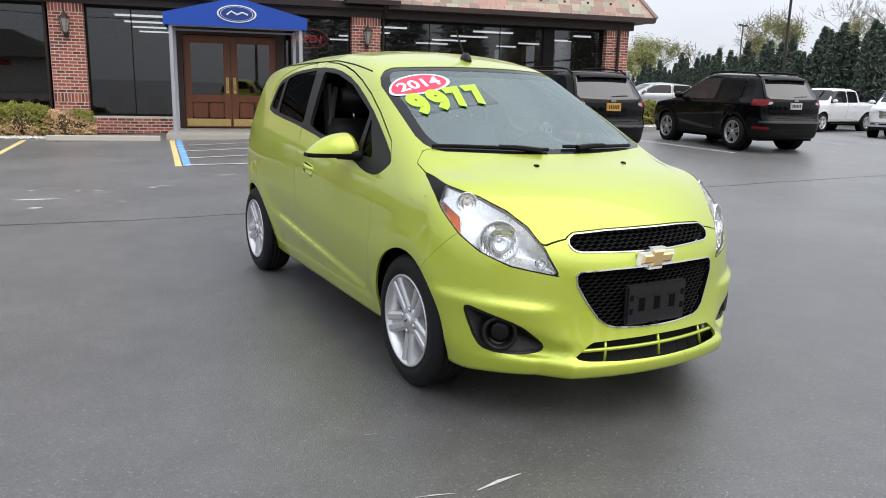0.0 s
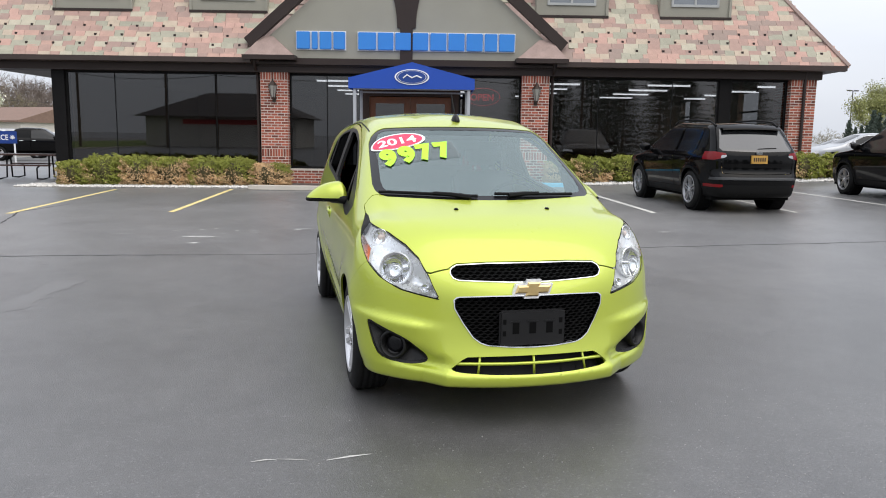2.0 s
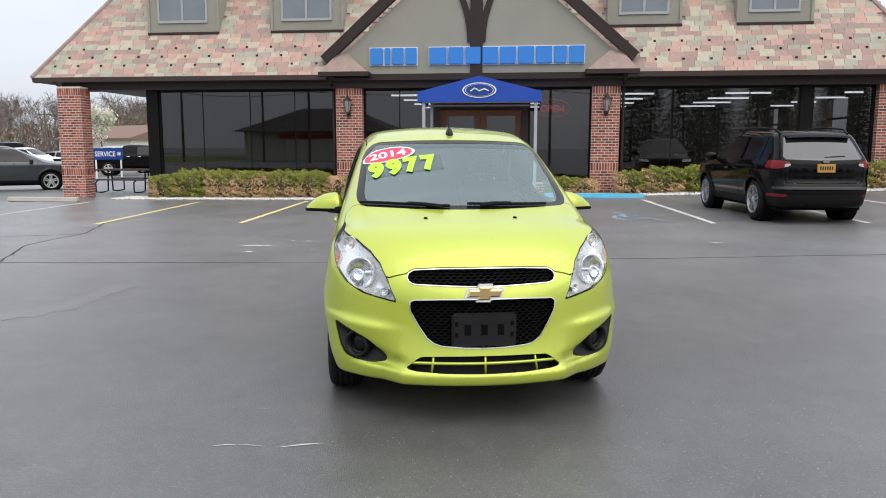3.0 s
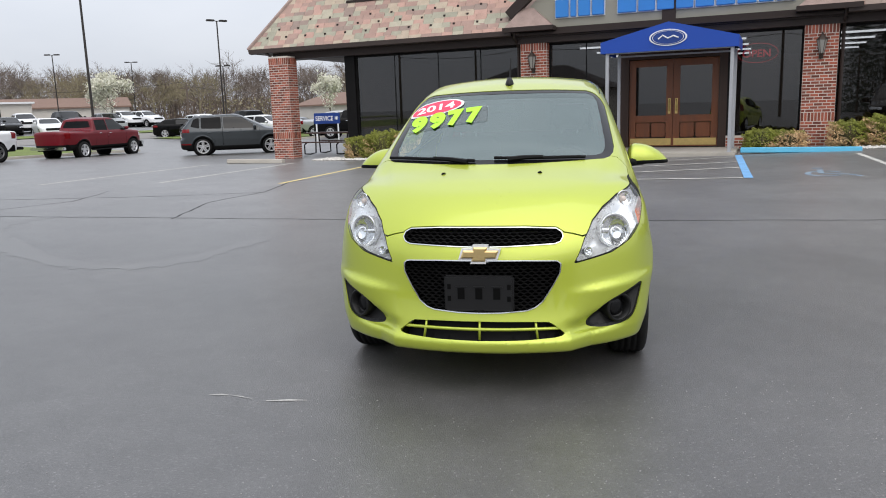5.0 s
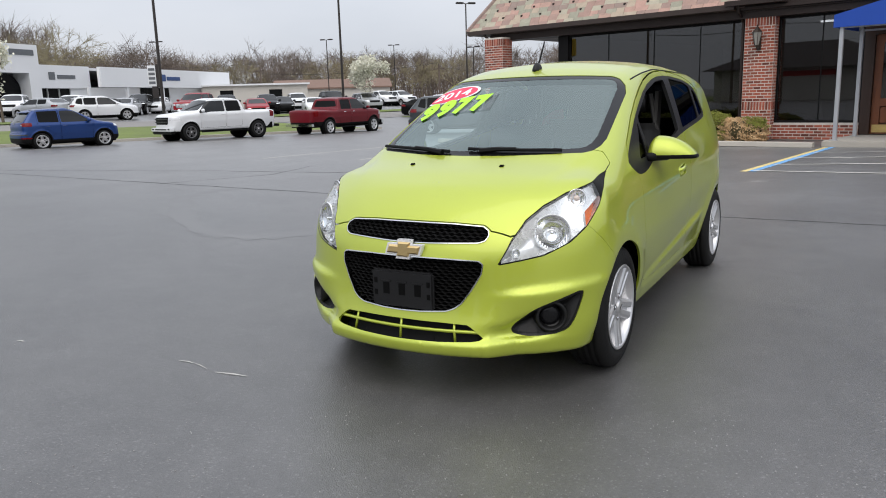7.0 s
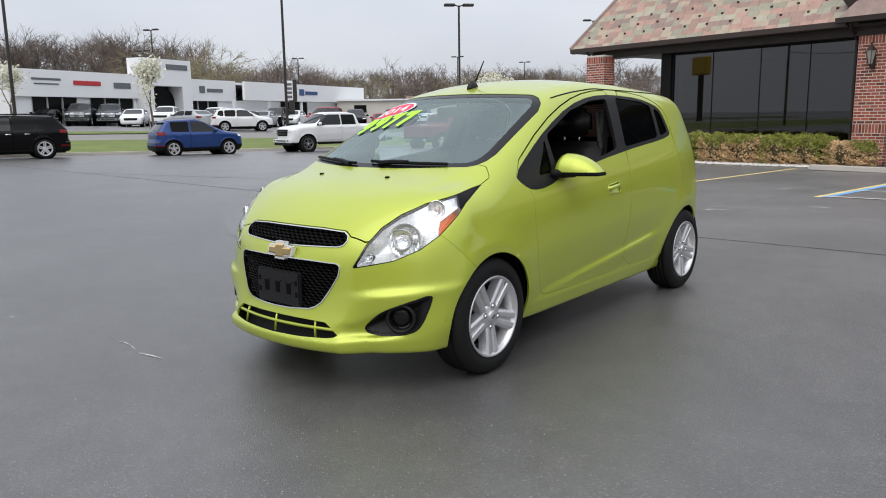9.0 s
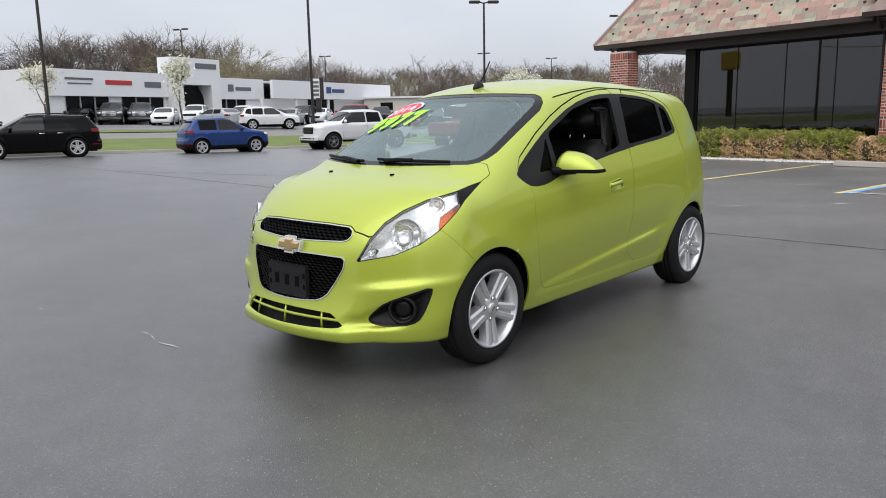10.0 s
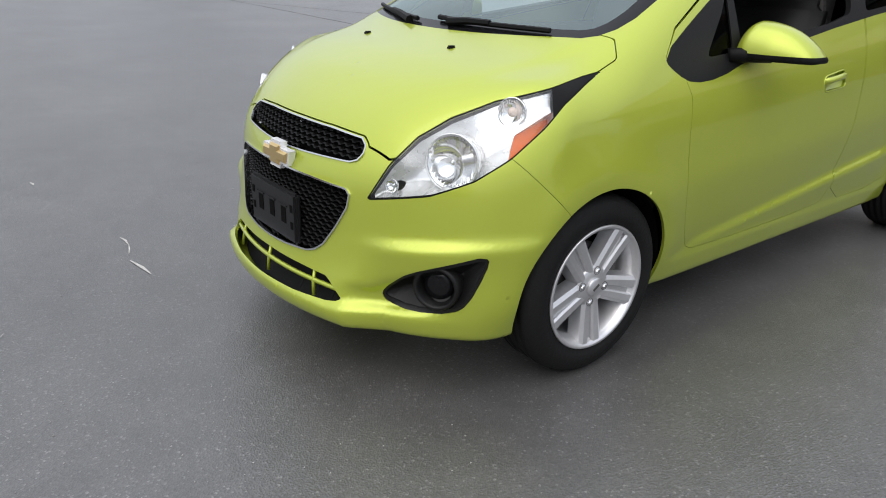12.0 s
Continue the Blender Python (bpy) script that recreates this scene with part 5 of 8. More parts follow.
def strip(name, pts, w, material, label, category, lift=0.003, jag=0.0, seed=0, ends=False, group=""):
    """A flat painted or tarred strip along the points, lying on the ground."""
    rnd = random.Random(seed)
    pts = [Vector((p[0], p[1], 0)) for p in pts]
    fine = []
    for a, b in zip(pts, pts[1:]):
        n = max(1, int((b - a).length / (0.12 if jag else 0.6)))
        fine += [a.lerp(b, i / n) for i in range(n)]
    fine.append(pts[-1])
    bm = bmesh.new()
    rows, drift = [], 0
    for i, p in enumerate(fine):
        d = (fine[min(i + 1, len(fine) - 1)] - fine[max(i - 1, 0)]).normalized()
        s = Vector((-d.y, d.x, 0))
        drift = 0.85 * drift + rnd.uniform(-jag, jag)
        k = w / 2 * (1 + (rnd.uniform(-0.5, 0.5) if jag else rnd.uniform(-0.04, 0.04)))
        if ends and i in (0, len(fine) - 1):
            k *= 0.2
        c = p + s * drift
        rows.append([bm.verts.new((q.x, q.y, gz(q.x, q.y) + lift)) for q in (c + s * k, c - s * k)])
    for a, b in zip(rows, rows[1:]):
        bm.faces.new((a[0], a[1], b[1], b[0]))
    bmesh.ops.recalc_face_normals(bm, faces=bm.faces)
    return tagged(part(name, bm, material), label, category, group, "structure")


for _i, (_a, _b, _m) in enumerate([
        ((-8.75, 11.6), (-9.45, 17.6), WHITE_LINE), ((-5.70, 11.6), (-6.50, 17.7), YELLOW_LINE), ((-3.16, 12.1), (-3.73, 18.1), YELLOW_LINE),
        ((-11.55, 10.9), (-12.13, 17.1), WHITE_LINE), ((5.25, 12.1), (4.80, 17.5), WHITE_LINE), ((7.74, 12.1), (7.25, 17.5), WHITE_LINE),
        ((10.05, 12.6), (9.25, 17.2), WHITE_LINE), ((13.9, 13.8), (13.6, 18.4), WHITE_LINE), ((16.7, 14), (16.4, 18.4), WHITE_LINE)]):
    strip("parking_line", [_a, _b], 0.105, _m, "worn painted parking line on the asphalt", "parking line", group="parking lines")
strip("parking_line", [(-0.33, 12.3), (-0.72, 17.95)], 0.10, YELLOW_LINE, "worn yellow line beside the access aisle", "parking line", group="parking lines")
strip("aisle_line", [(-0.20, 12.3), (-0.59, 17.95)], 0.12, BLUE_LINE, "blue line of the access aisle", "parking line", lift=0.009, group="aisle lines")
strip("aisle_line", [(2.80, 12.6), (2.42, 17.95)], 0.14, BLUE_LINE, "blue line of the access aisle", "parking line", lift=0.009, group="aisle lines")
for _y0, _y1 in ((12.45, 12.62), (13.6, 14.6), (15.0, 16.0), (16.4, 17.4)):
    strip("aisle_line", [(-0.22 - 0.07 * (_y0 - 12.3), _y0), (2.72 - 0.07 * (_y1 - 12.6), _y1)], 0.09, WHITE_LINE, "white hatch line of the access aisle", "parking line", lift=0.009, group="aisle lines")
# the wheelchair mark: a ring, a seat bar and a head
for _pts, _w in (([(3.95 + 0.26 * math.cos(a), 13.25 + 0.42 * math.sin(a)) for a in np.linspace(0.4, 5.6, 20)], 0.09), ([(4.3, 13.1), (3.9, 13.3), (3.9, 13.95)], 0.10), ([(4.3, 13.1), (4.45, 12.75)], 0.09), ([(3.88, 14.15), (3.88, 14.3)], 0.18)):
    strip("access_mark", _pts, _w, FADED_BLUE, "faded blue access mark on the asphalt", "road marking", group="access mark")
# long sealed joint and branching cracks
strip("crack", [(-26, 3.6), (-12, 5.9), (-3.6, 7.1), (-0.5, 7.45), (5.65, 8.45), (13, 9.8), (25, 12)], 0.030, CRACK, "long dark crack across the asphalt", "crack", 0.002, 0.014, 3)
strip("crack", [(-4.1, 6.9), (-4.9, 8.6), (-5.0, 10.2), (-5.7, 11.9), (-5.6, 13.4)], 0.030, CRACK, "dark branching crack in the asphalt", "crack", 0.002, 0.016, 4)
strip("crack", [(-8.0, 6.4), (-7.6, 8.4), (-8.4, 9.9)], 0.022, CRACK, "fine dark crack in the asphalt", "crack", 0.002, 0.016, 5)
strip("crack", [(-16, 5.2), (-9.5, 8.3), (-6.2, 9.4), (-4.9, 10.1)], 0.024, CRACK, "fine dark crack in the asphalt", "crack", 0.002, 0.018, 6)
# pale scuffs
_rnd = random.Random(12)
for _i, (_a, _b, _w) in enumerate([((1.05, 1.985), (1.23, 2.055), 0.022), ((0.74, 1.965), (0.84, 1.99), 0.016), ((0.84, 1.99), (0.97, 1.985), 0.010), ((-0.35, 1.55), (-0.28, 1.57), 0.014),
                                   ((-1.2, 9.4), (-0.9, 9.45), 0.05), ((-1.9, 8.9), (-1.4, 8.95), 0.06), ((-0.6, 9.9), (-0.3, 9.95), 0.05), ((-2.9, 9.1), (-2.6, 9.15), 0.05), ((4.6, 9.6), (4.8, 9.65), 0.05), ((0.2, 11.0), (0.5, 11.05), 0.05), ((-2.15, 9.56), (-2.06, 9.58), 0.06), ((-1.92, 9.64), (-1.80, 9.68), 0.05), ((-1.74, 9.8), (-1.66, 9.81), 0.06), ((-1.62, 8.3), (-1.46, 8.32), 0.07), ((-1.38, 9.56), (-1.30, 9.58), 0.05), ((-1.18, 9.57), (-1.04, 9.6), 0.06), ((-0.58, 9.78), (-0.46, 9.82), 0.07), ((-1.5, 13.2), (-1.2, 13.27), 0.08), ((-0.8, 8.6), (-0.7, 8.66), 0.05), ((-2.24, 9.5), (-2.17, 9.53), 0.05)]):
    strip("scuff", [_a, tuple((Vector(_a) + Vector(_b)) / 2 + Vector((0, 0.006))), _b], _w, SCUFF, "chalky white scuff on the asphalt", "scuff", 0.0025, 0.004, _i, True, "scuffs")
for _i in range(46):
    _x, _y = _rnd.uniform(-4, 6), _rnd.uniform(-0.5, 2.6) if _i < 26 else _rnd.uniform(6, 13)
    _k = 1 if _i < 26 else 2.5
    _an, _le = _rnd.uniform(-0.4, 0.5), _rnd.uniform(0.015, 0.05) * _k
    strip("scuff", [(_x, _y), (_x + _le * math.cos(_an), _y + _le * math.sin(_an))], 0.012 * _k, SCUFF if _rnd.random() < 0.6 else CRACK, "small fleck on the asphalt", "scuff", 0.0025, 0.002, _i, True, "scuffs")
# faint tyre arc
_loop = np.array([(-5.9, 7.2), (-6.2, 6.4), (-5.9, 5.7), (-5.25, 5.2), (-3.8, 4.5), (-2.8, 4.15), (-2.05, 4.2), (-1.8, 4.7), (-1.85, 5.5), (-1.9, 6.2)])
for _ in range(3):
    _loop = np.stack([0.75 * _loop[:-1] + 0.25 * _loop[1:], 0.25 * _loop[:-1] + 0.75 * _loop[1:]], 1).reshape(-1, 2)
strip("tyre_mark", [tuple(p) for p in _loop], 0.26, mat("polished_asphalt", (0.108, 0.106, 0.104), 0.40, var=0.3, scale=2, spec=1.0), "pale curved tyre mark on the asphalt", "tyre mark", 0.0015, 0.01, 2, True)


def band(name, x0, x1, y0, y1, lift, material, label, category):
    return sheet(name, np.linspace(x0, x1, 12), np.arange(y0, y1, 3.0), lift, material, label, category)


band("grass_strip", -38.5, -27.9, -60, 33, 0.05, LAWN, "green spring grass strip along the kerb", "grass")
band("grass_strip", -38.5, -27.9, 42, 100, 0.05, LAWN, "green spring grass strip along the kerb", "grass")
band("road", -46, -38.5, -90, 140, 0.02, ROAD, "pale concrete road beyond the grass", "road")
band("verge", -49.5, -46.4, -60, 24, 0.06, LAWN, "narrow grass verge before the far lot", "grass")
band("verge", -49.5, -46.4, 30, 90, 0.06, LAWN, "narrow grass verge before the far lot", "grass")
for _y0, _y1 in ((-60, 33), (42, 100)):
    _ys = np.arange(_y0, _y1, 3.0)
    _b = bmesh.new()
    _rows = [[_b.verts.new((xx, y, gz(xx, y) + zz)) for xx, zz in ((-27.70, -0.05), (-27.72, 0.12), (-27.90, 0.12), (-27.90, -0.05))] for y in _ys]
    for _a, _c in zip(_rows, _rows[1:]):
        for _i in range(3):
            _b.faces.new((_a[_i], _a[_i + 1], _c[_i + 1], _c[_i]))
    bmesh.ops.recalc_face_normals(_b, faces=_b.faces)
    tagged(part("kerb", _b, CONCRETE), "pale concrete kerb along the grass strip", "kerb", kind="structure")

# ---- the dealership building ----
WALL_Y, EAVE_Y, EAVE_Z, PITCH = 20.5, 19.9, 3.36, 1.5
dealership = thing("dealership", pose(0, 0, 0), "brick car showroom with a steep slate roof and dark windows", "building")
_rnd = random.Random(5)


def rnd_box(name, *a, material, parent, label="", bevel=0.0):
    return part(name, boxed(*a, bevel), material, parent, label)


BRICK_ME = {}


def brick_mesh(l, d, h):
    key = (round(l, 3), round(d, 3))
    if key not in BRICK_ME:
        b = boxed(-l / 2, l / 2, -d / 2, d / 2, -h / 2, h / 2)
        me = bpy.data.meshes.new("brick")
        b.to_mesh(me)
        b.free()
        me.materials.append(BRICK)
        BRICK_ME[key] = me
    return BRICK_ME[key]


def brick_wall(x0, x1, y0, y1, z0, z1, parent, singles, name="pillar", label="", soldier=True):
    """A brick pier: mortar core, courses of bricks 2 mm proud; single bricks as pieces or one joined field."""
    core = part(name, boxed(x0 + 0.002, x1 - 0.002, y0 + 0.002, y1 - 0.002, z0, z1), MORTAR, parent, label)
    joined = ([], [])
    course, long_, bh = 0.0745, 0.205, 0.056
    rows = int((z1 - z0) / course)
    bands = [(z0 + course * (rows - 3), z0 + course * rows), (z0 + course * 10, z0 + course * 13)] if soldier and rows > 20 else []
    for a, b in bands:
        for face, (a0, a1) in (("f", (x0, x1)), ("l", (y0, y1)), ("r", (y0, y1))):
            n = max(1, round((a1 - a0) / 0.0745))
            for i in range(n):
                c = a0 + (a1 - a0) / n * (i + 0.5)
                at = Matrix.Translation((c, y0 + 0.026, (a + b) / 2)) if face == "f" else Matrix.Translation((x0 + 0.026 if face == "l" else x1 - 0.026, c, (a + b) / 2)) @ pose(0, 0, 0, 0, 0, 90)
                add_box(joined, -0.028, 0.028, -0.03, 0.03, -(b - a) / 2 + 0.009, (b - a) / 2 - 0.009, at)
    for r in range(rows):
        zc = z0 + course * (r + 0.5)
        if any(a < zc < b for a, b in bands):
            continue
        off = (r % 2) * 0.5
        for face, (a0, a1) in (("f", (x0, x1)), ("l", (y0, y1)), ("r", (y0, y1))):
            n = max(1, round((a1 - a0) / long_))
            step = (a1 - a0) / n
            for i in range(-1, n + 1):
                s, e = a0 + step * (i + off), a0 + step * (i + 1 + off)
                s, e = max(s, a0) + 0.008, min(e, a1) - 0.008
                if e - s < 0.04:
                    continue
                jit = _rnd.uniform(-0.0015, 0.0005)
                if face == "f":
                    c, d = (s + e) / 2, (e - s, 0.06)
                    at = Matrix.Translation((c, y0 + 0.03 + jit, zc))
                else:
                    c, d = (s + e) / 2, (e - s, 0.06)
                    at = Matrix.Translation(((x0 + 0.03 if face == "l" else x1 - 0.03) + jit, c, zc)) @ pose(0, 0, 0, 0, 0, 90)
                if singles and face == "f":
                    ob = new("brick", brick_mesh(*d, bh))
                    ob.matrix_basis = at
                    ob.parent = core
                else:
                    add_box(joined, -d[0] / 2, d[0] / 2, -d[1] / 2, d[1] / 2, -bh / 2, bh / 2, at)
    field_ob = raw("brickwork", *joined, BRICK_FIELD, core, smooth=False)
    field_ob["kind"] = "stuff"
    return core


brick_wall(-11.64, -10.92, 19.7, 20.2, -0.2, 3.12, dealership, True, label="square red brick corner pillar")
brick_wall(-3.45, -2.70, 20.15, 20.7, 0.0, 3.12, dealership, True, label="red brick pillar between showroom windows")
brick_wall(3.73, 4.48, 20.15, 20.7, 0.0, 3.12, dealership, True, label="red brick pillar between showroom windows")
brick_wall(11.15, 11.85, 20.2, 21.2, 0.1, 3.12, dealership, False, label="red brick corner pillar")
brick_wall(-2.70, -0.72, 20.36, 20.56, 0.0, 0.42, dealership, False, "knee_wall", "low red brick wall under the window")
brick_wall(2.0, 3.73, 20.36, 20.56, 0.0, 0.42, dealership, False, "knee_wall", "low red brick wall under the window")
brick_wall(-8.9, -3.45, 20.40, 20.58, -0.1, 0.45, dealership, False, "knee_wall", "low red brick wall behind the hedge")
brick_wall(4.48, 11.15, 20.40, 20.58, 0.0, 0.45, dealership, False, "knee_wall", "low red brick wall behind the hedge")
# head beam, soffit, gutter
rnd_box("head_beam", -11.75, 11.95, 20.12, 20.75, 3.04, 3.24, material=BROWN_TRIM, parent=dealership)
rnd_box("soffit", -12.3, 12.3, 19.95, 21.0, 3.24, 3.30, material=BROWN_TRIM, parent=dealership)
for _x0, _x1 in ((-12.45, -3.62), (4.62, 12.45)):
    _b = prism(bmesh.new(), [(19.80, 3.26), (19.93, 3.24), (19.93, 3.39), (19.78, 3.39)], "x", _x0, _x1)
    part("gutter", _b, GUTTER_BROWN, dealership, "brown metal gutter")
for _x in (-3.55, 4.58):
    _b = bmesh.new()
    tube(_b, [(_x, 19.87, 3.36), (_x, 19.95, 3.2), (_x, 20.2, 3.05), (_x, 20.3, 2.95), (_x, 20.3, 0.1)], 0.04, 8)
    part("downpipe", _b, BROWN_TRIM, dealership, "brown downpipe")
_b = bmesh.new()
tube(_b, [(-11.9, 19.87, 3.36), (-11.75, 19.87, 3.2), (-11.62, 19.9, 3.1), (-11.58, 19.9, 0)], 0.04, 8)
part("downpipe", _b, BROWN_TRIM, dealership, "brown downpipe")
_b = bmesh.new()
tube(_b, [(11.5, 20.15, 3.3), (11.5, 20.15, 0.2)], 0.045, 8)
part("downpipe", _b, BROWN_TRIM, dealership, "brown downpipe")
_b = bmesh.new()
for _i in range(15):
    box(_b, -12.2 + 0.205 * _i, -12.2 + 0.205 * _i + 0.196, 21.0, 31.0, 3.22, 3.27)
part("porch_ceiling", _b, PORCH_BOARD, dealership, "grey-brown boarded porch ceiling")
# dark corner post of the porch
rnd_box("corner_post", -9.25, -8.90, 20.35, 20.75, -0.1, 3.04, material=DARK_FRAME, parent=dealership)
rnd_box("window_post", 9.25, 9.55, 20.38, 20.62, 0.1, 3.04, material=DARK_FRAME, parent=dealership)


def shop_window(x0, x1, z0, z1, bars, y=20.46, slim=0.025):
    w = part("window", boxed(x0, x1, y - 0.05, y + 0.05, z0, z0 + 0.06), DARK_FRAME, dealership, "large dark showroom window")
    part("head", boxed(x0, x1, y - 0.05, y + 0.05, z1 - 0.06, z1), DARK_FRAME, w)
    xs = [x0 + 0.025] + list(bars) + [x1 - 0.025]
    for x in xs:
        k = 0.025 if x in (xs[0], xs[-1]) else slim
        part("mullion", boxed(x - k, x + k, y - 0.04 * k / 0.025, y + 0.04 * k / 0.025, z0 + 0.06, z1 - 0.06), DARK_FRAME, w)
    for a, b in zip(xs, xs[1:]):
        part("pane", boxed(a + (0.025 if a == xs[0] else slim), b - (0.025 if b == xs[-1] else slim), y - 0.004, y + 0.004, z0 + 0.06, z1 - 0.06), SHOP_GLASS, w).visible_shadow = False


shop_window(-8.90, -3.45, 0.45, 3.04, (-7.55, -6.1, -4.75), slim=0.010)
shop_window(-2.70, -0.72, 0.42, 3.04, (-1.66,), slim=0.012)
shop_window(2.0, 3.73, 0.42, 3.04, ())
shop_window(4.48, 9.25, 0.45, 3.04, (5.9, 7.95), slim=0.010)
shop_window(9.55, 11.15, 0.45, 3.04, ())
# double door
door_frame = part("doorway", boxed(-0.72, 2.0, 20.42, 20.6, 2.46, 3.04), DARK_WOOD, dealership, "dark stained timber doorway")
for _x0, _x1 in ((-0.72, -0.50), (1.80, 2.0)):
    part("jamb", boxed(_x0, _x1, 20.42, 20.6, 0.14, 2.46), DARK_WOOD, door_frame)
for _s, _x0, _x1 in ((1, -0.49, 0.645), (-1, 0.655, 1.79)):
    leaf = part("door", boxed(_x0, _x1, 20.50, 20.545, 0.16, 0.38), WOOD, dealership, "varnished oak door with glass and brass fittings")
    for _a in ((_x0, _x0 + 0.17, 0.38, 2.44), (_x1 - 0.17, _x1, 0.38, 2.44), (_x0 + 0.17, _x1 - 0.17, 2.26, 2.44), (_x0 + 0.17, _x1 - 0.17, 0.80, 0.98)):
        part("rail", boxed(_a[0], _a[1], 20.50, 20.545, _a[2], _a[3]), WOOD, leaf)
    part("pane", boxed(_x0 + 0.17, _x1 - 0.17, 20.518, 20.526, 0.98, 2.26), SHOP_GLASS, leaf)
    for _k in (0, 1):
        _w = (_x1 - _x0 - 0.34) / 2
        part("panel", boxed(_x0 + 0.17 + _k * _w + 0.015, _x0 + 0.17 + (_k + 1) * _w - 0.015, 20.495, 20.54, 0.40, 0.78, 0.02), WOOD, leaf)
    part("kick_plate", boxed(_x0 + 0.03, _x1 - 0.03, 20.493, 20.50, 0.19, 0.37), BRASS, leaf, "worn brass kick plate")
    _hx = _x1 - 0.085 if _s > 0 else _x0 + 0.085
    part("handle_plate", boxed(_hx - 0.035, _hx + 0.035, 20.488, 20.50, 1.02, 1.42), BRASS, leaf)
    _b = bmesh.new()
    tube(_b, [(_hx, 20.49, 1.10), (_hx, 20.44, 1.13), (_hx, 20.435, 1.25), (_hx, 20.44, 1.36), (_hx, 20.49, 1.39)], 0.014, 8)
    part("handle", _b, BRASS, leaf, "brass pull handle", True)
# door step
tagged(part("door_step", boxed(-0.85, 2.35, 18.05, 20.5, -0.02, 0.13, 0.02), CONCRETE), "pale concrete step before the entrance", "step", kind="structure")
# gable with timber
GX, GZ = 0.55, 7.25
_b = prism(bmesh.new(), [(-3.45, 3.36), (4.55, 3.36), (4.55, 3.75), (GX, GZ), (-3.45, 3.75)], "y", 20.12, 20.3)
gable = part("gable_wall", _b, STUCCO, dealership, "grey-green stucco gable")
for _s in (1, -1):
    _d = Vector((_s * 4.1, 0, -(GZ - 3.72))).normalized()
    _n = Vector((-_d.z, 0, _d.x)) * (1 if _d.x > 0 else -1)
    _a, _e = Vector((GX, 0, GZ + 0.15)), Vector((GX + _s * 4.2, 0, 3.72 - 0.02))
    _out = Vector((_s * 0.62, 0, 0.78)).normalized() * 0.30
    pts = [(_a.x, _a.z), (_e.x, _e.z), (_e.x + _out.x * 0.9, _e.z + _out.z * 0.9), (_a.x, _a.z + 0.40)]
    part("rake_board", prism(bmesh.new(), pts, "y", 19.95, 20.16), BROWN_TRIM, dealership, "dark brown gable board")
rnd_box("gable_beam", -3.45, 4.55, 20.06, 20.125, 3.20, 3.42, material=BROWN_TRIM, parent=dealership)
rnd_box("timber_post", GX - 0.17, GX + 0.17, 20.07, 20.125, 3.42, 7.0, material=BROWN_TRIM, parent=dealership)
for _s in (1, -1):
    _b = bmesh.new()
    _ctr = [(GX + _s * (0.16 + 0.62 * u * u), 4.25 + 1.9 * u) for u in np.linspace(0, 1, 10)]
    prism(_b, [(x + 0.09, z) for x, z in _ctr] + [(x - 0.09, z) for x, z in _ctr[::-1]], "y", 20.072, 20.124)
    part("timber_brace", _b, BROWN_TRIM, dealership, "curved dark timber brace")
# small roofs at the gable's feet
for _x0, _x1 in ((-3.78, -2.45), (3.55, 4.88)):
    _b = bmesh.new()
    _lo = [_b.verts.new(p) for p in ((_x0, 19.72, 3.46), (_x1, 19.72, 3.46), (_x1, 20.12, 3.46), (_x0, 20.12, 3.46))]
    _m = (_x0 + _x1) / 2 + (-0.10 if _x0 < 0 else 0.10)
    _hi = [_b.verts.new(p) for p in ((_m - 0.16, 20.06, 3.98), (_m + 0.16, 20.06, 3.98), (_m + 0.16, 20.12, 3.98), (_m - 0.16, 20.12, 3.98))]
    for i in range(4):
        _b.faces.new((_lo[i], _lo[(i + 1) % 4], _hi[(i + 1) % 4], _hi[i]))
    _b.faces.new(_hi)
    _b.faces.new(_lo[::-1])
    bmesh.ops.recalc_face_normals(_b, faces=_b.faces)
    foot = part("gable_foot_roof", _b, SLATE_PLAIN, dealership, "small slate roof at the gable's foot")
    part("fascia", boxed(_x0 - 0.04, _x1 + 0.04, 19.68, 20.1, 3.34, 3.46), BROWN_TRIM, foot)
# the main roof: a deck, then slates
ROOF_TOP = 7.6
_b = bmesh.new()
_k = (ROOF_TOP - EAVE_Z) / PITCH
_lo = [_b.verts.new(p) for p in ((-12.5, EAVE_Y - 0.02, EAVE_Z), (12.5, EAVE_Y - 0.02, EAVE_Z), (12.5, 36, EAVE_Z), (-12.5, 36, EAVE_Z))]
_hi = [_b.verts.new(p) for p in ((-12.5 + _k, EAVE_Y + _k, ROOF_TOP), (12.5 - _k, EAVE_Y + _k, ROOF_TOP), (12.5 - _k, 36 - _k, ROOF_TOP), (-12.5 + _k, 36 - _k, ROOF_TOP))]
_nz = 3.9
_ny = EAVE_Y - 0.02 + (_nz - EAVE_Z) / PITCH
_notch = [_b.verts.new(p) for p in ((-3.5, EAVE_Y - 0.02, EAVE_Z), (-3.5, _ny, _nz), (4.6, _ny, _nz), (4.6, EAVE_Y - 0.02, EAVE_Z))]
_b.faces.new([_lo[0]] + _notch + [_lo[1], _hi[1], _hi[0]])
for i in range(1, 4):
    _b.faces.new((_lo[i], _lo[(i + 1) % 4], _hi[(i + 1) % 4], _hi[i]))
_b.faces.new(_hi)
bmesh.ops.recalc_face_normals(_b, faces=_b.faces)
roof = part("roof", _b, SLATE_PLAIN, dealership, "steep hipped roof of pink, tan and grey slates")
slope = math.hypot(1, PITCH)
DORMERS = ((-9.29, -7.09), (-5.51, -3.34), (4.13, 6.14), (7.58, 9.57))
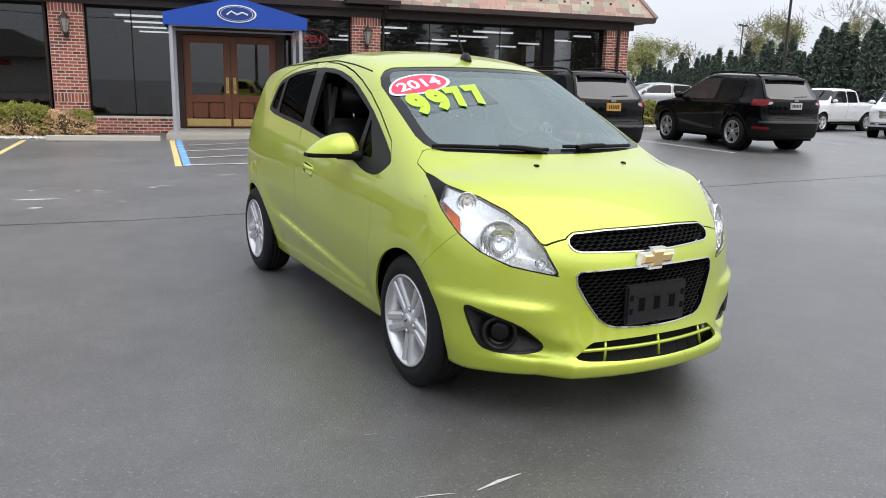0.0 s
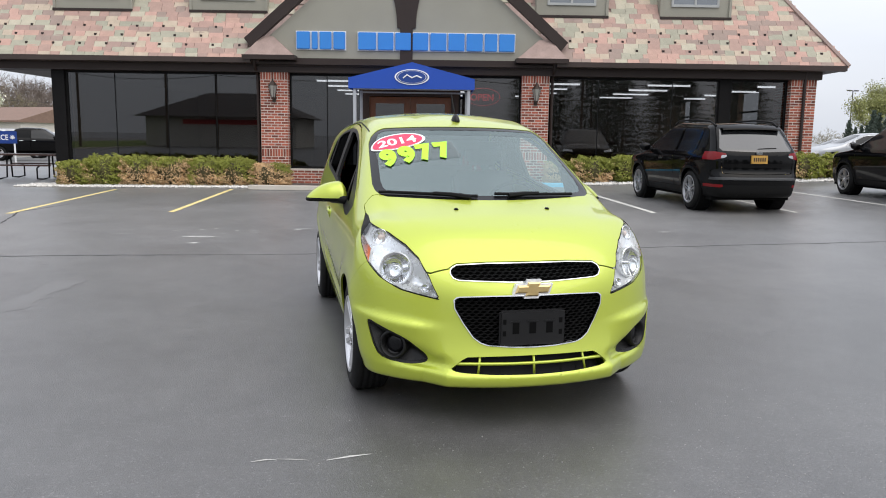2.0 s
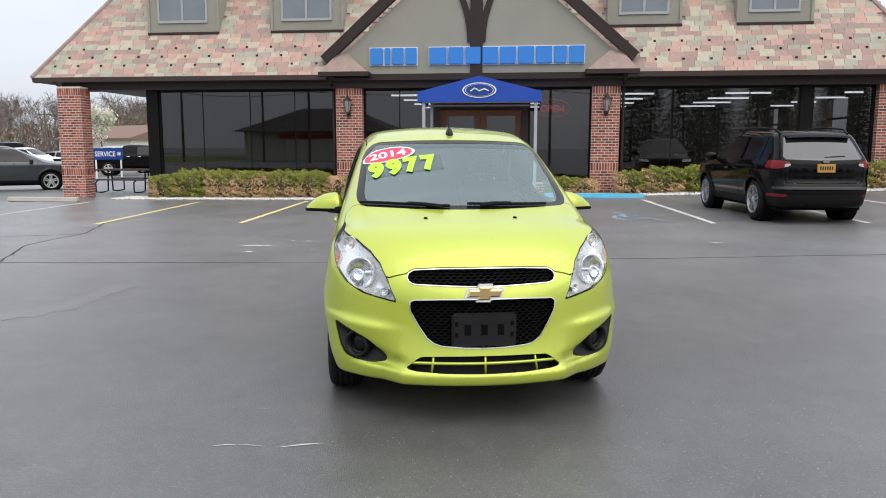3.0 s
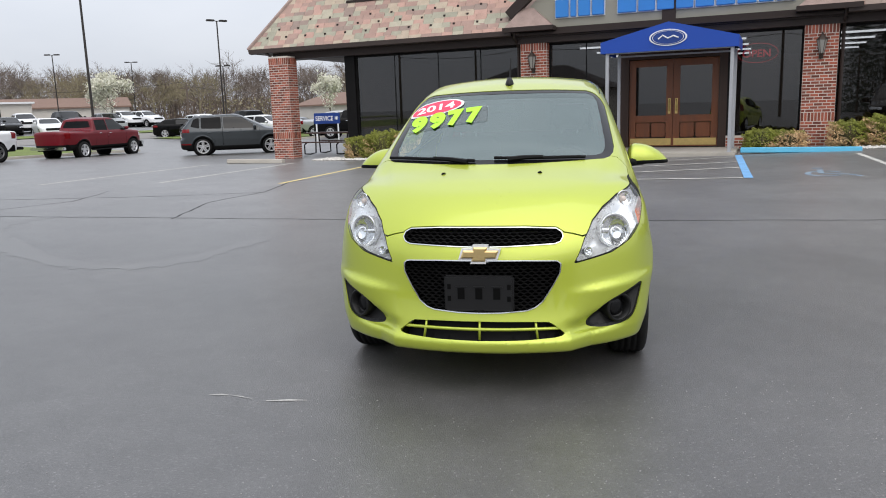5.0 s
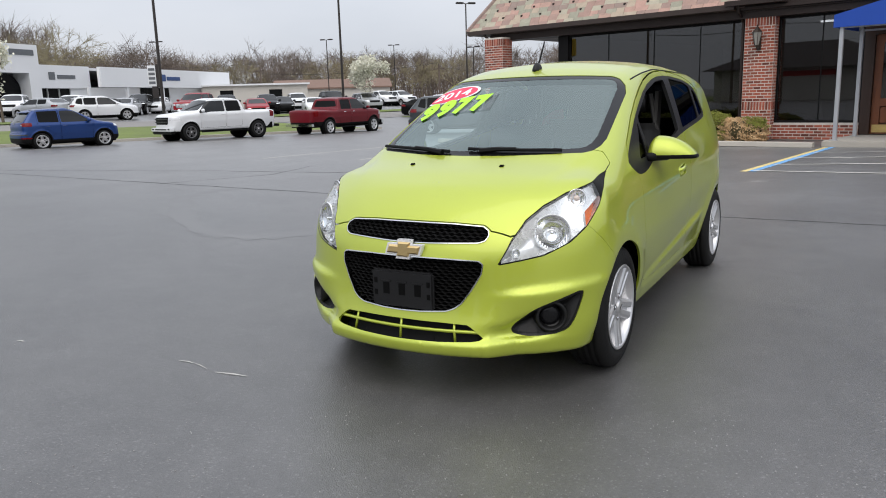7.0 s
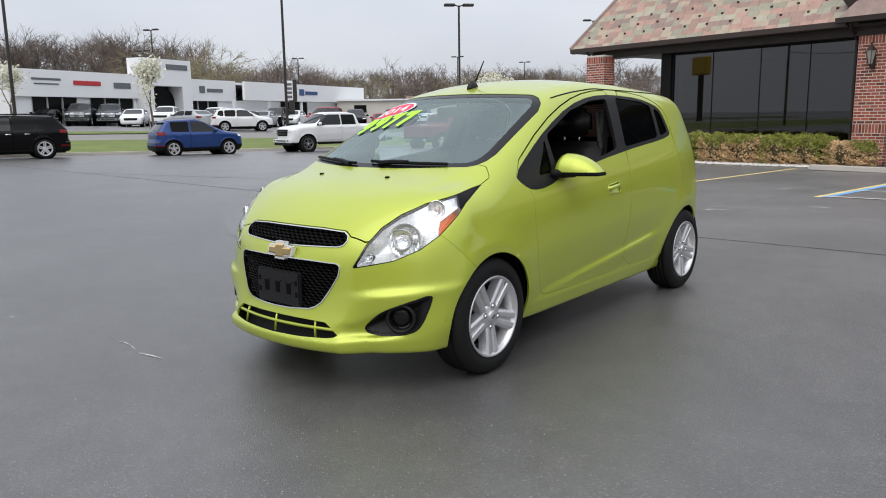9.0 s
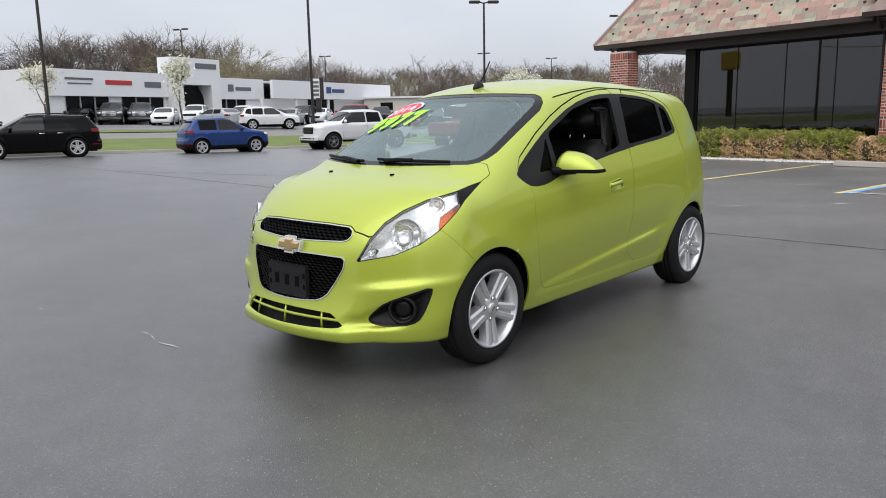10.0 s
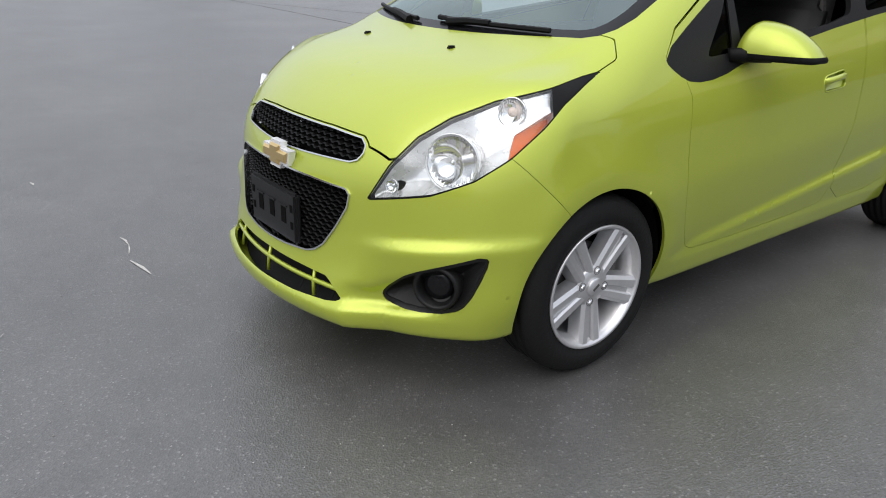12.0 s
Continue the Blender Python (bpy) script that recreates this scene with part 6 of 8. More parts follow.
# hips, ridge caps
for _s in (1, -1):
    _b = bmesh.new()
    tube(_b, [(_s * 12.52, EAVE_Y - 0.02, EAVE_Z + 0.03), (_s * (12.52 - _k), EAVE_Y + _k, ROOF_TOP + 0.03)], 0.07, 6)
    part("hip_cap", _b, SLATE_PLAIN, roof)
# dormers
for _x0, _x1 in DORMERS:
    yb, zb = 20.76, 4.73
    d = part("dormer", boxed(_x0 + 0.06, _x1 - 0.06, yb + 0.03, yb + 1.4, zb, zb + 2.0), STUCCO, dealership, "stucco dormer with a brown sill board")
    part("sill_board", boxed(_x0, _x1, yb - 0.05, yb + 0.2, zb - 0.045, zb + 0.02), BROWN_TRIM, d)
    for a, b in ((_x0, _x0 + 0.07), (_x1 - 0.07, _x1)):
        part("corner_board", boxed(a, b, yb - 0.01, yb + 1.2, zb + 0.02, zb + 2.0), STUCCO, d)
    wx0, wx1, wz0 = _x0 + 0.36, _x1 - 0.40, zb + 0.34
    w = part("window", boxed(wx0 - 0.05, wx1 + 0.05, yb - 0.01, yb + 0.05, wz0 - 0.05, wz0 + 0.02), WHITE_FRAME, d, "small white-framed dormer window")
    xm = (wx0 + wx1) / 2
    for a, b in ((wx0 - 0.05, wx0 + 0.01), (xm - 0.03, xm + 0.03), (wx1 - 0.01, wx1 + 0.05)):
        part("frame_bar", boxed(a, b, yb - 0.01, yb + 0.05, wz0 + 0.02, wz0 + 1.4), WHITE_FRAME, w)
    for a, b in ((wx0 + 0.01, xm - 0.03), (xm + 0.03, wx1 - 0.01)):
        part("pane", boxed(a, b, yb + 0.008, yb + 0.02, wz0 + 0.02, wz0 + 1.4), PALE_PANE, w)
# snow guards
_guard = bpy.data.meshes.new("snow_guard")
_b = boxed(-0.03, 0.03, -0.055, 0.02, -0.02, 0.045)
_b.to_mesh(_guard)
_b.free()
_guard.materials.append(BROWN_TRIM)
for _r, _z in enumerate((3.72, 3.98, 4.24)):
    for _i in range(34):
        _x = -11.9 + 0.72 * _i + 0.36 * (_r % 2)
        _y = EAVE_Y + (_z - EAVE_Z) / PITCH
        if -3.6 < _x < 4.7 and abs(_x - GX) < 4.3 - (_z - 3.6) * 1.1:
            continue
        if abs(_x) < 12.3 - (_z - EAVE_Z) / PITCH:
            _ob = new("snow_guard", _guard)
            _ob.matrix_basis = Matrix.Translation((_x, _y, _z))
            _ob.parent = roof
# lanterns on the pillars
for _x in (-3.07, 4.11):
    ln = thing("wall_lantern", pose(_x, 20.14, 2.52), "dark bronze wall lantern with frosted glass on a brick pillar", "lantern", "wall lanterns")
    part("bracket", boxed(-0.05, 0.05, -0.02, 0.0, -0.28, 0.05), BRONZE, ln)
    _b = bmesh.new()
    tube(_b, [(0, -0.01, -0.22), (0, -0.12, -0.26), (0, -0.17, -0.18)], 0.013, 6)
    part("arm", _b, BRONZE, ln)
    _b = bmesh.new()
    lathe(_b, [(0.05, -0.16), (0.115, 0.15)], 6, pose(0, -0.17, 0), "z")
    part("glass", _b, LANTERN_GLASS, ln)
    for i in range(6):
        a = math.pi * i / 3
        _b = bmesh.new()
        tube(_b, [(0.053 * math.cos(a), -0.17 + 0.053 * math.sin(a), -0.16), (0.118 * math.cos(a), -0.17 + 0.118 * math.sin(a), 0.15)], 0.008, 4)
        part("rib", _b, BRONZE, ln)
    _b = bmesh.new()
    lathe(_b, [(0.13, 0.15), (0.12, 0.17), (0.05, 0.25), (0.02, 0.29), (0.024, 0.31), (0.006, 0.34)], 6, pose(0, -0.17, 0), "z")
    part("cap", _b, BRONZE, ln)
    _b = bmesh.new()
    lathe(_b, [(0.006, -0.23), (0.03, -0.2), (0.052, -0.16)], 6, pose(0, -0.17, 0), "z")
    part("finial", _b, BRONZE, ln)
# entrance canopy
canopy = thing("entrance_canopy", pose(0, 0, 0), "bright blue canvas canopy on slim grey posts before the door", "canopy")
_b = prism(bmesh.new(), [(-0.80, 2.52), (-0.80, 2.78), (0.78, 3.17), (2.34, 2.78), (2.34, 2.52)], "y", 18.18, 18.20)
part("front_face", _b, FABRIC, canopy)
for _pts in ([(-0.80, 2.52), (-0.80, 2.78), (0.78, 3.17), (0.78, 3.15), (-0.78, 2.765), (-0.78, 2.52)], [(2.34, 2.52), (2.34, 2.78), (0.78, 3.17), (0.78, 3.15), (2.32, 2.765), (2.32, 2.52)]):
    part("slope", prism(bmesh.new(), _pts, "y", 18.20, 20.1), FABRIC, canopy)
for _x in (-0.65, 2.20):
    for _y in (18.28, 19.85):
        part("post", boxed(_x - 0.04, _x + 0.04, _y - 0.04, _y + 0.04, 0.0 if _y < 18 else 0.10, 2.56, 0.008), GALV, canopy)
        part("foot", boxed(_x - 0.08, _x + 0.08, _y - 0.08, _y + 0.08, 0.10, 0.135), GALV, canopy)
for _y in (18.28, 19.85):
    part("tie_bar", boxed(-0.61, 2.16, _y - 0.02, _y + 0.02, 2.50, 2.54), GALV, canopy)
oval = thing("oval_sign", pose(0.78, 18.16, 2.81), "blue oval sign with a white rim on the canopy", "sign")
for _n, _k, _m, _y in (("rim", 1.0, SIGN_WHITE, 0.0), ("face", 0.88, SIGN_BLUE_DARK, -0.006), ("inner_line", 0.80, SIGN_WHITE, -0.009), ("inner_face", 0.77, SIGN_BLUE_DARK, -0.012)):
    part(_n, prism(bmesh.new(), [(0.43 * (_k if _k == 1 else _k + 0.03) * math.cos(a), 0.19 * _k * math.sin(a)) for a in np.linspace(0, 2 * math.pi, 41)[:-1]], "y", _y, 0.018), _m, oval)
_b = bmesh.new()
tube(_b, [(-0.22, -0.014, -0.03), (-0.12, -0.014, 0.05), (0.0, -0.014, -0.02), (0.12, -0.014, 0.03), (0.24, -0.014, -0.02)], 0.018, 6)
part("flourish", _b, SIGN_WHITE, oval)
# the name over the door, as plain blue blocks
_x = -2.42
for _w in [0.36, 0.16, 0.32, 0.32, 0, 0.48, 0.42, 0.42, 0.42, 0.44, 0.44, 0.44, 0.34, 0.42]:
    if not _w:
        _x += 0.30
        continue
    _blk = tagged(part("sign_block", boxed(_x, _x + _w, 20.03, 20.11, 3.66, 4.12, 0.015), SIGN_BLUE), "raised blue block of the fascia sign on stucco", "sign", "fascia sign")
    part("pale_edge", boxed(_x - 0.02, _x + _w + 0.02, 20.085, 20.122, 3.64, 4.14), SIGN_WHITE, _blk)
    _x += _w + 0.052
# open sign
_v, _f = lettering("OPEN", 0.26, 0.006)
neon = thing("neon_sign", pose(2.32, 20.60, 2.38, 90, 0, 0), "red neon sign reading OPEN inside the window", "sign")
raw("letters", _v, _f, NEON, neon, smooth=False)
_b = bmesh.new()
tube(_b, [(0.36 + 0.48 * math.cos(a), 0.10 + 0.24 * math.sin(a), 0) for a in np.linspace(0, 2 * math.pi, 33)], 0.008, 5)
part("ring", _b, NEON, neon)
# showroom inside
for _n, _a, _m in (("floor", (-8.9, 11.8, 20.6, 32, 0.05, 0.10), CARPET), ("back_wall", (-8.9, 11.8, 32, 32.2, 0, 3.1), ROOM_WALL), ("side_wall", (-9.1, -8.9, 20.75, 32.2, 0, 3.1), ROOM_WALL),
                   ("ceiling", (-8.9, 11.8, 20.76, 32, 3.02, 3.10), ROOM_WALL)):
    part(_n, boxed(*_a), _m, dealership)
for _y0, _y1 in ((21.2, 23.9), (25.6, 27.0), (28.3, 30.7), (31.9, 32.2)):
    part("side_wall", boxed(11.8, 12.0, _y0, _y1, 0, 3.1), ROOM_WALL, dealership)
for _y0, _y1 in ((23.9, 25.6), (27.0, 28.3), (30.7, 31.9)):
    part("side_wall", boxed(11.8, 12.0, _y0, _y1, 0, 0.9), ROOM_WALL, dealership)
    _sw = part("side_window", boxed(11.86, 11.94, _y0, _y1, 2.96, 3.1), DARK_FRAME, dealership, "daylit side window of the showroom")
    part("transom", boxed(11.86, 11.94, _y0, _y1, 2.30, 2.36), DARK_FRAME, _sw)
for _i in range(5):
    for _j in range(4):
        _x, _y = -2.2 + 3.3 * _i, 22.0 + 2.3 * _j
        _tl = tagged(part("ceiling_tube", boxed(_x, _x + 1.25, _y, _y + 0.10, 2.94, 2.985), TUBE_LIGHT), "lit fluorescent tube under the showroom ceiling", "light", "ceiling tubes")
        part("tray", boxed(_x - 0.03, _x + 1.28, _y - 0.05, _y + 0.15, 2.985, 3.02), SIGN_WHITE, _tl)
for _x, _y in ((6.6, 25.5), (8.4, 26.5), (-2.0, 25.0)):
    _dk = thing("showroom_desk", pose(_x, _y, 0.1), "brown wooden desk inside the showroom", "desk", "showroom desks")
    part("top", boxed(-0.8, 0.8, -0.4, 0.4, 0.70, 0.75), WOOD, _dk)
    for _s in (-1, 1):
        part("pedestal", boxed(_s * 0.55 - 0.22, _s * 0.55 + 0.22, -0.36, 0.36, 0, 0.70), WOOD, _dk)
# wheel stops
for _x0, _x1, _y, _m, _l in ((-3.25, -0.95, 17.85, CONCRETE, "pale concrete wheel stop"), (2.45, 4.95, 18.35, BLUE_STOP, "blue painted concrete wheel stop"), (-11.9, -9.9, 17.7, CONCRETE, "pale concrete wheel stop")):
    _b = prism(bmesh.new(), [(_y - 0.10, 0), (_y + 0.10, 0), (_y + 0.07, 0.12), (_y - 0.07, 0.12)], "x", _x0, _x1)
    bmesh.ops.bevel(_b, geom=_b.edges[:], offset=0.015, segments=1, affect="EDGES")
    _b.transform(Matrix.Translation((0, 0, gz((_x0 + _x1) / 2, _y))))
    tagged(part("wheel_stop", _b, _m), _l, "wheel stop", "wheel stops")

# ---- parked vehicles ----
PAINTS = dict(black=paint("black_paint", (0.0025, 0.0025, 0.0028), 0.0, 0.06), grey=paint("slate_grey_paint", (0.040, 0.048, 0.054), 0.3), blue=paint("deep_blue_paint", (0.008, 0.042, 0.18), 0.3),
              white=paint("white_paint", (0.72, 0.73, 0.74), 0.0, 0.35), red=paint("dark_red_paint", (0.135, 0.003, 0.009), 0.0), bright_red=paint("bright_red_paint", (0.27, 0.006, 0.012), 0.05), silver=paint("silver_paint", (0.42, 0.43, 0.44), 0.5))
for _p in PAINTS.values():
    _p.node_tree.nodes["Principled BSDF"].inputs["Coat Weight"].default_value = 0.4
PAINTS["black"].node_tree.nodes["Principled BSDF"].inputs["Coat Weight"].default_value = 0.0
for _p in ("red", "bright_red"):
    PAINTS[_p].node_tree.nodes["Principled BSDF"].inputs["Coat Weight"].default_value = 0.12
    PAINTS[_p].node_tree.nodes["Principled BSDF"].inputs["Specular IOR Level"].default_value = 0.3
PAINTS["black"].node_tree.nodes["Principled BSDF"].inputs["Specular IOR Level"].default_value = 0.17
CAR_GLASS = mat("car_privacy_glass", (0.007, 0.0075, 0.008), 0.2, var=0.1, spec=0.10)
REAR_GLASS = mat("rear_screen_glass", (0.014, 0.015, 0.016), 0.04, var=0.1, spec=1.0)
CAR_GLASS_CLEAR = mat("car_front_glass", (0.014, 0.015, 0.016), 0.06, var=0.35, scale=1.6, spec=0.35)
BLACK_ALLOY = mat("black_machined_alloy", (0.17, 0.17, 0.175), 0.35, 0.7, 0.1, 8)
DARK_ALLOY = mat("dark_machined_alloy", (0.33, 0.33, 0.335), 0.35, 0.7, 0.1, 8)
BUMPER_GREY = mat("grey_bar_and_ledge_light", (0.045, 0.046, 0.048), 0.35, var=0.1, spec=0.4)
PLATE_Y = mat("yellow_plate", (0.46, 0.26, 0.05), 0.4)
PLATE_W = mat("white_plate", (0.42, 0.42, 0.43), 0.4)


def vehicle(name, label, at, paint_, L=4.52, W=1.84, H=1.68, wb=2.69, fo=0.90, r=0.345, kind="suv", h=0.045, rails=False, cladding=True, spokes=(5, True), plate=None, group="", chrome=False, clear_front=True, rim_mat=None, k=1.0):
    """A parked car, SUV or pickup; origin on the ground under the front axle, x forward."""
    car = thing(name, at, label, {"pickup": "pickup truck", "sedan": "car"}.get(kind, "suv"), group)
    car.matrix_basis = at @ Matrix.Translation(((fo - L / 2) * (1 - k), 0, 0)) @ Matrix.Diagonal((k, k, k, 1))
    w, xr = W / 2, fo - L
    if kind == "pickup":
        xc = -wb * 0.775
        top = [(xr - 0.1, 0.675 * H), (xc - 0.12, 0.685 * H), (xc - 0.02, 0.72 * H), (xc + 0.10, 0.955 * H), (xc + 0.5, 0.995 * H), (-1.35, 0.99 * H), (-1.1, 0.955 * H), (-0.35, 0.70 * H), (0.1, 0.675 * H), (fo * 0.7, 0.645 * H), (fo, 0.60 * H)]
        tail = [(0.2, xr + 0.1), (0.5, xr), (0.7 * H, xr), (0.8 * H, xr + 0.02)]
        nose = [(0.25, fo - 0.1), (0.4, fo), (0.55 * H, fo), (0.62 * H, fo - 0.05), (0.7 * H, fo - 0.25)]
        belt, side_top, bottom = 0.645 * H, (0.84, 0.78), 0.45
    elif kind == "sedan":
        top = [(xr - 0.1, 0.70 * H), (xr + 0.45, 0.745 * H), (xr + 1.05, 0.955 * H), (-wb * 0.62, H), (-1.2, 0.98 * H), (-1.0, 0.95 * H), (-0.1, 0.68 * H), (0.3, 0.63 * H), (fo * 0.85, 0.55 * H), (fo, 0.48 * H)]
        tail = [(0.2, xr + 0.1), (0.4, xr), (0.7 * H, xr + 0.05), (0.9 * H, xr + 0.4)]
        nose = [(0.15, fo - 0.1), (0.3, fo), (0.45 * H, fo - 0.03), (0.55 * H, fo - 0.15), (0.65 * H, fo - 0.4)]
        belt, side_top, bottom = 0.66 * H, (0.82, 0.74), 0.2
    else:
        top = [(xr - 0.1, 0.86 * H), (xr + 0.25, 0.925 * H), (xr + 0.8, 0.972 * H), (-wb * 0.55, H), (-1.32, 0.985 * H), (-1.10, 0.945 * H), (-0.14, 0.670 * H), (0.1, 0.645 * H), (fo * 0.6, 0.61 * H), (fo * 0.9, 0.57 * H), (fo, 0.52 * H)]
        tail = [(0.2, xr + 0.15), (0.30, xr + 0.02), (0.36 * H, xr), (0.395 * H, xr + 0.015), (0.42 * H, xr + 0.075), (0.56 * H, xr + 0.07), (0.655 * H, xr + 0.10), (0.90 * H, xr + 0.46)]
        nose = [(0.2, fo - 0.12), (0.38, fo), (0.48 * H, fo - 0.02), (0.55 * H, fo - 0.09), (0.64 * H, fo - 0.3)]
        belt, side_top, bottom = 0.615 * H, (0.79, 0.69), 0.24

    def arches(x, z):
        e = 0
        for cx in (0.0, -wb):
            rr = np.hypot(x - cx, z - r)
            e = e + 0.022 * np.exp(-((rr - r * 1.22) / 0.05) ** 2)
        return e + 0.012 * soft_step(z - belt + 0.10, 0.012) * soft_step(belt - 0.02 - z, 0.02)
    spec = dict(top=top, nose=nose, tail=tail, belt=(belt, -0.012), bottom=bottom, nose_plan=(0.16, 0.30), tail_plan=(0.10, 0.22), taper_from=(0.15, -wb + 0.2), taper=(0.08, 0.06), crown=0.07, sweep=0.09, shoulder=0.09, nose_round=0.10, extra=arches,
                side=[(-0.6, 0.93 * w), (-0.4, 0.98 * w), (-0.15, w), (-0.03, 0.975 * w), (0.02, 0.945 * w), (0.25, side_top[0] * w + 0.05 * w), (0.45, side_top[0] * w - 0.02 * w), (0.6, side_top[1] * w)])
    field, v, t = skin(spec, h)
    m = (v, t)
    side_q = lambda p: np.where((np.abs(p[:, 1]) > 0.5 * w)[:, None], p[:, [0, 2]], 9)
    for cx in (0.0, -wb):
        d = np.linalg.norm(m[0][:, [0, 2]] - (cx, r), axis=1) - r * 1.16
        _, m = split(*m, np.where(np.abs(m[0][:, 1]) > 0.5 * w, d, 0.5))
    # glass
    zb, zt = belt + 0.035, 0.925 * H
    if kind == "pickup":
        front = [(-0.50, zb + 0.02), (-0.98, zt - 0.05), (-1.14, zt), (-1.86, zt), (-1.86, zb), (-1.0, zb), (-0.85, zb - 0.03), (-0.50, zb - 0.03)]
        rear = [(-1.93, zt), (xc + 0.17, zt - 0.01), (xc + 0.10, zb + 0.01), (-1.93, zb)]
        panes = [front, rear]
        back = (xc + 0.25, xc - 0.2, 0.74 * H, 0.90 * H)
    else:
        x_b = -1.86 if wb > 2.6 else -1.70
        last = xr + (1.15 if kind == "sedan" else 0.52)
        x_c = x_b - 0.88
        front = [(-0.48, zb + 0.005), (-1.10, zt - 0.035), (-1.35, zt), (x_b, zt), (x_b, zb + 0.01)]
        rear = [(x_b - 0.09, zt), (x_c, zt - 0.01), (x_c, zb + 0.03), (x_b - 0.09, zb + 0.012)]
        panes = [front, rear]
        if last < x_c - 0.3:
            panes.append([(x_c - 0.07, zt - 0.012), (last + 0.12, zt - 0.05), (last - 0.02, zb + 0.12), (x_c - 0.07, zb + 0.035)])
        back = (xr + (1.2 if kind == "sedan" else 0.62), xr - 0.2, zb + 0.04 if kind != "sedan" else 0.76 * H, 0.915 * H)
    for i, pts in enumerate(panes):
        g, m = split(*m, outline(side_q(m[0]), clipped(pts, 0.035)))
        for sm in sides(*g):
            raw("side_window", push(field, sm[0], -0.006), sm[1], CAR_GLASS_CLEAR if i == 0 and clear_front else CAR_GLASS, car)
    sh = [(0, 0.945 * H), (0.60 * w, 0.935 * H), (0.69 * w, 0.90 * H), (0.80 * w, 0.715 * H), (0.72 * w, 0.705 * H), (0, 0.70 * H)]
    q = np.where(((m[0][:, 0] < 0.05) & (m[0][:, 0] > -1.32))[:, None], m[0][:, [1, 2]], 9)
    g, m = split(*m, outline(q, clipped(both(sh), 0.04)))
    raw("windscreen", push(field, g[0], -0.006), g[1], CAR_GLASS_CLEAR, car)
    x0, x1, z0, z1 = back
    q = np.where(((m[0][:, 0] < x0) & (m[0][:, 0] > x1))[:, None], m[0][:, [1, 2]], 9)
    g, m = split(*m, outline(q, both([(0, z1), (0.62 * w, z1 - 0.01), (0.74 * w, z0 + 0.05), (0.70 * w, z0), (0, z0 - 0.02)])))
    if len(g[1]):
        raw("rear_window", push(field, g[0], -0.006), g[1], CAR_GLASS if kind == "pickup" else REAR_GLASS, car)
    # lamps
    front_q = np.where((m[0][:, 0] > fo - (0.55 if kind == "pickup" else 0.40))[:, None], np.stack([np.abs(m[0][:, 1]), m[0][:, 2]], 1), 9)
    fz = 0.52 * H if kind != "sedan" else 0.44 * H
    tall = 0.16 if kind == "pickup" else 0.085
    g, m = split(*m, outline(front_q, [(0.60 * w, fz - tall / 2), (0.60 * w, fz + tall / 2 - 0.02), (0.98 * w, fz + tall / 2 + 0.02), (1.1 * w, fz + tall / 2), (1.1 * w, fz - tall / 2 + 0.02)]))
    for sm in sides(*g):
        raw("headlamp", push(field, sm[0], 0.002), sm[1], LAMP_WHITE, car, "clear headlamp")
    front_q = np.where((m[0][:, 0] > fo - 0.35)[:, None], np.stack([np.abs(m[0][:, 1]), m[0][:, 2]], 1), 9)
    g, m = split(*m, outline(front_q, [(-0.2, fz - 0.14 - 0.10 * (kind == "pickup")), (-0.2, fz + tall / 2 + 0.01), (0.585 * w, fz + tall / 2 + 0.01), (0.54 * w, fz - 0.14 - 0.10 * (kind == "pickup"))]))
    raw("grille", push(field, g[0], -0.015), g[1], CHROME if chrome else BLACK_PLASTIC, car, "chrome grille" if chrome else "black grille")
    back_q = np.where((m[0][:, 0] < xr + 0.5)[:, None], np.stack([np.abs(m[0][:, 1]), m[0][:, 2]], 1), 9)
    tz = 0.60 * H
    tl = [(0.80 * w, 0.50 * H), (0.80 * w, 0.68 * H), (1.1 * w, 0.68 * H), (1.1 * w, 0.50 * H)] if kind == "pickup" else [(0.62 * w, tz - 0.01), (0.64 * w, tz + 0.055), (0.82 * w, tz + 0.085), (1.1 * w, tz + 0.075), (1.1 * w, tz - 0.060), (0.84 * w, tz - 0.060)]
    g, m = split(*m, outline(back_q, tl))
    for sm in sides(*g):
        inner, outer = split(*sm, np.maximum(np.abs(sm[0][:, 1]) - 0.735 * w, sm[0][:, 2] - tz - 0.025) if kind == "suv" else np.ones(len(sm[0])))
        tail_ob = raw("tail_lamp", push(field, outer[0], 0.004), outer[1], RED_LENS, car, "red tail lamp")
        if len(inner[1]):
            raw("reversing_lamp", push(field, inner[0], 0.004), inner[1], LAMP_DARK, tail_ob, "clear reversing lamp")
    if kind == "suv":
        back_q = np.where((m[0][:, 0] < xr + 0.5)[:, None], np.stack([np.abs(m[0][:, 1]), m[0][:, 2]], 1), 9)
        g, m = split(*m, outline(back_q, [(0.70 * w, 0.265 * H), (0.70 * w, 0.295 * H), (0.93 * w, 0.30 * H), (0.93 * w, 0.265 * H)]))
        # grey strip: light caught by the bumper ledge, put into the colour
        q = np.where((m[0][:, 0] < xr + 0.30)[:, None], np.stack([np.abs(m[0][:, 1]), m[0][:, 2]], 1), 9)
        trim, m = split(*m, outline(q, [(-0.2, 0.345 * H), (-0.2, 0.375 * H), (0.97 * w, 0.375 * H), (0.97 * w, 0.345 * H)]))
        if len(trim[1]):
            raw("ledge_light_band", push(field, trim[0], 0.004), trim[1], BUMPER_GREY, car, "dark grey band for light on the bumper ledge")
        for sm in sides(*g):
            raw("reflector", push(field, sm[0], 0.003), sm[1], RED_LENS, car, "red bumper reflector")
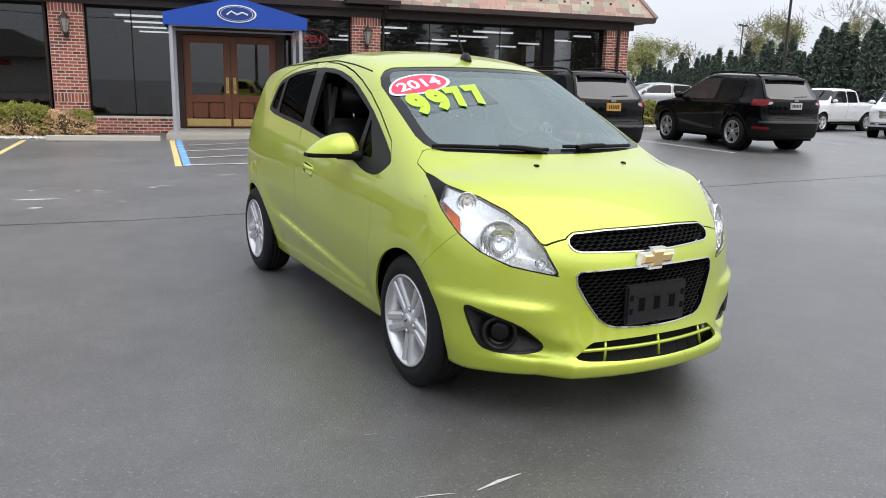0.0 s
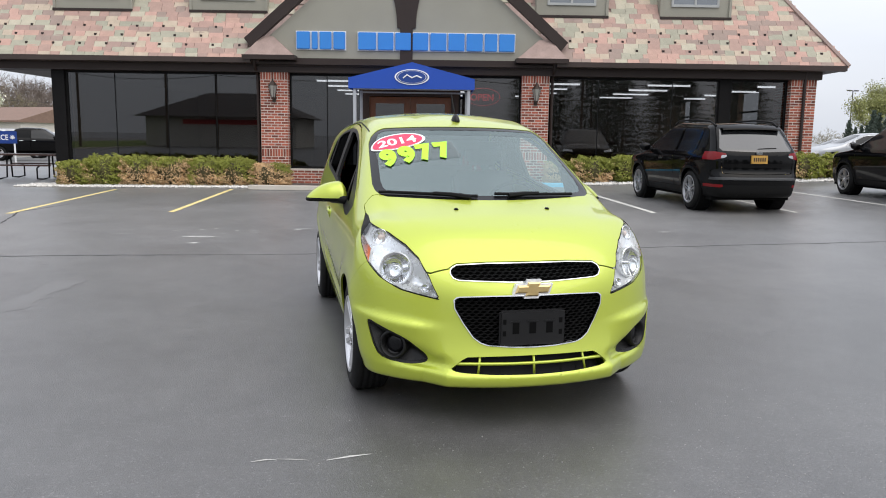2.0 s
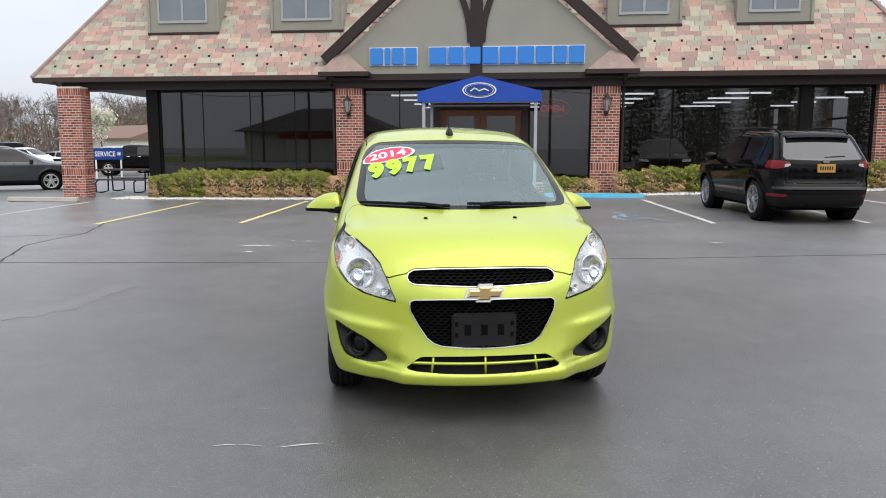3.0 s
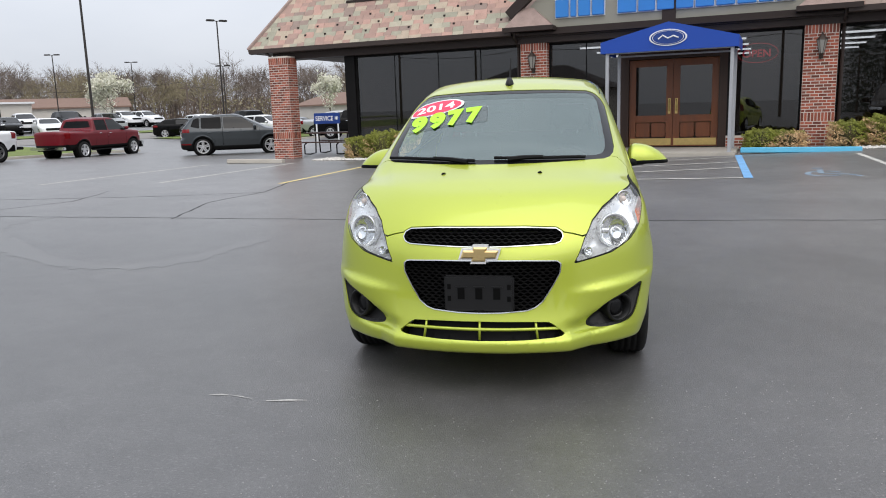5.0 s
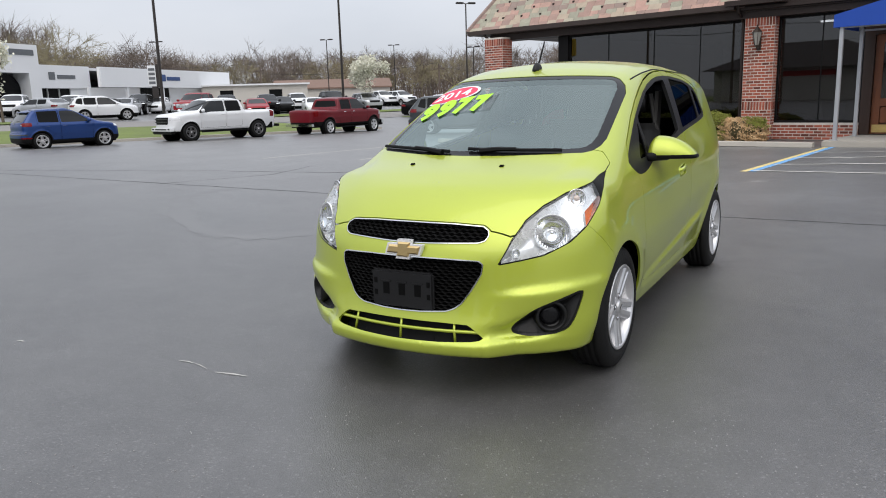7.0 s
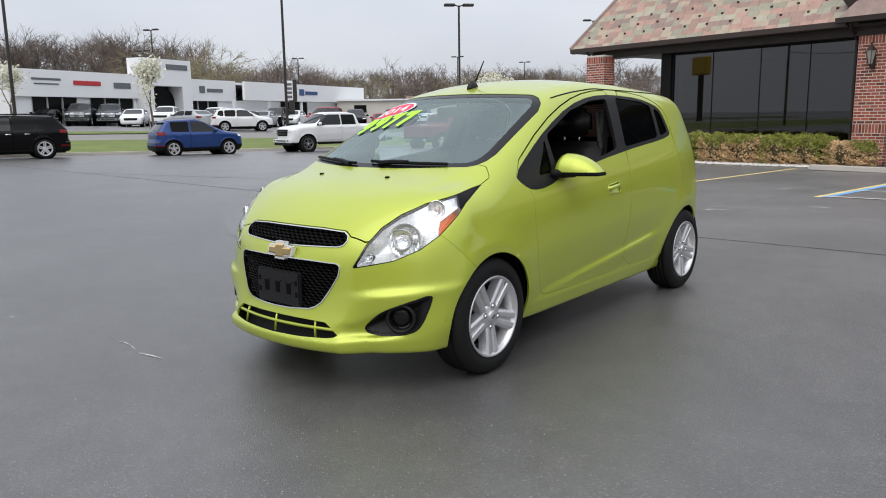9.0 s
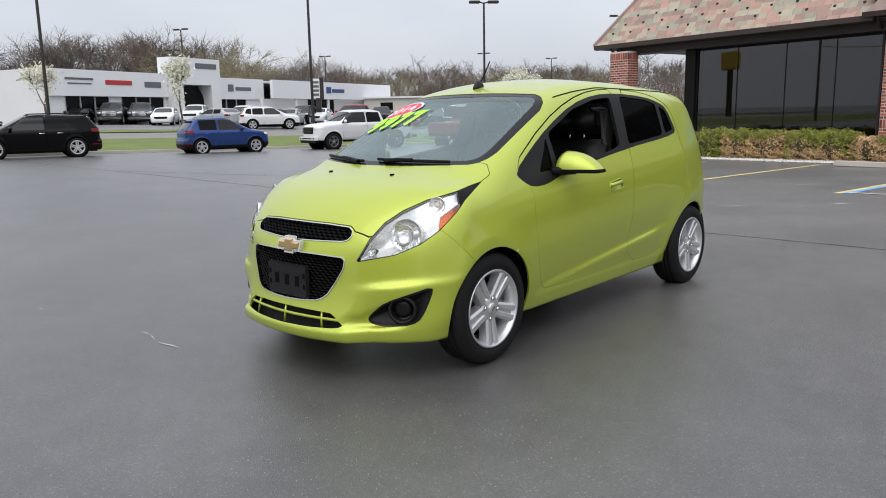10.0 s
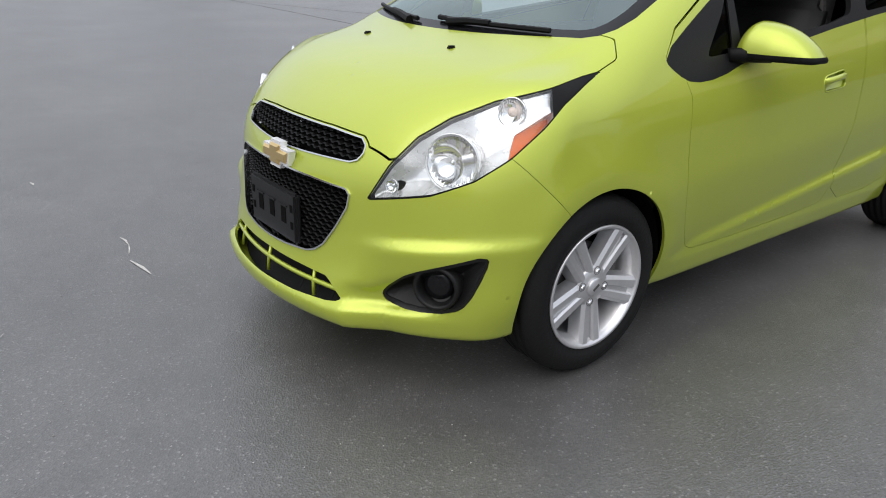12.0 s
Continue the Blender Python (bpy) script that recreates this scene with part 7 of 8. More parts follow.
    # black lower cladding
    if cladding:
        rr = np.minimum(np.hypot(m[0][:, 0], m[0][:, 2] - r), np.hypot(m[0][:, 0] + wb, m[0][:, 2] - r)) - r * 1.30
        g, m = split(*m, np.minimum(m[0][:, 2] - bottom - 0.13 - 0.10 * (np.abs(m[0][:, 0] + wb / 2) > wb / 2 + 0.3), rr))
        raw("cladding", *g, BLACK_PLASTIC, car)
    elif kind == "pickup":
        rr = np.minimum(np.hypot(m[0][:, 0], m[0][:, 2] - r), np.hypot(m[0][:, 0] + wb, m[0][:, 2] - r)) - r * 1.235
        g, m = split(*m, rr)
        for sm in sides(*g):
            raw("arch_trim", push(field, sm[0], 0.006), sm[1], BLACK_PLASTIC, car, "black wheel arch trim")
    # tailgate
    if kind == "suv":
        back_q = np.where((m[0][:, 0] < xr + 0.75)[:, None], m[0][:, [1, 2]], 9)
        d = outline(back_q, both([(0, 0.965 * H), (0.66 * w, 0.94 * H), (0.80 * w, 0.66 * H), (0.74 * w, 0.60 * H), (0.70 * w, 0.415 * H), (0, 0.405 * H)]))
        g, _ = split(*m, d + 0.005)
        _, m = split(*m, d - 0.005)
        raw("tailgate", *g, paint_, car)
    # doors
    if kind == "pickup":
        cuts = [[(-0.55, zb), (-0.55, bottom + 0.12), (-1.90, bottom + 0.12), (-1.90, zt + 0.06), (-1.1, zt + 0.05)], [(-1.92, bottom + 0.12), (-1.92, zt + 0.06), (xc + 0.2, zt + 0.05), (xc + 0.06, zb), (xc + 0.06, bottom + 0.12)]]
    else:
        cuts = [[(-0.42, zb), (-0.46, bottom + 0.14), (x_b - 0.03, bottom + 0.14), (x_b - 0.045, zt + 0.04), (-1.2, zt + 0.035)], [(x_b - 0.05, bottom + 0.14), (x_b - 0.06, zt + 0.04), (x_c - 0.03, zt + 0.03), (x_c - 0.05, zb - 0.05), (-wb + 0.50, 0.62), (-wb + 0.42, bottom + 0.14)]]
    for pts, nm in zip(cuts, ("front_door", "rear_door")):
        d = outline(side_q(m[0]), pts)
        g, _ = split(*m, d + 0.004)
        _, m = split(*m, d - 0.004)
        for k, sm in enumerate(sides(*g)):
            sg = 1 if k == 0 else -1
            door = raw(nm, *sm, paint_, car)
            hx = (min(p[0] for p in pts) if nm == "front_door" else x_b - 0.72 if kind != "pickup" else xc + 0.22) + 0.16
            b = bmesh.new()
            tube(b, [(hx - 0.10, sg * (w - 0.012), belt - 0.10), (hx, sg * (w + 0.022), belt - 0.095), (hx + 0.10, sg * (w - 0.012), belt - 0.10)], 0.016, 6)
            part("handle", b, CHROME if chrome else paint_, door)
    raw("body", *m, paint_, car)
    part("underbody", boxed(xr + 0.3, fo - 0.25, -w * 0.8, w * 0.8, bottom - 0.05, bottom + 0.25), GAP, car)
    for cx in (0.0, -wb):
        for sg in (1, -1):
            wheel((cx, sg * (w - 0.135), r), sg, (r, r * (0.66 if kind == "pickup" else 0.735), 0.225, spokes[0], spokes[1]), car, rim_mat, 48 if h < 0.09 else 20)
            b = bmesh.new()
            lathe(b, [(r * 1.2, -0.12), (r * 1.2, 0.12)], 20, pose(cx, sg * (w - 0.20), r))
            part("wheel_liner", b, GAP, car)
    for sg in (1, -1):
        b = bmesh.new()
        bmesh.ops.create_icosphere(b, subdivisions=2, radius=1)
        bmesh.ops.transform(b, matrix=Matrix.Translation((-0.62, sg * (w + 0.09), belt + 0.11)) @ Matrix.Diagonal((0.075, 0.125, 0.085, 1)), verts=b.verts)
        mir = part("door_mirror", b, paint_, car, smooth=True)
        b = bmesh.new()
        tube(b, [(-0.58, sg * (w - 0.08), belt + 0.05), (-0.60, sg * (w + 0.04), belt + 0.08)], 0.03, 6)
        part("arm", b, BLACK_PLASTIC, mir)
    if kind == "suv":
        b = bmesh.new()
        p = np.array([(xr + 0.40, y, 0.965 * H) for y in np.linspace(-0.62 * w, 0.62 * w, 11)])
        for _ in range(8):
            p = p - step_to(field, p, 0.05)
        rows = [[b.verts.new(a + np.array(o)) for a in p] for o in ((0.10, 0, 0.012), (-0.10, 0, 0.004), (-0.11, 0, -0.02), (0.10, 0, -0.012))]
        for i in range(4):
            for j in range(10):
                b.faces.new((rows[i][j], rows[i][j + 1], rows[(i + 1) % 4][j + 1], rows[(i + 1) % 4][j]))
        bmesh.ops.recalc_face_normals(b, faces=b.faces)
        part("spoiler", b, paint_, car)
    if rails:
        for sg in (1, -1):
            b = bmesh.new()
            tube(b, [(-1.25, sg * 0.66 * w, 0.965 * H), (-1.42, sg * 0.665 * w, H + 0.012), (-wb * 0.8, sg * 0.665 * w, H + 0.020), (xr + 0.80, sg * 0.65 * w, 0.985 * H), (xr + 0.60, sg * 0.64 * w, 0.935 * H)], 0.018, 6)
            part("roof_rail", b, BLACK_PLASTIC, car)
    if kind == "suv":
        part("rear_badge", boxed(xr + 0.06, xr + 0.11, -0.06, 0.06, 0.625 * H, 0.655 * H, 0.01), CHROME, car)
        b = bmesh.new()
        tube(b, [(xr + 0.155, 0.0, zb + 0.07), (xr + 0.165, -0.2, zb + 0.085), (xr + 0.18, -0.36, zb + 0.09)], 0.014, 6)
        part("rear_wiper", b, BLACK_PLASTIC, car)
    if kind == "pickup":
        part("rear_bumper", boxed(xr - 0.07, xr + 0.12, -w * 0.90, w * 0.90, 0.46, 0.59, 0.03), CHROME if chrome else BLACK_PLASTIC, car)
        fb = part("front_bumper", boxed(fo - 0.16, fo + 0.035, -w * 0.90, w * 0.90, 0.46, 0.64, 0.03), CHROME if chrome else paint_, car)
        part("bumper_intake", boxed(fo - 0.02, fo + 0.042, -w * 0.52, w * 0.52, 0.52, 0.59, 0.01), BLACK_PLASTIC, fb)
        for sg in (1, -1):
            part("fog_lamp", boxed(fo - 0.02, fo + 0.041, sg * 0.72 * w - 0.09, sg * 0.72 * w + 0.09, 0.53, 0.60, 0.01), BLACK_PLASTIC, fb)
        part("air_dam", boxed(fo - 0.22, fo + 0.0, -w * 0.86, w * 0.86, 0.33, 0.47, 0.03), BLACK_PLASTIC, car)
        for dz in (-0.13, 0.0):
            part("grille_bar", boxed(fo - 0.06, fo + 0.004, -0.55 * w, 0.55 * w, fz + dz - 0.018, fz + dz + 0.022, 0.008), CHROME if chrome else BUMPER_GREY, car)
        for sg in (1, -1):
            part("running_board", boxed(-wb + 0.55, -0.55, sg * (w - 0.06) - 0.06, sg * (w - 0.06) + 0.06, 0.36, 0.41, 0.01), BLACK_PLASTIC, car)
    if plate:
        part("number_plate", boxed(xr + 0.045, xr + 0.09, -0.15, 0.15, 0.525 * H, 0.525 * H + 0.145, 0.004), plate, car)
        for i in range(6):
            part("plate_bar", boxed(xr + 0.043, xr + 0.046, -0.11 + 0.04 * i, -0.085 + 0.04 * i, 0.525 * H + 0.04, 0.525 * H + 0.105), BROWN_TRIM, car)
    return car


def ground_pose(x, y, heading):
    return pose(x, y, gz(x, y), 0, 0, heading)


vehicle("black_suv", "glossy black SUV with a yellow plate facing the hedge", ground_pose(6.60, 15.35, 95.5), PAINTS["black"], k=0.955, rim_mat=DARK_ALLOY, rails=True, H=1.63, plate=PLATE_Y, h=0.036, clear_front=False)
vehicle("black_suv", "black SUV with roof rails and a pale plate beside the hedge", ground_pose(11.05, 15.6, 90.5), PAINTS["black"], k=0.88, rim_mat=DARK_ALLOY, L=4.63, W=1.82, H=1.70, wb=2.67, fo=0.95, r=0.35, rails=True, plate=PLATE_W, h=0.036)
vehicle("grey_suv", "slate grey SUV parked beside the brick corner pillar", ground_pose(-15.7, 25.2, 36), PAINTS["grey"], k=0.96, L=4.59, W=1.88, H=1.66, wb=2.71, fo=0.93, h=0.045)
vehicle("blue_suv", "deep blue compact SUV parked along the grass strip", ground_pose(-25.6, 13.06, 90), PAINTS["blue"], k=0.89, L=4.10, W=1.77, H=1.65, wb=2.52, fo=0.80, r=0.33, h=0.045)
vehicle("black_suv", "long black SUV with silver wheels along the grass strip", ground_pose(-26.35, 3.4, -92), PAINTS["black"], k=0.88, L=5.05, W=2.0, H=1.78, wb=3.03, fo=0.93, r=0.385, rails=True, chrome=True, h=0.05)
vehicle("white_pickup", "white crew cab pickup with a black grille by the grass strip", ground_pose(-25.6, 16.26, -90), PAINTS["white"], k=0.89, rim_mat=BLACK_ALLOY, L=5.89, W=2.03, H=1.96, wb=3.68, fo=0.96, r=0.40, kind="pickup", h=0.055, cladding=False)
vehicle("red_pickup", "dark red crew cab pickup seen from behind", ground_pose(-25.9, 26.9, 100), PAINTS["red"], k=0.93, L=5.89, W=2.03, H=1.93, wb=3.68, fo=0.96, r=0.40, kind="pickup", h=0.055, cladding=True, chrome=True)
vehicle("white_pickup", "tall white pickup before the spruce row", ground_pose(23.3, 26.0, 196), PAINTS["white"], k=0.88, L=5.9, W=2.03, H=2.02, wb=3.7, fo=1.0, r=0.42, kind="pickup", h=0.055, cladding=False, chrome=True)
vehicle("white_pickup", "white pickup with a chrome grille facing the lot", ground_pose(22.3, 20.3, 215), PAINTS["white"], k=0.88, L=5.89, W=2.03, H=1.96, wb=3.68, fo=0.96, r=0.40, kind="pickup", h=0.06, cladding=False, chrome=True)

# ---- hedges, trees, far buildings ----
def leaf_cloud(rng, pts, size, stretch=1.0):
    """Small turned quads at the points."""
    n = len(pts)
    a = rng.normal(size=(n, 3))
    a /= np.linalg.norm(a, axis=1, keepdims=True)
    b = np.cross(a, rng.normal(size=(n, 3)))
    b /= np.linalg.norm(b, axis=1, keepdims=True)
    s = (size * rng.uniform(0.6, 1.4, n))[:, None]
    v = np.stack([pts - a * s * stretch, pts + b * s * 0.45, pts + a * s * stretch, pts - b * s * 0.45], 1).reshape(-1, 3)
    return v, np.arange(4 * n).reshape(-1, 4)


def slivers(rng, pts, length, width):
    """Thin upright twigs at the points."""
    n = len(pts)
    a = rng.normal(size=(n, 3)) * (0.45, 0.45, 0.3) + (0, 0, 1)
    a /= np.linalg.norm(a, axis=1, keepdims=True)
    b = np.cross(a, rng.normal(size=(n, 3)))
    b /= np.linalg.norm(b, axis=1, keepdims=True)
    s = rng.uniform(0.5, 1.4, n)[:, None]
    v = np.stack([pts - a * s * length / 2, pts + b * s * width / 2, pts + a * s * length / 2, pts - b * s * width / 2], 1).reshape(-1, 3)
    return v, np.arange(4 * n).reshape(-1, 4)


def bush(x, y, rx, ry, h, brown, seed, label):
    rng = np.random.default_rng(seed)
    ob = thing("bush", pose(x, y, gz(x, y)), label, "bush", "hedge bushes")
    n = int(8200 * rx * 2 * (h + ry))
    d = rng.normal(size=(n, 3))
    d /= np.linalg.norm(d, axis=1, keepdims=True)
    d = np.sign(d) * np.abs(d) ** 0.65
    lump = 1 + 0.14 * np.sin(d[:, 0] * 7 + seed) * np.cos(d[:, 1] * 6 + 2 * seed) + 0.08 * np.sin(13 * d[:, 2] + d[:, 0] * 11)
    p = d * np.array((rx, ry, h * 0.52)) * (lump * rng.uniform(0.72, 1.04, n) ** 0.5)[:, None]
    p[:, 2] = np.maximum(p[:, 2] + h * 0.5, 0.03)
    mix = np.sin(p[:, 0] * 4.1 + seed) + 0.8 * np.sin(p[:, 2] * 6 + p[:, 0] * 3) + rng.normal(size=n) * 0.4 - (p[:, 2] / h - 0.5) * 2.4
    is_brown = mix > (1.7 - 3.6 * brown)
    for name, sel, m_ in (("green_leaves", ~is_brown, HEDGE_GREEN), ("brown_leaves", is_brown, HEDGE_BROWN)):
        if sel.sum() > 10:
            raw(name, *leaf_cloud(rng, p[sel], 0.024, 1.0), m_, ob, smooth=False)
    # dark ball for the inner growth, shade between leaves put into its colour
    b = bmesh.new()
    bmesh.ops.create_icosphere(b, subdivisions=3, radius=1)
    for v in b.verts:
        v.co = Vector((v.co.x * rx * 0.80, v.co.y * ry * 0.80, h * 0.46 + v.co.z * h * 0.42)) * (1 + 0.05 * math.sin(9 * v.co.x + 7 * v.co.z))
    part("shaded_growth", b, HEDGE_DARK, ob)
    b = bmesh.new()
    for i in range(5):
        a = i * 1.3
        tube(b, [(0.05 * math.cos(a), 0.05 * math.sin(a), -0.02), (rx * 0.5 * math.cos(a), ry * 0.5 * math.sin(a), h * 0.5)], 0.012, 4, 0.006)
    part("stems", b, BARK, ob)
    return ob


for _i, (_x, _rx, _h, _br) in enumerate([(-8.12, 0.50, 0.64, 0.12), (-7.30, 0.60, 0.78, 0.12), (-6.40, 0.60, 0.76, 0.75), (-5.55, 0.62, 0.74, 0.72), (-4.65, 0.62, 0.74, 0.35), (-3.90, 0.5, 0.74, 0.15), (-3.02, 0.56, 0.60, 0.97),
                                         (4.75, 0.45, 0.60, 0.4), (5.6, 0.6, 0.68, 0.45), (6.7, 0.62, 0.70, 0.3), (7.8, 0.6, 0.70, 0.35), (8.9, 0.6, 0.70, 0.3), (10.0, 0.6, 0.70, 0.3), (11.2, 0.6, 0.68, 0.15), (12.3, 0.5, 0.66, 0.15), (2.9, 0.42, 0.5, 0.3), (3.5, 0.4, 0.45, 0.6)]):
    bush(_x, 19.25 if _x < 2 else 19.45, _rx, 0.50, _h, _br, _i + 3, "clipped hedge bush, partly winter brown" if _br > 0.4 else "clipped green hedge bush by the showroom")
# white gravel under the hedges
_rng = np.random.default_rng(8)


def stones(x0, x1, y0, y1, n, label, size=(0.02, 0.05), lift=0.02, name="gravel", material=None):
    v, f = [], []
    oct_ = np.array([(1, 0, 0), (-1, 0, 0), (0, 1, 0), (0, -1, 0), (0, 0, 1), (0, 0, -1)], float)
    fc = np.array([(0, 2, 4), (2, 1, 4), (1, 3, 4), (3, 0, 4), (2, 0, 5), (1, 2, 5), (3, 1, 5), (0, 3, 5)])
    for i in range(n):
        c = np.array((_rng.uniform(x0, x1), y0 + (y1 - y0) * _rng.uniform() ** 1.4, 0))
        c[2] = gz(c[0], c[1]) + lift
        v.append(oct_ * _rng.uniform(*size, 3) + c + _rng.normal(size=(6, 3)) * size[0] * 0.3)
        f.append(fc + 6 * i)
    tagged(raw(name, np.vstack(v), np.vstack(f), material or GRAVEL, smooth=False), label, "gravel", kind="stuff")


stones(-9.4, -3.3, 18.45, 19.6, 2600, "white gravel strip under the hedge")
stones(4.9, 13.2, 18.6, 19.6, 2800, "white gravel strip under the hedge")
for _x0, _x1, _y0, _y1, _n in ((1.2, 3.4, 0.4, 2.2, 420), (2.6, 4.6, 1.2, 3.0, 320), (-2.5, 5.0, -0.5, 3.0, 260)):
    stones(_x0, _x1, _y0, _y1, _n, "fine pale grit lying on the asphalt", (0.0014, 0.0034), 0.001, "grit", GRIT)


def limbs(rng, p, d, length, r, depth, out, spread=0.55, lift=0.18):
    """Grows branches: (start, end, radius, radius) each."""
    steps = 2 if depth > 1 else 1
    for i in range(steps):
        e = p + d * length / steps
        out.append((p, e, r, r * 0.78))
        p, r = e, r * 0.78
        d = d + rng.normal(size=3) * 0.12 + np.array((0, 0, lift * 0.3))
        d = d / np.linalg.norm(d)
    if depth == 0:
        return
    for k in range(3 if depth > 1 else 4):
        nd = d + rng.normal(size=3) * spread + np.array((0, 0, lift))
        nd = nd / np.linalg.norm(nd)
        limbs(rng, p - d * length * rng.uniform(0, 0.35), nd, length * rng.uniform(0.58, 0.80), r * 0.66, depth - 1, out, spread, lift)


def tube_mesh(segs, floor=0.0, n=3):
    """Bars for all the branch pieces at once."""
    p0, p1 = np.array([s[0] for s in segs]), np.array([s[1] for s in segs])
    r0, r1 = np.maximum([s[2] for s in segs], floor), np.maximum([s[3] for s in segs], floor * 0.7)
    d = p1 - p0
    d /= np.linalg.norm(d, axis=1, keepdims=True)
    u = np.cross(d, np.array((0.31, 0.77, 0.55)))
    u /= np.linalg.norm(u, axis=1, keepdims=True)
    w = np.cross(d, u)
    ring = [np.cos(2 * math.pi * k / n) * u + np.sin(2 * math.pi * k / n) * w for k in range(n)]
    v = np.stack([p0 + q * r0[:, None] for q in ring] + [p1 + q * r1[:, None] for q in ring], 1).reshape(-1, 3)
    base = 2 * n * np.arange(len(segs))[:, None]
    f = np.vstack([base + np.array((k, (k + 1) % n, n + (k + 1) % n, n + k)) for k in range(n)])
    return v, f


def bare_tree(seed, h, depth=4, spread=0.6, lift=0.22):
    rng = np.random.default_rng(seed)
    segs = []
    limbs(rng, np.zeros(3), np.array((0, 0, 1.0)), h * 0.36, h * 0.018, depth, segs, spread, lift)
    return segs


def woods(name, spots, label, material, seed, twigs=260, floor=0.020):
    """Far bare trees, too many to count, as one piece."""
    rng = np.random.default_rng(seed)
    kinds = [tube_mesh(bare_tree(seed * 10 + k, 10.0, 4, 0.64, 0.17), floor) for k in range(5)]
    ends = []
    for k in range(5):
        sg = bare_tree(seed * 10 + k, 10.0, 4, 0.64, 0.17)
        e = np.array([s[1] for s in sg if s[1][2] > 3.0])
        d = np.array([s[1] - s[0] for s in sg if s[1][2] > 3.0])
        i = rng.integers(0, len(e), twigs)
        d = d[i] / np.linalg.norm(d[i], axis=1, keepdims=True) + rng.normal(size=(twigs, 3)) * 0.6
        d *= rng.uniform(0.3, 0.8, twigs)[:, None]
        side = np.cross(d, rng.normal(size=(twigs, 3)))
        side *= 0.015 / np.linalg.norm(side, axis=1, keepdims=True)
        p = e[i] - d * 0.1
        ends.append((np.stack([p - side, p + side, p + d + side * 0.3, p + d - side * 0.3], 1).reshape(-1, 3), np.arange(4 * twigs).reshape(-1, 4)))
    vs, fs, c = [], [], 0
    for x, y, h in spots:
        k = rng.integers(0, 5)
        a, s = rng.uniform(0, 6.28), h / 10.0
        rot = np.array(((math.cos(a), -math.sin(a), 0), (math.sin(a), math.cos(a), 0), (0, 0, 1)))
        tv, tf = ends[k]
        for v, f in (kinds[k], (tv, tf)):
            vs.append((v * np.array((1.15, 1.15, 1)) * s) @ rot.T + (x, y, gz(x, y) - 0.1))
            fs.append(f + c)
            c += len(v)
    return tagged(raw(name, np.vstack(vs), np.vstack(fs), material, smooth=False), label, "woods", kind="stuff")


def ring(rng, az0, az1, r0, r1, n, h0, h1):
    out = []
    for i in range(n):
        az, r = radians(rng.uniform(az0, az1)), rng.uniform(r0, r1)
        out.append((4 - r * math.sin(az), r * math.cos(az), rng.uniform(h0, h1)))
    return out


_rng = np.random.default_rng(77)
woods("bare_woods", ring(_rng, 14, 96, 128, 158, 250, 8.0, 11.0) + ring(_rng, 76, 98, 126, 150, 36, 11, 13.5) + ring(_rng, 62, 70, 126, 150, 14, 11, 13) + ring(_rng, 69, 82, 120, 142, 40, 13.0, 16.0), "grey-brown bare woods behind the far lots", TWIG_GREY, 3, 480)
woods("bare_woods", ring(_rng, 14, 96, 158, 190, 190, 10.5, 13), "brown bare woods in the distance", TWIG_BROWN, 4, 440)
woods("budding_trees", ring(_rng, 30, 60, 122, 140, 22, 7.5, 10.5) + ring(_rng, 68, 73, 112, 118, 8, 11, 13) + ring(_rng, -48, -38, 90, 130, 22, 6, 9) + ring(_rng, -37, -22, 110, 150, 26, 3.5, 5), "yellow-green budding trees among the bare woods", TWIG_GREEN, 5, 700)
# undergrowth that closes the woods below
_n = 80000
_az, _r = np.radians(_rng.uniform(12, 98, _n)), _rng.uniform(124, 185, _n)
_x, _y = 4 - _r * np.sin(_az), _r * np.cos(_az)
_z = rise(_x, _y) + 5.5 * _rng.uniform(0, 1, _n) ** 1.2 * (0.75 + 0.35 * np.sin(_az * 31) * np.sin(_az * 13 + 1))
tagged(raw("undergrowth", *slivers(_rng, np.stack([_x, _y, _z], 1), 0.9, 0.12), TWIG_BROWN, smooth=False), "brown undergrowth below the woods", "woods", kind="stuff")
_n = 9000
_az, _r = np.radians(_rng.uniform(12, 98, _n)), _rng.uniform(120, 130, _n)
_x, _y = 4 - _r * np.sin(_az), _r * np.cos(_az)
_keep = np.sin(_az * 40) + np.sin(_az * 17 + 2) > 0.5
tagged(raw("shrubs", *leaf_cloud(_rng, np.stack([_x, _y, rise(_x, _y) + 3.5 * _rng.uniform(0, 1, _n) ** 1.5], 1)[_keep], 0.24), TWIG_GREEN, smooth=False), "greening shrubs at the wood's edge", "shrubs", kind="stuff")


def blossom_tree(x, y, h, w, seed, n):
    rng = np.random.default_rng(seed)
    t = thing("blossom_tree", pose(x, y, gz(x, y)), "small street tree in full white blossom", "tree", "blossom trees")
    segs = []
    limbs(rng, np.zeros(3), np.array((0, 0, 1.0)), h * 0.30, 0.10, 4, segs, 0.42, 0.30)
    top = max(s[1][2] for s in segs)
    wide = max(abs(s[1][0]) for s in segs) * 2
    segs = [(a * (w / wide, w / wide, h / top), b * (w / wide, w / wide, h / top), r0, r1) for a, b, r0, r1 in segs]
    raw("trunk", *tube_mesh(segs, 0.012, 5), BARK, t)
    e = np.array([s[1] for s in segs if s[1][2] > h * 0.34])
    pick = e[rng.integers(0, len(e), n)] + rng.normal(size=(n, 3)) * 0.20
    raw("crown", *leaf_cloud(rng, pick, 0.115, 0.9), BLOSSOM, t, "white blossom", smooth=False)


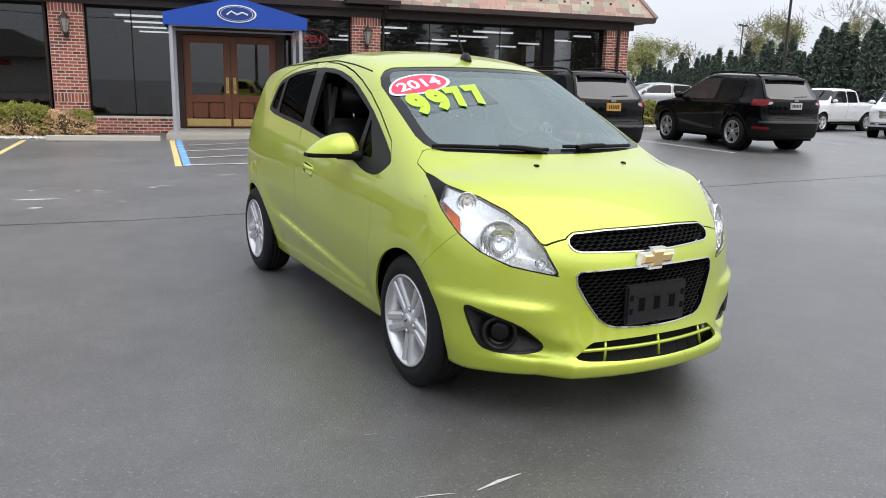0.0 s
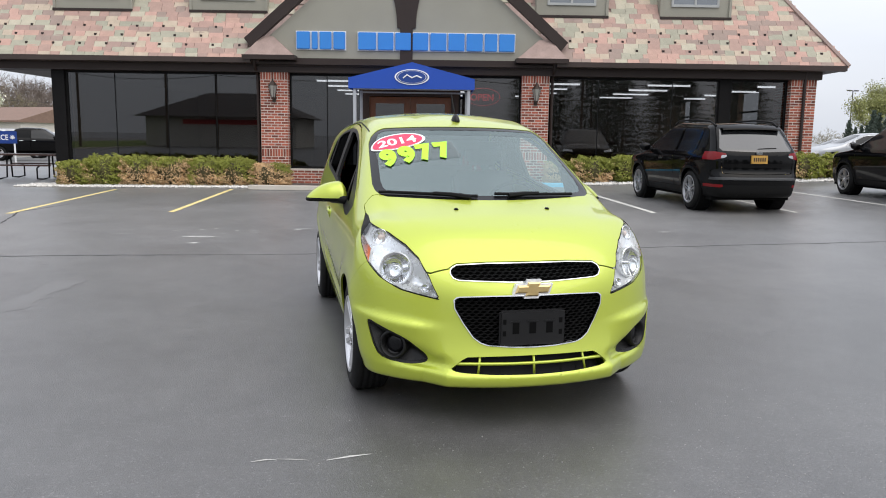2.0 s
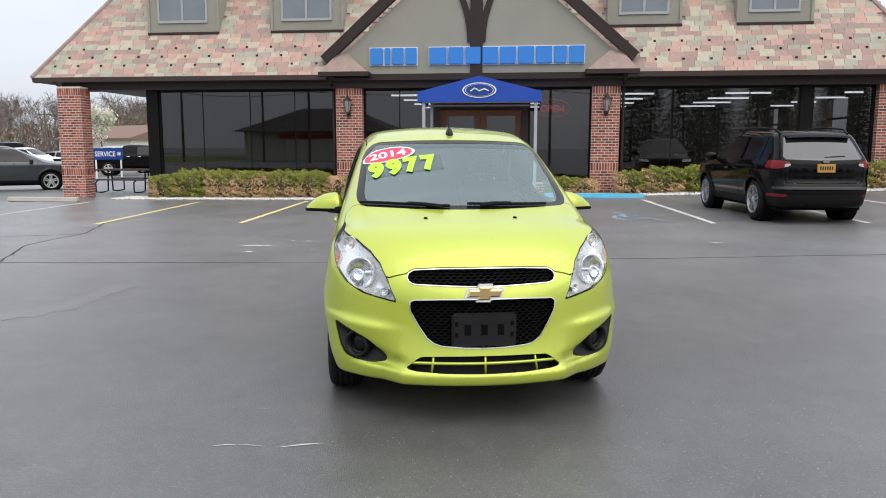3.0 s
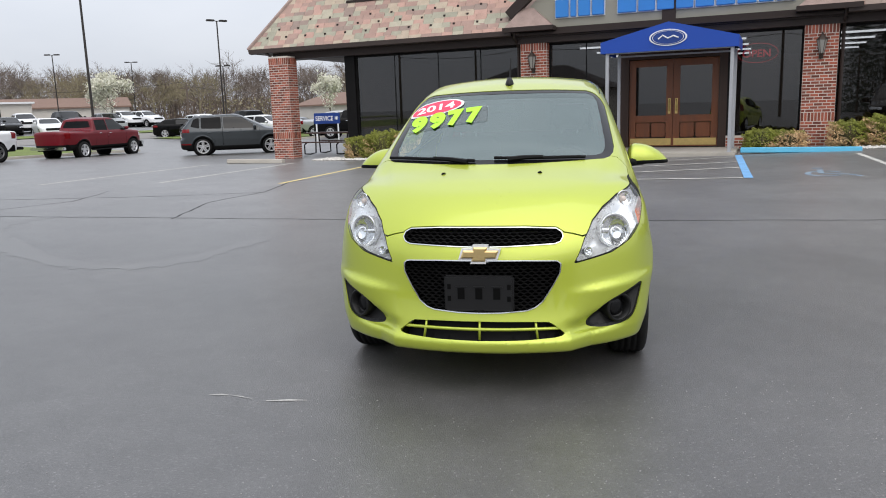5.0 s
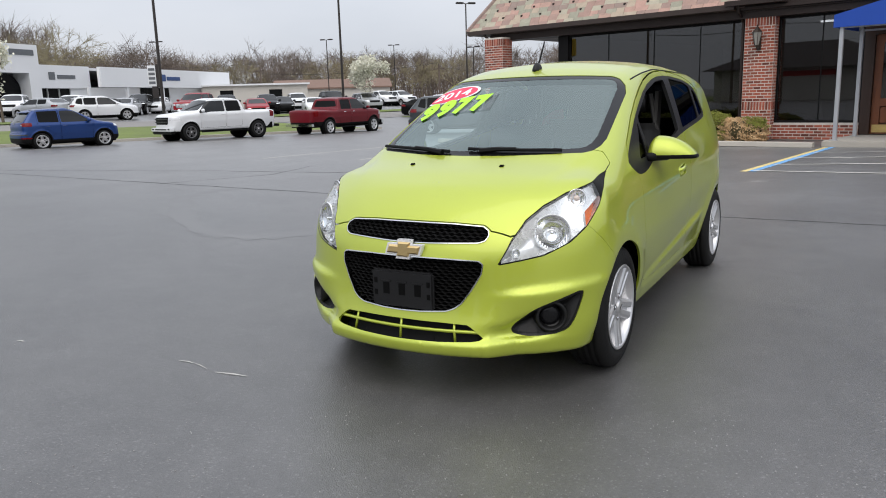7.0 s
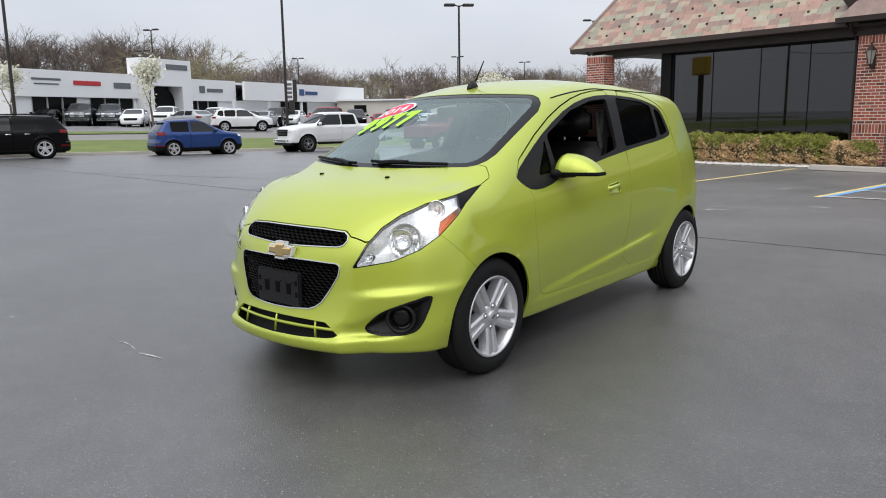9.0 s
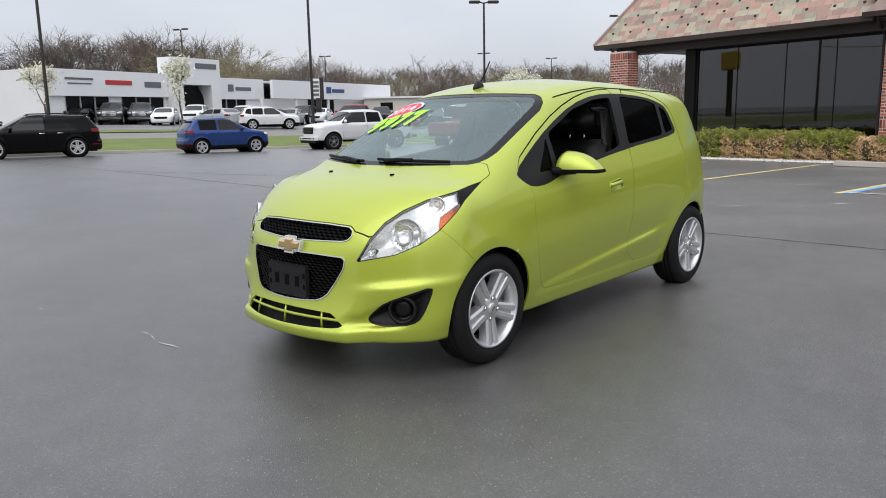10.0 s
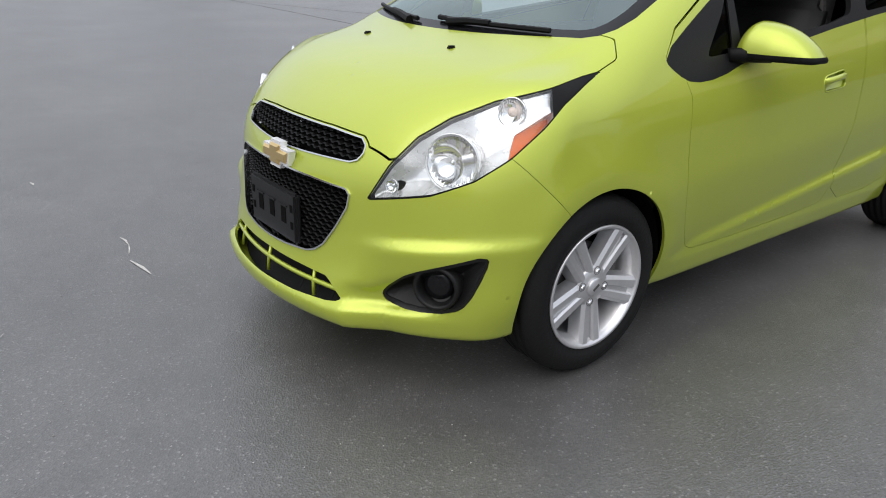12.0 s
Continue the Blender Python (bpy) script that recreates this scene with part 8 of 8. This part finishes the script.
for _a in ((-51.8, 51.0, 5.0, 3.4, 1, 6500), (-48.6, 8.6, 4.2, 3.0, 2, 1100), (-49.0, 17.2, 4.8, 2.1, 3, 1700), (-38.8, 67.3, 5.2, 4.2, 4, 3600)):
    blossom_tree(*_a)


def spruce(seed, h):
    rng = np.random.default_rng(seed)
    t = thing("spruce_tree", pose(0, 0, 0), "dark blue-green spruce in a dense row", "tree", "spruce row")
    b = bmesh.new()
    tube(b, [(0, 0, -0.1), (0, 0, h * 0.96)], 0.13, 6, 0.02)
    part("trunk", b, BARK, t)
    pts, ax = [], []
    z = 0.25
    while z < h:
        reach = 0.33 * h * (1 - z / h) ** 0.85 * (0.80 + 0.20 * math.cos(z * 11)) + 0.03
        for k in range(12):
            a = rng.uniform(0, 6.28)
            m = reach * rng.uniform(0.75, 1.12)
            for u in np.linspace(0.25, 1, 8):
                pts.append((m * u * math.cos(a) + rng.normal() * 0.05, m * u * math.sin(a) + rng.normal() * 0.05, z - 0.28 * m * u + 0.10 * u * u * m + rng.normal() * 0.05))
        z += 0.11 + 0.05 * rng.uniform()
    raw("crown", *leaf_cloud(rng, np.array(pts), 0.088, 1.4), SPRUCE, t, smooth=False)
    return t


_sp = [spruce(s, 5.0) for s in (1, 2, 3)]
_rng = random.Random(9)
for _i in range(64):
    _az = radians(-29.2 - 0.355 * _i)
    _r = 66 - 0.37 * _i + _rng.uniform(-4, 4)
    _x, _y = 0.5 + _r * math.sin(-_az), -0.3 + _r * math.cos(_az)
    _k = (0.68 + 0.0078 * _i) * _rng.uniform(0.78, 1.18)
    _m = pose(_x, _y, gz(_x, _y), 0, 0, _rng.uniform(0, 360)) @ Matrix.Diagonal((_k, _k, _k, 1))
    if _i < 3:
        _sp[_i].matrix_basis = _m
    else:
        _c = copy_thing(_sp[_i % 3], pose(_x, _y, gz(_x, _y), 0, 0, _rng.uniform(0, 360)))
        _c.scale = (_k, _k, _k)
for _x, _y, _h, _s in ((52.0, 60.0, 12.5, 91), (60.0, 58.0, 12.0, 92), (66.0, 52.0, 13.5, 93), (47.0, 72.0, 9.0, 94)):
    _t = thing("bare_tree", pose(_x, _y, gz(_x, _y)), "tall bare tree behind the spruces", "tree", "bare trees")
    _sg = bare_tree(_s, _h, 5)
    raw("trunk", *tube_mesh([(a, b, r0 * 0.45, r1 * 0.45) for a, b, r0, r1 in _sg], 0.014, 4), BARK, _t)


def leafing_tree(x, y, h, w, seed):
    """A broad tree with its first small leaves."""
    rng = np.random.default_rng(seed)
    t = thing("leafing_tree", pose(x, y, gz(x, y)), "tree in fresh yellow-green leaf behind the spruces", "tree", "leafing trees")
    segs = []
    limbs(rng, np.zeros(3), np.array((0, 0, 1.0)), h * 0.30, h * 0.014, 4, segs, 0.45, 0.28)
    top, wide = max(s[1][2] for s in segs), max(abs(s[1][0]) for s in segs) * 2
    k = np.array((w / wide, w / wide, h / top))
    segs = [(a * k, b * k, r0, r1) for a, b, r0, r1 in segs]
    raw("trunk", *tube_mesh(segs, 0.02, 4), BARK, t)
    e = np.array([s[1] for s in segs if s[1][2] > h * 0.28])
    pick = e[rng.integers(0, len(e), 7000)] + rng.normal(size=(7000, 3)) * 0.34
    raw("crown", *leaf_cloud(rng, pick, 0.085, 1.0), LEAFING, t, "sparse fresh leaves", smooth=False)


for _a in ((53.0, 64.0, 8.5, 6.5, 31), (60.0, 61.0, 9.5, 7.5, 32), (66.0, 56.0, 10.0, 8.0, 33), (46.0, 74.0, 6.8, 6.0, 34), (72.0, 60.0, 11.5, 8.0, 35), (40.0, 66.0, 5.2, 5.0, 36), (57.0, 70.0, 9.5, 7.0, 37)):
    leafing_tree(*_a)


def lamp_post(x, y, h, turn, heads=2, r=0.075):
    t = thing("lot_lamp", pose(x, y, gz(x, y), 0, 0, turn), "dark bronze car-lot lamp post with flat heads", "street lamp", "lot lamps")
    b = bmesh.new()
    tube(b, [(0, 0, -0.1), (0, 0, h)], r, 8, r * 0.75)
    part("pole", b, POLE, t)
    b = bmesh.new()
    lathe(b, [(0.24, -0.05), (0.24, 0.5), (0.2, 0.55)], 12, None, "z")
    part("footing", b, CONCRETE, t)
    for s in ((1, -1) if heads == 2 else (1,)):
        b = bmesh.new()
        tube(b, [(0, 0, h - 0.05), (s * 0.25, 0, h + 0.02)], 0.035, 6)
        part("arm", b, POLE, t)
        part("head", boxed(min(s * 0.22, s * 0.85), max(s * 0.22, s * 0.85), -0.17, 0.17, h - 0.05, h + 0.09, 0.03), POLE, t)
    return t


for _a in ((-31.0, 6.2, 7.6, 90), (-29.2, 17.7, 7.7, 60), (-29.5, 28.8, 7.8, 60), (-38.9, 50.7, 9.1, 60), (-71, 24.3, 9.0, 30), (-76.1, 24.9, 7.4, 30), (-86, 47.3, 8.2, 30), (-75.5, 65.4, 8.4, 30), (-79, 81, 8.4, 30), (-53.6, 69.1, 6.5, 10), (26.0, 30.5, 8.6, 20), (51.6, 67.5, 8.3, 30), (53.5, 96, 8.0, 20)):
    lamp_post(*_a)


def utility_pole(x, y, h, label="weathered wooden utility pole with a cross arm"):
    t = thing("utility_pole", pose(x, y, gz(x, y)), label, "pole", "utility poles")
    b = bmesh.new()
    tube(b, [(0, 0, -0.1), (0, 0, h)], 0.13, 7, 0.09)
    part("pole", b, BARK, t)
    part("cross_arm", boxed(-0.9, 0.9, -0.05, 0.05, h - 0.6, h - 0.48), BARK, t)


for _x, _y, _h in ((-56.7, 66.5, 4.6), (-60, 90, 5.5), (-86.6, 62.5, 5.4), (-110, 20, 6.5)):
    utility_pole(_x, _y, _h)
for _x0, _y0, _x1, _y1, _z in ((-56.7, 66.5, -60, 90, 4.9), (-56.7, 66.5, -86.6, 62.5, 5.3), (-60, 90, -20, 130, 5.6), (-110, 20, -86.6, 62.5, 6.6), (-110, 20, -112, -10, 7.0)):
    _b = bmesh.new()
    tube(_b, [Vector((_x0, _y0, _z)).lerp(Vector((_x1, _y1, _z)), u) - Vector((0, 0, 2.4 * u * (1 - u))) for u in np.linspace(0, 1, 12)], 0.022, 4)
    tagged(part("power_line", _b, POLE), "sagging power line between poles", "cable", "power lines")


# ---- the white dealership across the road ----
far = thing("white_dealership", pose(-62.5, 10.8, 1.05, 0, 0, 117.8), "long low white car dealership across the road", "building")


def far_box(name, x0, x1, y0, y1, z0, z1, m_, label=""):
    return part(name, boxed(x0, x1, y0, y1, z0, z1), m_, far, label)


far_box("fascia", 0, 12.6, 0, 0.4, 2.3, 4.45, PALE_WALL)
far_box("fascia", 18.9, 26.3, 0.1, 0.5, 2.2, 4.35, PALE_WALL)
far_box("fascia", 26.3, 51, -1.2, -0.8, 2.3, 4.3, PALE_WALL)
far_box("roof", 0, 51, 0.5, 22, 4.0, 4.25, PALE_WALL)
far_box("side_wall", -0.2, 0, 0, 22, 0, 4.45, PALE_WALL)
far_box("rear_wall", 0, 51, 22, 22.2, 0, 4.2, PALE_WALL)
far_box("end_wall", 51, 51.3, -1.2, 22, 0, 4.3, PALE_WALL)
for _x0, _x1 in ((0, 1.8), (6.1, 7.4), (12.2, 12.6), (18.9, 19.1), (23.6, 34.4), (40.0, 51)):
    far_box("wall", _x0, _x1, 0.3, 0.5, -0.4, 2.3, PALE_WALL)
for _x0, _x1, _n in ((1.8, 6.1, 3), (7.4, 12.2, 3), (19.1, 23.6, 3), (34.4, 40.0, 2)):
    _w = (_x1 - _x0) / _n
    for _k in range(_n):
        _wd = far_box("window", _x0 + _k * _w, _x0 + (_k + 1) * _w, 0.42, 0.5, 0.1, 2.3, CAR_GLASS, "dark showroom window")
        part("frame_bar", boxed(_x0 + _k * _w - 0.05, _x0 + _k * _w + 0.05, 0.30, 0.42, 0.1, 2.3), WHITE_FRAME, _wd)
    far_box("plinth", _x0, _x1, 0.3, 0.5, -0.4, 0.1, PALE_WALL)
far_box("tower", 12.6, 18.9, -0.6, 1.2, 3.5, 6.0, PALE_WALL, "square white entrance tower")
for _x0, _x1 in ((12.6, 13.9), (17.6, 18.9)):
    far_box("tower_pier", _x0, _x1, -0.6, 1.2, -0.4, 3.5, PALE_WALL)
_b = bmesh.new()
_a = np.linspace(0, math.pi, 15)
_pts = [(15.75 + 1.85 * math.cos(t), 1.9 + 1.6 * math.sin(t)) for t in _a]
prism(_b, [(17.6, -0.4)] + _pts + [(13.9, -0.4)], "y", 0.5, 0.6)
part("arched_glass", _b, CAR_GLASS, far, "arched glass entrance")
for _x in (24.6, 30.5, 36.8):
    far_box("canopy_post", _x - 0.12, _x + 0.12, -1.1, -0.86, -0.5, 2.3, PALE_WALL)
for _x0, _x1, _z, _h, _m in ((1.7, 4.4, 3.62, 0.17, SIGN_GREY), (1.9, 4.2, 3.28, 0.10, SIGN_GREY), (5.6, 8.4, 3.30, 0.38, SIGN_RED), (9.8, 11.7, 3.15, 0.5, SIGN_GREY), (20.7, 21.5, 3.0, 0.7, SIGN_GREY), (21.8, 24.2, 3.1, 0.36, SIGN_GREY), (36.2, 37.2, 3.0, 0.75, SIGN_NAVY), (37.4, 40.0, 3.1, 0.42, SIGN_NAVY), (15.6, 18.4, 5.05, 0.5, SIGN_GREY)):
    _y = -1.26 if _x0 > 30 else -0.66 if 12 < _x0 < 19 else 0.04 if _x0 > 19 else -0.06
    tagged(part("wall_sign", boxed(_x0, _x1, _y, _y + 0.06, _z, _z + _h, 0.02), _m), "plain raised sign bar on the white fascia", "sign", "dealership signs").matrix_basis = far.matrix_basis
# pylon sign of that lot
_py = thing("pylon_sign", pose(-60.5, 33.5, gz(-60.5, 33.5), 0, 0, 60), "tall white pylon sign with grey bars by the far lot", "sign")
part("panel", boxed(-0.52, 0.16, -0.12, 0.12, 2.35, 4.15, 0.03), SIGN_WHITE, _py)
part("dark_panel", boxed(0.16, 0.52, -0.13, 0.13, 2.25, 4.25, 0.03), POLE, _py)
part("post", boxed(-0.25, 0.25, -0.1, 0.1, -0.2, 2.35), POLE, _py)
for _z in (3.7, 3.32, 2.94, 2.56):
    part("bar", boxed(-0.44, 0.08, -0.15, -0.12, _z, _z + 0.22), SIGN_GREY, _py)


def shed(name, x, y, turn, L, D, H, wall_m, roof_m, label, ridge=0.0):
    t = thing(name, pose(x, y, gz(x, y), 0, 0, turn), label, "building")
    part("wall", boxed(-L / 2, L / 2, 0, D, -0.5, H), wall_m, t)
    pts = [(-0.4, H), (D + 0.4, H), (D + 0.4, H + 0.2), (D / 2, H + 0.2 + ridge), (-0.4, H + 0.2)]
    part("roof", prism(bmesh.new(), pts, "x", -L / 2 - 0.3, L / 2 + 0.3), roof_m, t)
    for i in range(int(L // 6)):
        xx = -L / 2 + 3 + 6 * i
        w = part("window", boxed(xx - 0.8, xx + 0.8, -0.05, 0.02, H * 0.45, H * 0.8), CAR_GLASS, t)
        part("frame", boxed(xx - 0.9, xx + 0.9, -0.03, 0.0, H * 0.41, H * 0.45), WHITE_FRAME, w)


shed("low_shop", -78.8, 56.2, 55.8, 13, 8, 2.75, TAN_WALL, PALE_WALL, "low pale flat-roofed shop in the distance")
shed("low_shop", -84.6, 73.5, 50.3, 17, 10, 2.3, TAN_WALL, RUST_ROOF, "low shop with a brown shingle roof", 1.3)
shed("low_shop", -45, 92, 155, 14, 10, 2.2, TAN_WALL, RUST_ROOF, "low house with a rust brown roof behind the lot", 1.6)
# blue service sign
sv = thing("service_sign", pose(-19.9, 36.2, gz(-19.9, 36.2), 0, 0, 30), "blue roadside sign reading SERVICE in white", "sign")
part("panel", boxed(-0.72, 0.72, -0.04, 0.04, 1.05, 1.65, 0.02), SIGN_BLUE_DARK, sv)
for _x in (-0.6, 0.6):
    part("leg", boxed(_x - 0.04, _x + 0.04, -0.03, 0.03, -0.1, 1.05), SIGN_WHITE, sv)
_v, _f = lettering("SERVICE", 0.36, 0.006)
_v[:, 0] *= 0.98 / _v[:, 0].max()
_v = np.stack([_v[:, 0] - 0.64, np.full(len(_v), -0.046), _v[:, 1] + 1.23], 1)
raw("letters", _v, _f, SIGN_WHITE, sv, smooth=False)
_b = bmesh.new()
for _k in range(4):
    _t = math.pi * _k / 4
    tube(_b, [(0.52 - 0.11 * math.cos(_t), -0.05, 1.36 - 0.11 * math.sin(_t)), (0.52 + 0.11 * math.cos(_t), -0.05, 1.36 + 0.11 * math.sin(_t))], 0.022, 4)
part("star", _b, SIGN_WHITE, sv)
# picnic table under the porch
pt = thing("picnic_table", pose(-11.2, 22.6, gz(-11.2, 22.6)), "dark metal picnic table with benches under the porch", "picnic table")
part("top", boxed(-0.95, 0.95, -0.38, 0.38, 0.72, 0.77, 0.01), RUSTY, pt)
for _s in (-1, 1):
    part("bench", boxed(-0.95, 0.95, _s * 0.72 - 0.14, _s * 0.72 + 0.14, 0.42, 0.46, 0.01), RUSTY, pt)
for _x in (-0.65, 0.65):
    for _s in (-1, 1):
        _b = bmesh.new()
        tube(_b, [(_x, _s * 0.1, 0.72), (_x, _s * 0.15, 0.05), (_x, _s * 0.5, 0.02), (_x, _s * 0.85, 0.05), (_x, _s * 0.85, 0.36), (_x, _s * 0.72, 0.42)], 0.025, 6)
        part("leg", _b, BLACK_PLASTIC, pt)
# the fleet on the far lots
_protos = {}
_fleet = [("white", "pickup", 85.2, 55, 40), ("grey", "pickup", 77.4, 69, -20), ("grey", "pickup", 75.5, 70, -20), ("white", "sedan", 74.0, 66, -25), ("white", "suv", 72.0, 66, -30), ("silver", "sedan", 71.0, 62, 200), ("white", "suv", 68.9, 62, -45), ("black", "sedan", 66.7, 64, -40), ("silver", "sedan", 65.4, 66, -40),
          ("black", "suv", 64.4, 70, -40), ("white", "sedan", 63.2, 72, -40), ("white", "suv", 65.2, 60, 75), ("bright_red", "pickup", 61.0, 62, -55), ("black", "suv", 58.3, 66, -30), ("bright_red", "sedan", 56.2, 64, -30), ("black", "suv", 55.4, 68, -30), ("black", "sedan", 54.3, 70, -30), ("white", "suv", 53.2, 74, -30),
          ("black", "pickup", 50.4, 72, -20), ("white", "suv", 46.6, 86, -10), ("white", "suv", 45.2, 86, -10), ("black", "sedan", 43.2, 58, 150), ("white", "suv", 41.6, 64, -20), ("black", "pickup", 40.0, 66, 160), ("black", "sedan", 42.4, 62, 30), ("white", "suv", 37.0, 60, 0), ("silver", "pickup", 31.0, 58, 20), ("black", "pickup", 29.6, 52, 20), ("white", "suv", 28.6, 62, 0), ("silver", "sedan", 34.5, 64, 0),
          ("black", "sedan", 79.5, 68, -20), ("white", "sedan", 52.0, 66, -30), ("silver", "suv", 47.9, 74, -20)]
_dims = dict(pickup=dict(L=5.8, W=2.0, H=1.92, wb=3.6, fo=0.96, r=0.40, cladding=False, chrome=True), suv=dict(L=4.7, W=1.88, H=1.72, wb=2.75, fo=0.92, r=0.36), sedan=dict(L=4.6, W=1.82, H=1.46, wb=2.7, fo=0.90, r=0.33, cladding=False))
for _c, _k, _az, _r, _hd in _fleet:
    _x, _y = 4.5 - _r * math.sin(radians(_az)), 0.4 + _r * math.cos(radians(_az))
    _at = ground_pose(_x, _y, _hd)
    if (_c, _k) not in _protos:
        _protos[_c, _k] = vehicle(_c + "_" + _k, _c.replace("_", " ") + " " + {"suv": "SUV", "sedan": "saloon car", "pickup": "pickup truck"}[_k] + " parked on a far lot", _at, PAINTS[_c], kind=_k, h=0.10, group="far parked cars", **_dims[_k])
    else:
        copy_thing(_protos[_c, _k], _at)
# cars beyond the right-hand hedge
for _x, _y, _hd, _c, _k in ((19.5, 36, 170, "silver", "sedan"), (25, 43, 170, "silver", "suv"), (31, 33, 200, "black", "sedan"), (27, 45, 180, "white", "pickup"), (35, 42, 190, "white", "suv"), (17.0, 29.5, 172, "silver", "sedan")):
    copy_thing(_protos[_c, _k], ground_pose(_x, _y, _hd))
# ---- across the street behind the camera, seen in the showroom glass ----
op = thing("hip_roof_shop", pose(-22, -40, 0, 0, 0, 180), "pale hip-roofed shop across the street", "building")
part("wall", boxed(-8, 8, 0, 12, 0, 3.2), TAN_WALL, op)
_b = bmesh.new()
_lo = [_b.verts.new(p) for p in ((-9, -1, 3.2), (9, -1, 3.2), (9, 13, 3.2), (-9, 13, 3.2))]
_hi = [_b.verts.new(p) for p in ((-3, 6, 6.0), (3, 6, 6.0))]
for _q in ((0, 1, 5, 4), (1, 2, 5), (2, 3, 4, 5), (3, 0, 4), (3, 2, 1, 0)):
    _b.faces.new([(_lo + _hi)[i] for i in _q])
bmesh.ops.recalc_face_normals(_b, faces=_b.faces)
part("roof", _b, BROWN_TRIM, op)
part("sign_bar", boxed(-4, 4, -0.08, 0.0, 2.4, 2.9), SIGN_RED, op)
_tall = spruce(7, 11.0)
tagged(_tall, "tall dark spruce across the street", "tree", "street spruces")
_tall.matrix_basis = pose(10, -38, 0)
for _i in range(1, 22):
    _c = copy_thing(_tall, pose(10 + 2.4 * _i, -38 - 3 * ((_i * 7) % 3), 0, 0, 0, 57 * _i))
    _c.scale = (1.15, 1.15, 0.9 + 0.07 * ((_i * 5) % 4))
for _x, _y in ((14, -26), (3.5, -24), (-18, -25), (-24.5, -31), (-30, -25), (28, -26)):
    utility_pole(_x, _y, 9.5)
_b = bmesh.new()
for _z in (8.9, 8.2, 7.6, 6.4):
    for _x0, _x1 in ((-30, -18), (-18, 3.5), (3.5, 14), (14, 28)):
        tube(_b, [(_x0 + (_x1 - _x0) * u, -25, _z - 1.6 * u * (1 - u)) for u in np.linspace(0, 1, 9)], 0.03, 4)
tagged(part("street_cables", _b, POLE), "overhead street cables across the street", "cable")
ys = thing("yellow_pole_sign", pose(-42, -30, 0, 0, 0, 200), "yellow sign box on a tall dark pole across the street", "sign")
part("pole", boxed(-0.2, 0.2, -0.2, 0.2, 0, 5.2), POLE, ys)
part("box", boxed(-1.2, 1.2, -0.35, 0.35, 5.2, 7.0, 0.1), YELLOW_SIGN, ys)


# ---- roof slates ----
def slates():
    """Overlapping slates on the front slope; those over the entrance side are pieces, the rest one field."""
    step, th = 0.178, 0.018
    rnd = random.Random(21)
    ang = math.degrees(math.atan(PITCH))
    widths = (0.26, 0.33, 0.40)
    shared = []
    for k in widths:
        b = boxed(-k / 2 + 0.004, k / 2 - 0.004, 0, step * 1.25, -th, 0)
        me = bpy.data.meshes.new("slate")
        b.to_mesh(me)
        b.free()
        me.materials.append(SLATE)
        shared.append(me)
    joined, count = ([], []), 0
    rows = int((ROOF_TOP - EAVE_Z) * slope / PITCH / step)
    for r in range(rows):
        s = r * step - 0.03
        y, z = EAVE_Y - 0.02 + s / slope, EAVE_Z + s * PITCH / slope
        edge = 12.5 - s / slope
        x = -edge
        while x < edge - 0.1:
            k = rnd.randrange(3)
            cx = x + widths[k] / 2
            x += widths[k]
            if cx + widths[k] / 2 > edge + 0.08:
                continue
            if abs(cx - GX) < (GZ + 0.25 - z) / 0.875 and z > 3.6 or (-3.6 < cx < 4.7 and z < 3.8):
                continue
            if z > 4.68 and any(a + 0.05 < cx < b - 0.05 for a, b in DORMERS) and z < 6.7:
                continue
            at = Matrix.Translation((cx, y - 0.018 * PITCH / slope * 1.2, z + 0.018 / slope * 1.2)) @ pose(0, 0, 0, ang + rnd.uniform(-0.5, 0.1), rnd.uniform(-0.15, 0.15), 0)
            if count < 300 and z < 4.4 and 4.6 < cx < 12.5:
                ob = new("slate", shared[k])
                ob.matrix_basis = at
                ob.parent = roof
                count += 1
            else:
                add_box(joined, -widths[k] / 2 + 0.004, widths[k] / 2 - 0.004, 0, step * 1.25, -th, 0, at)
    raw("slate_field", *joined, SLATE_FIELD, roof, smooth=False)["kind"] = "stuff"


slates()
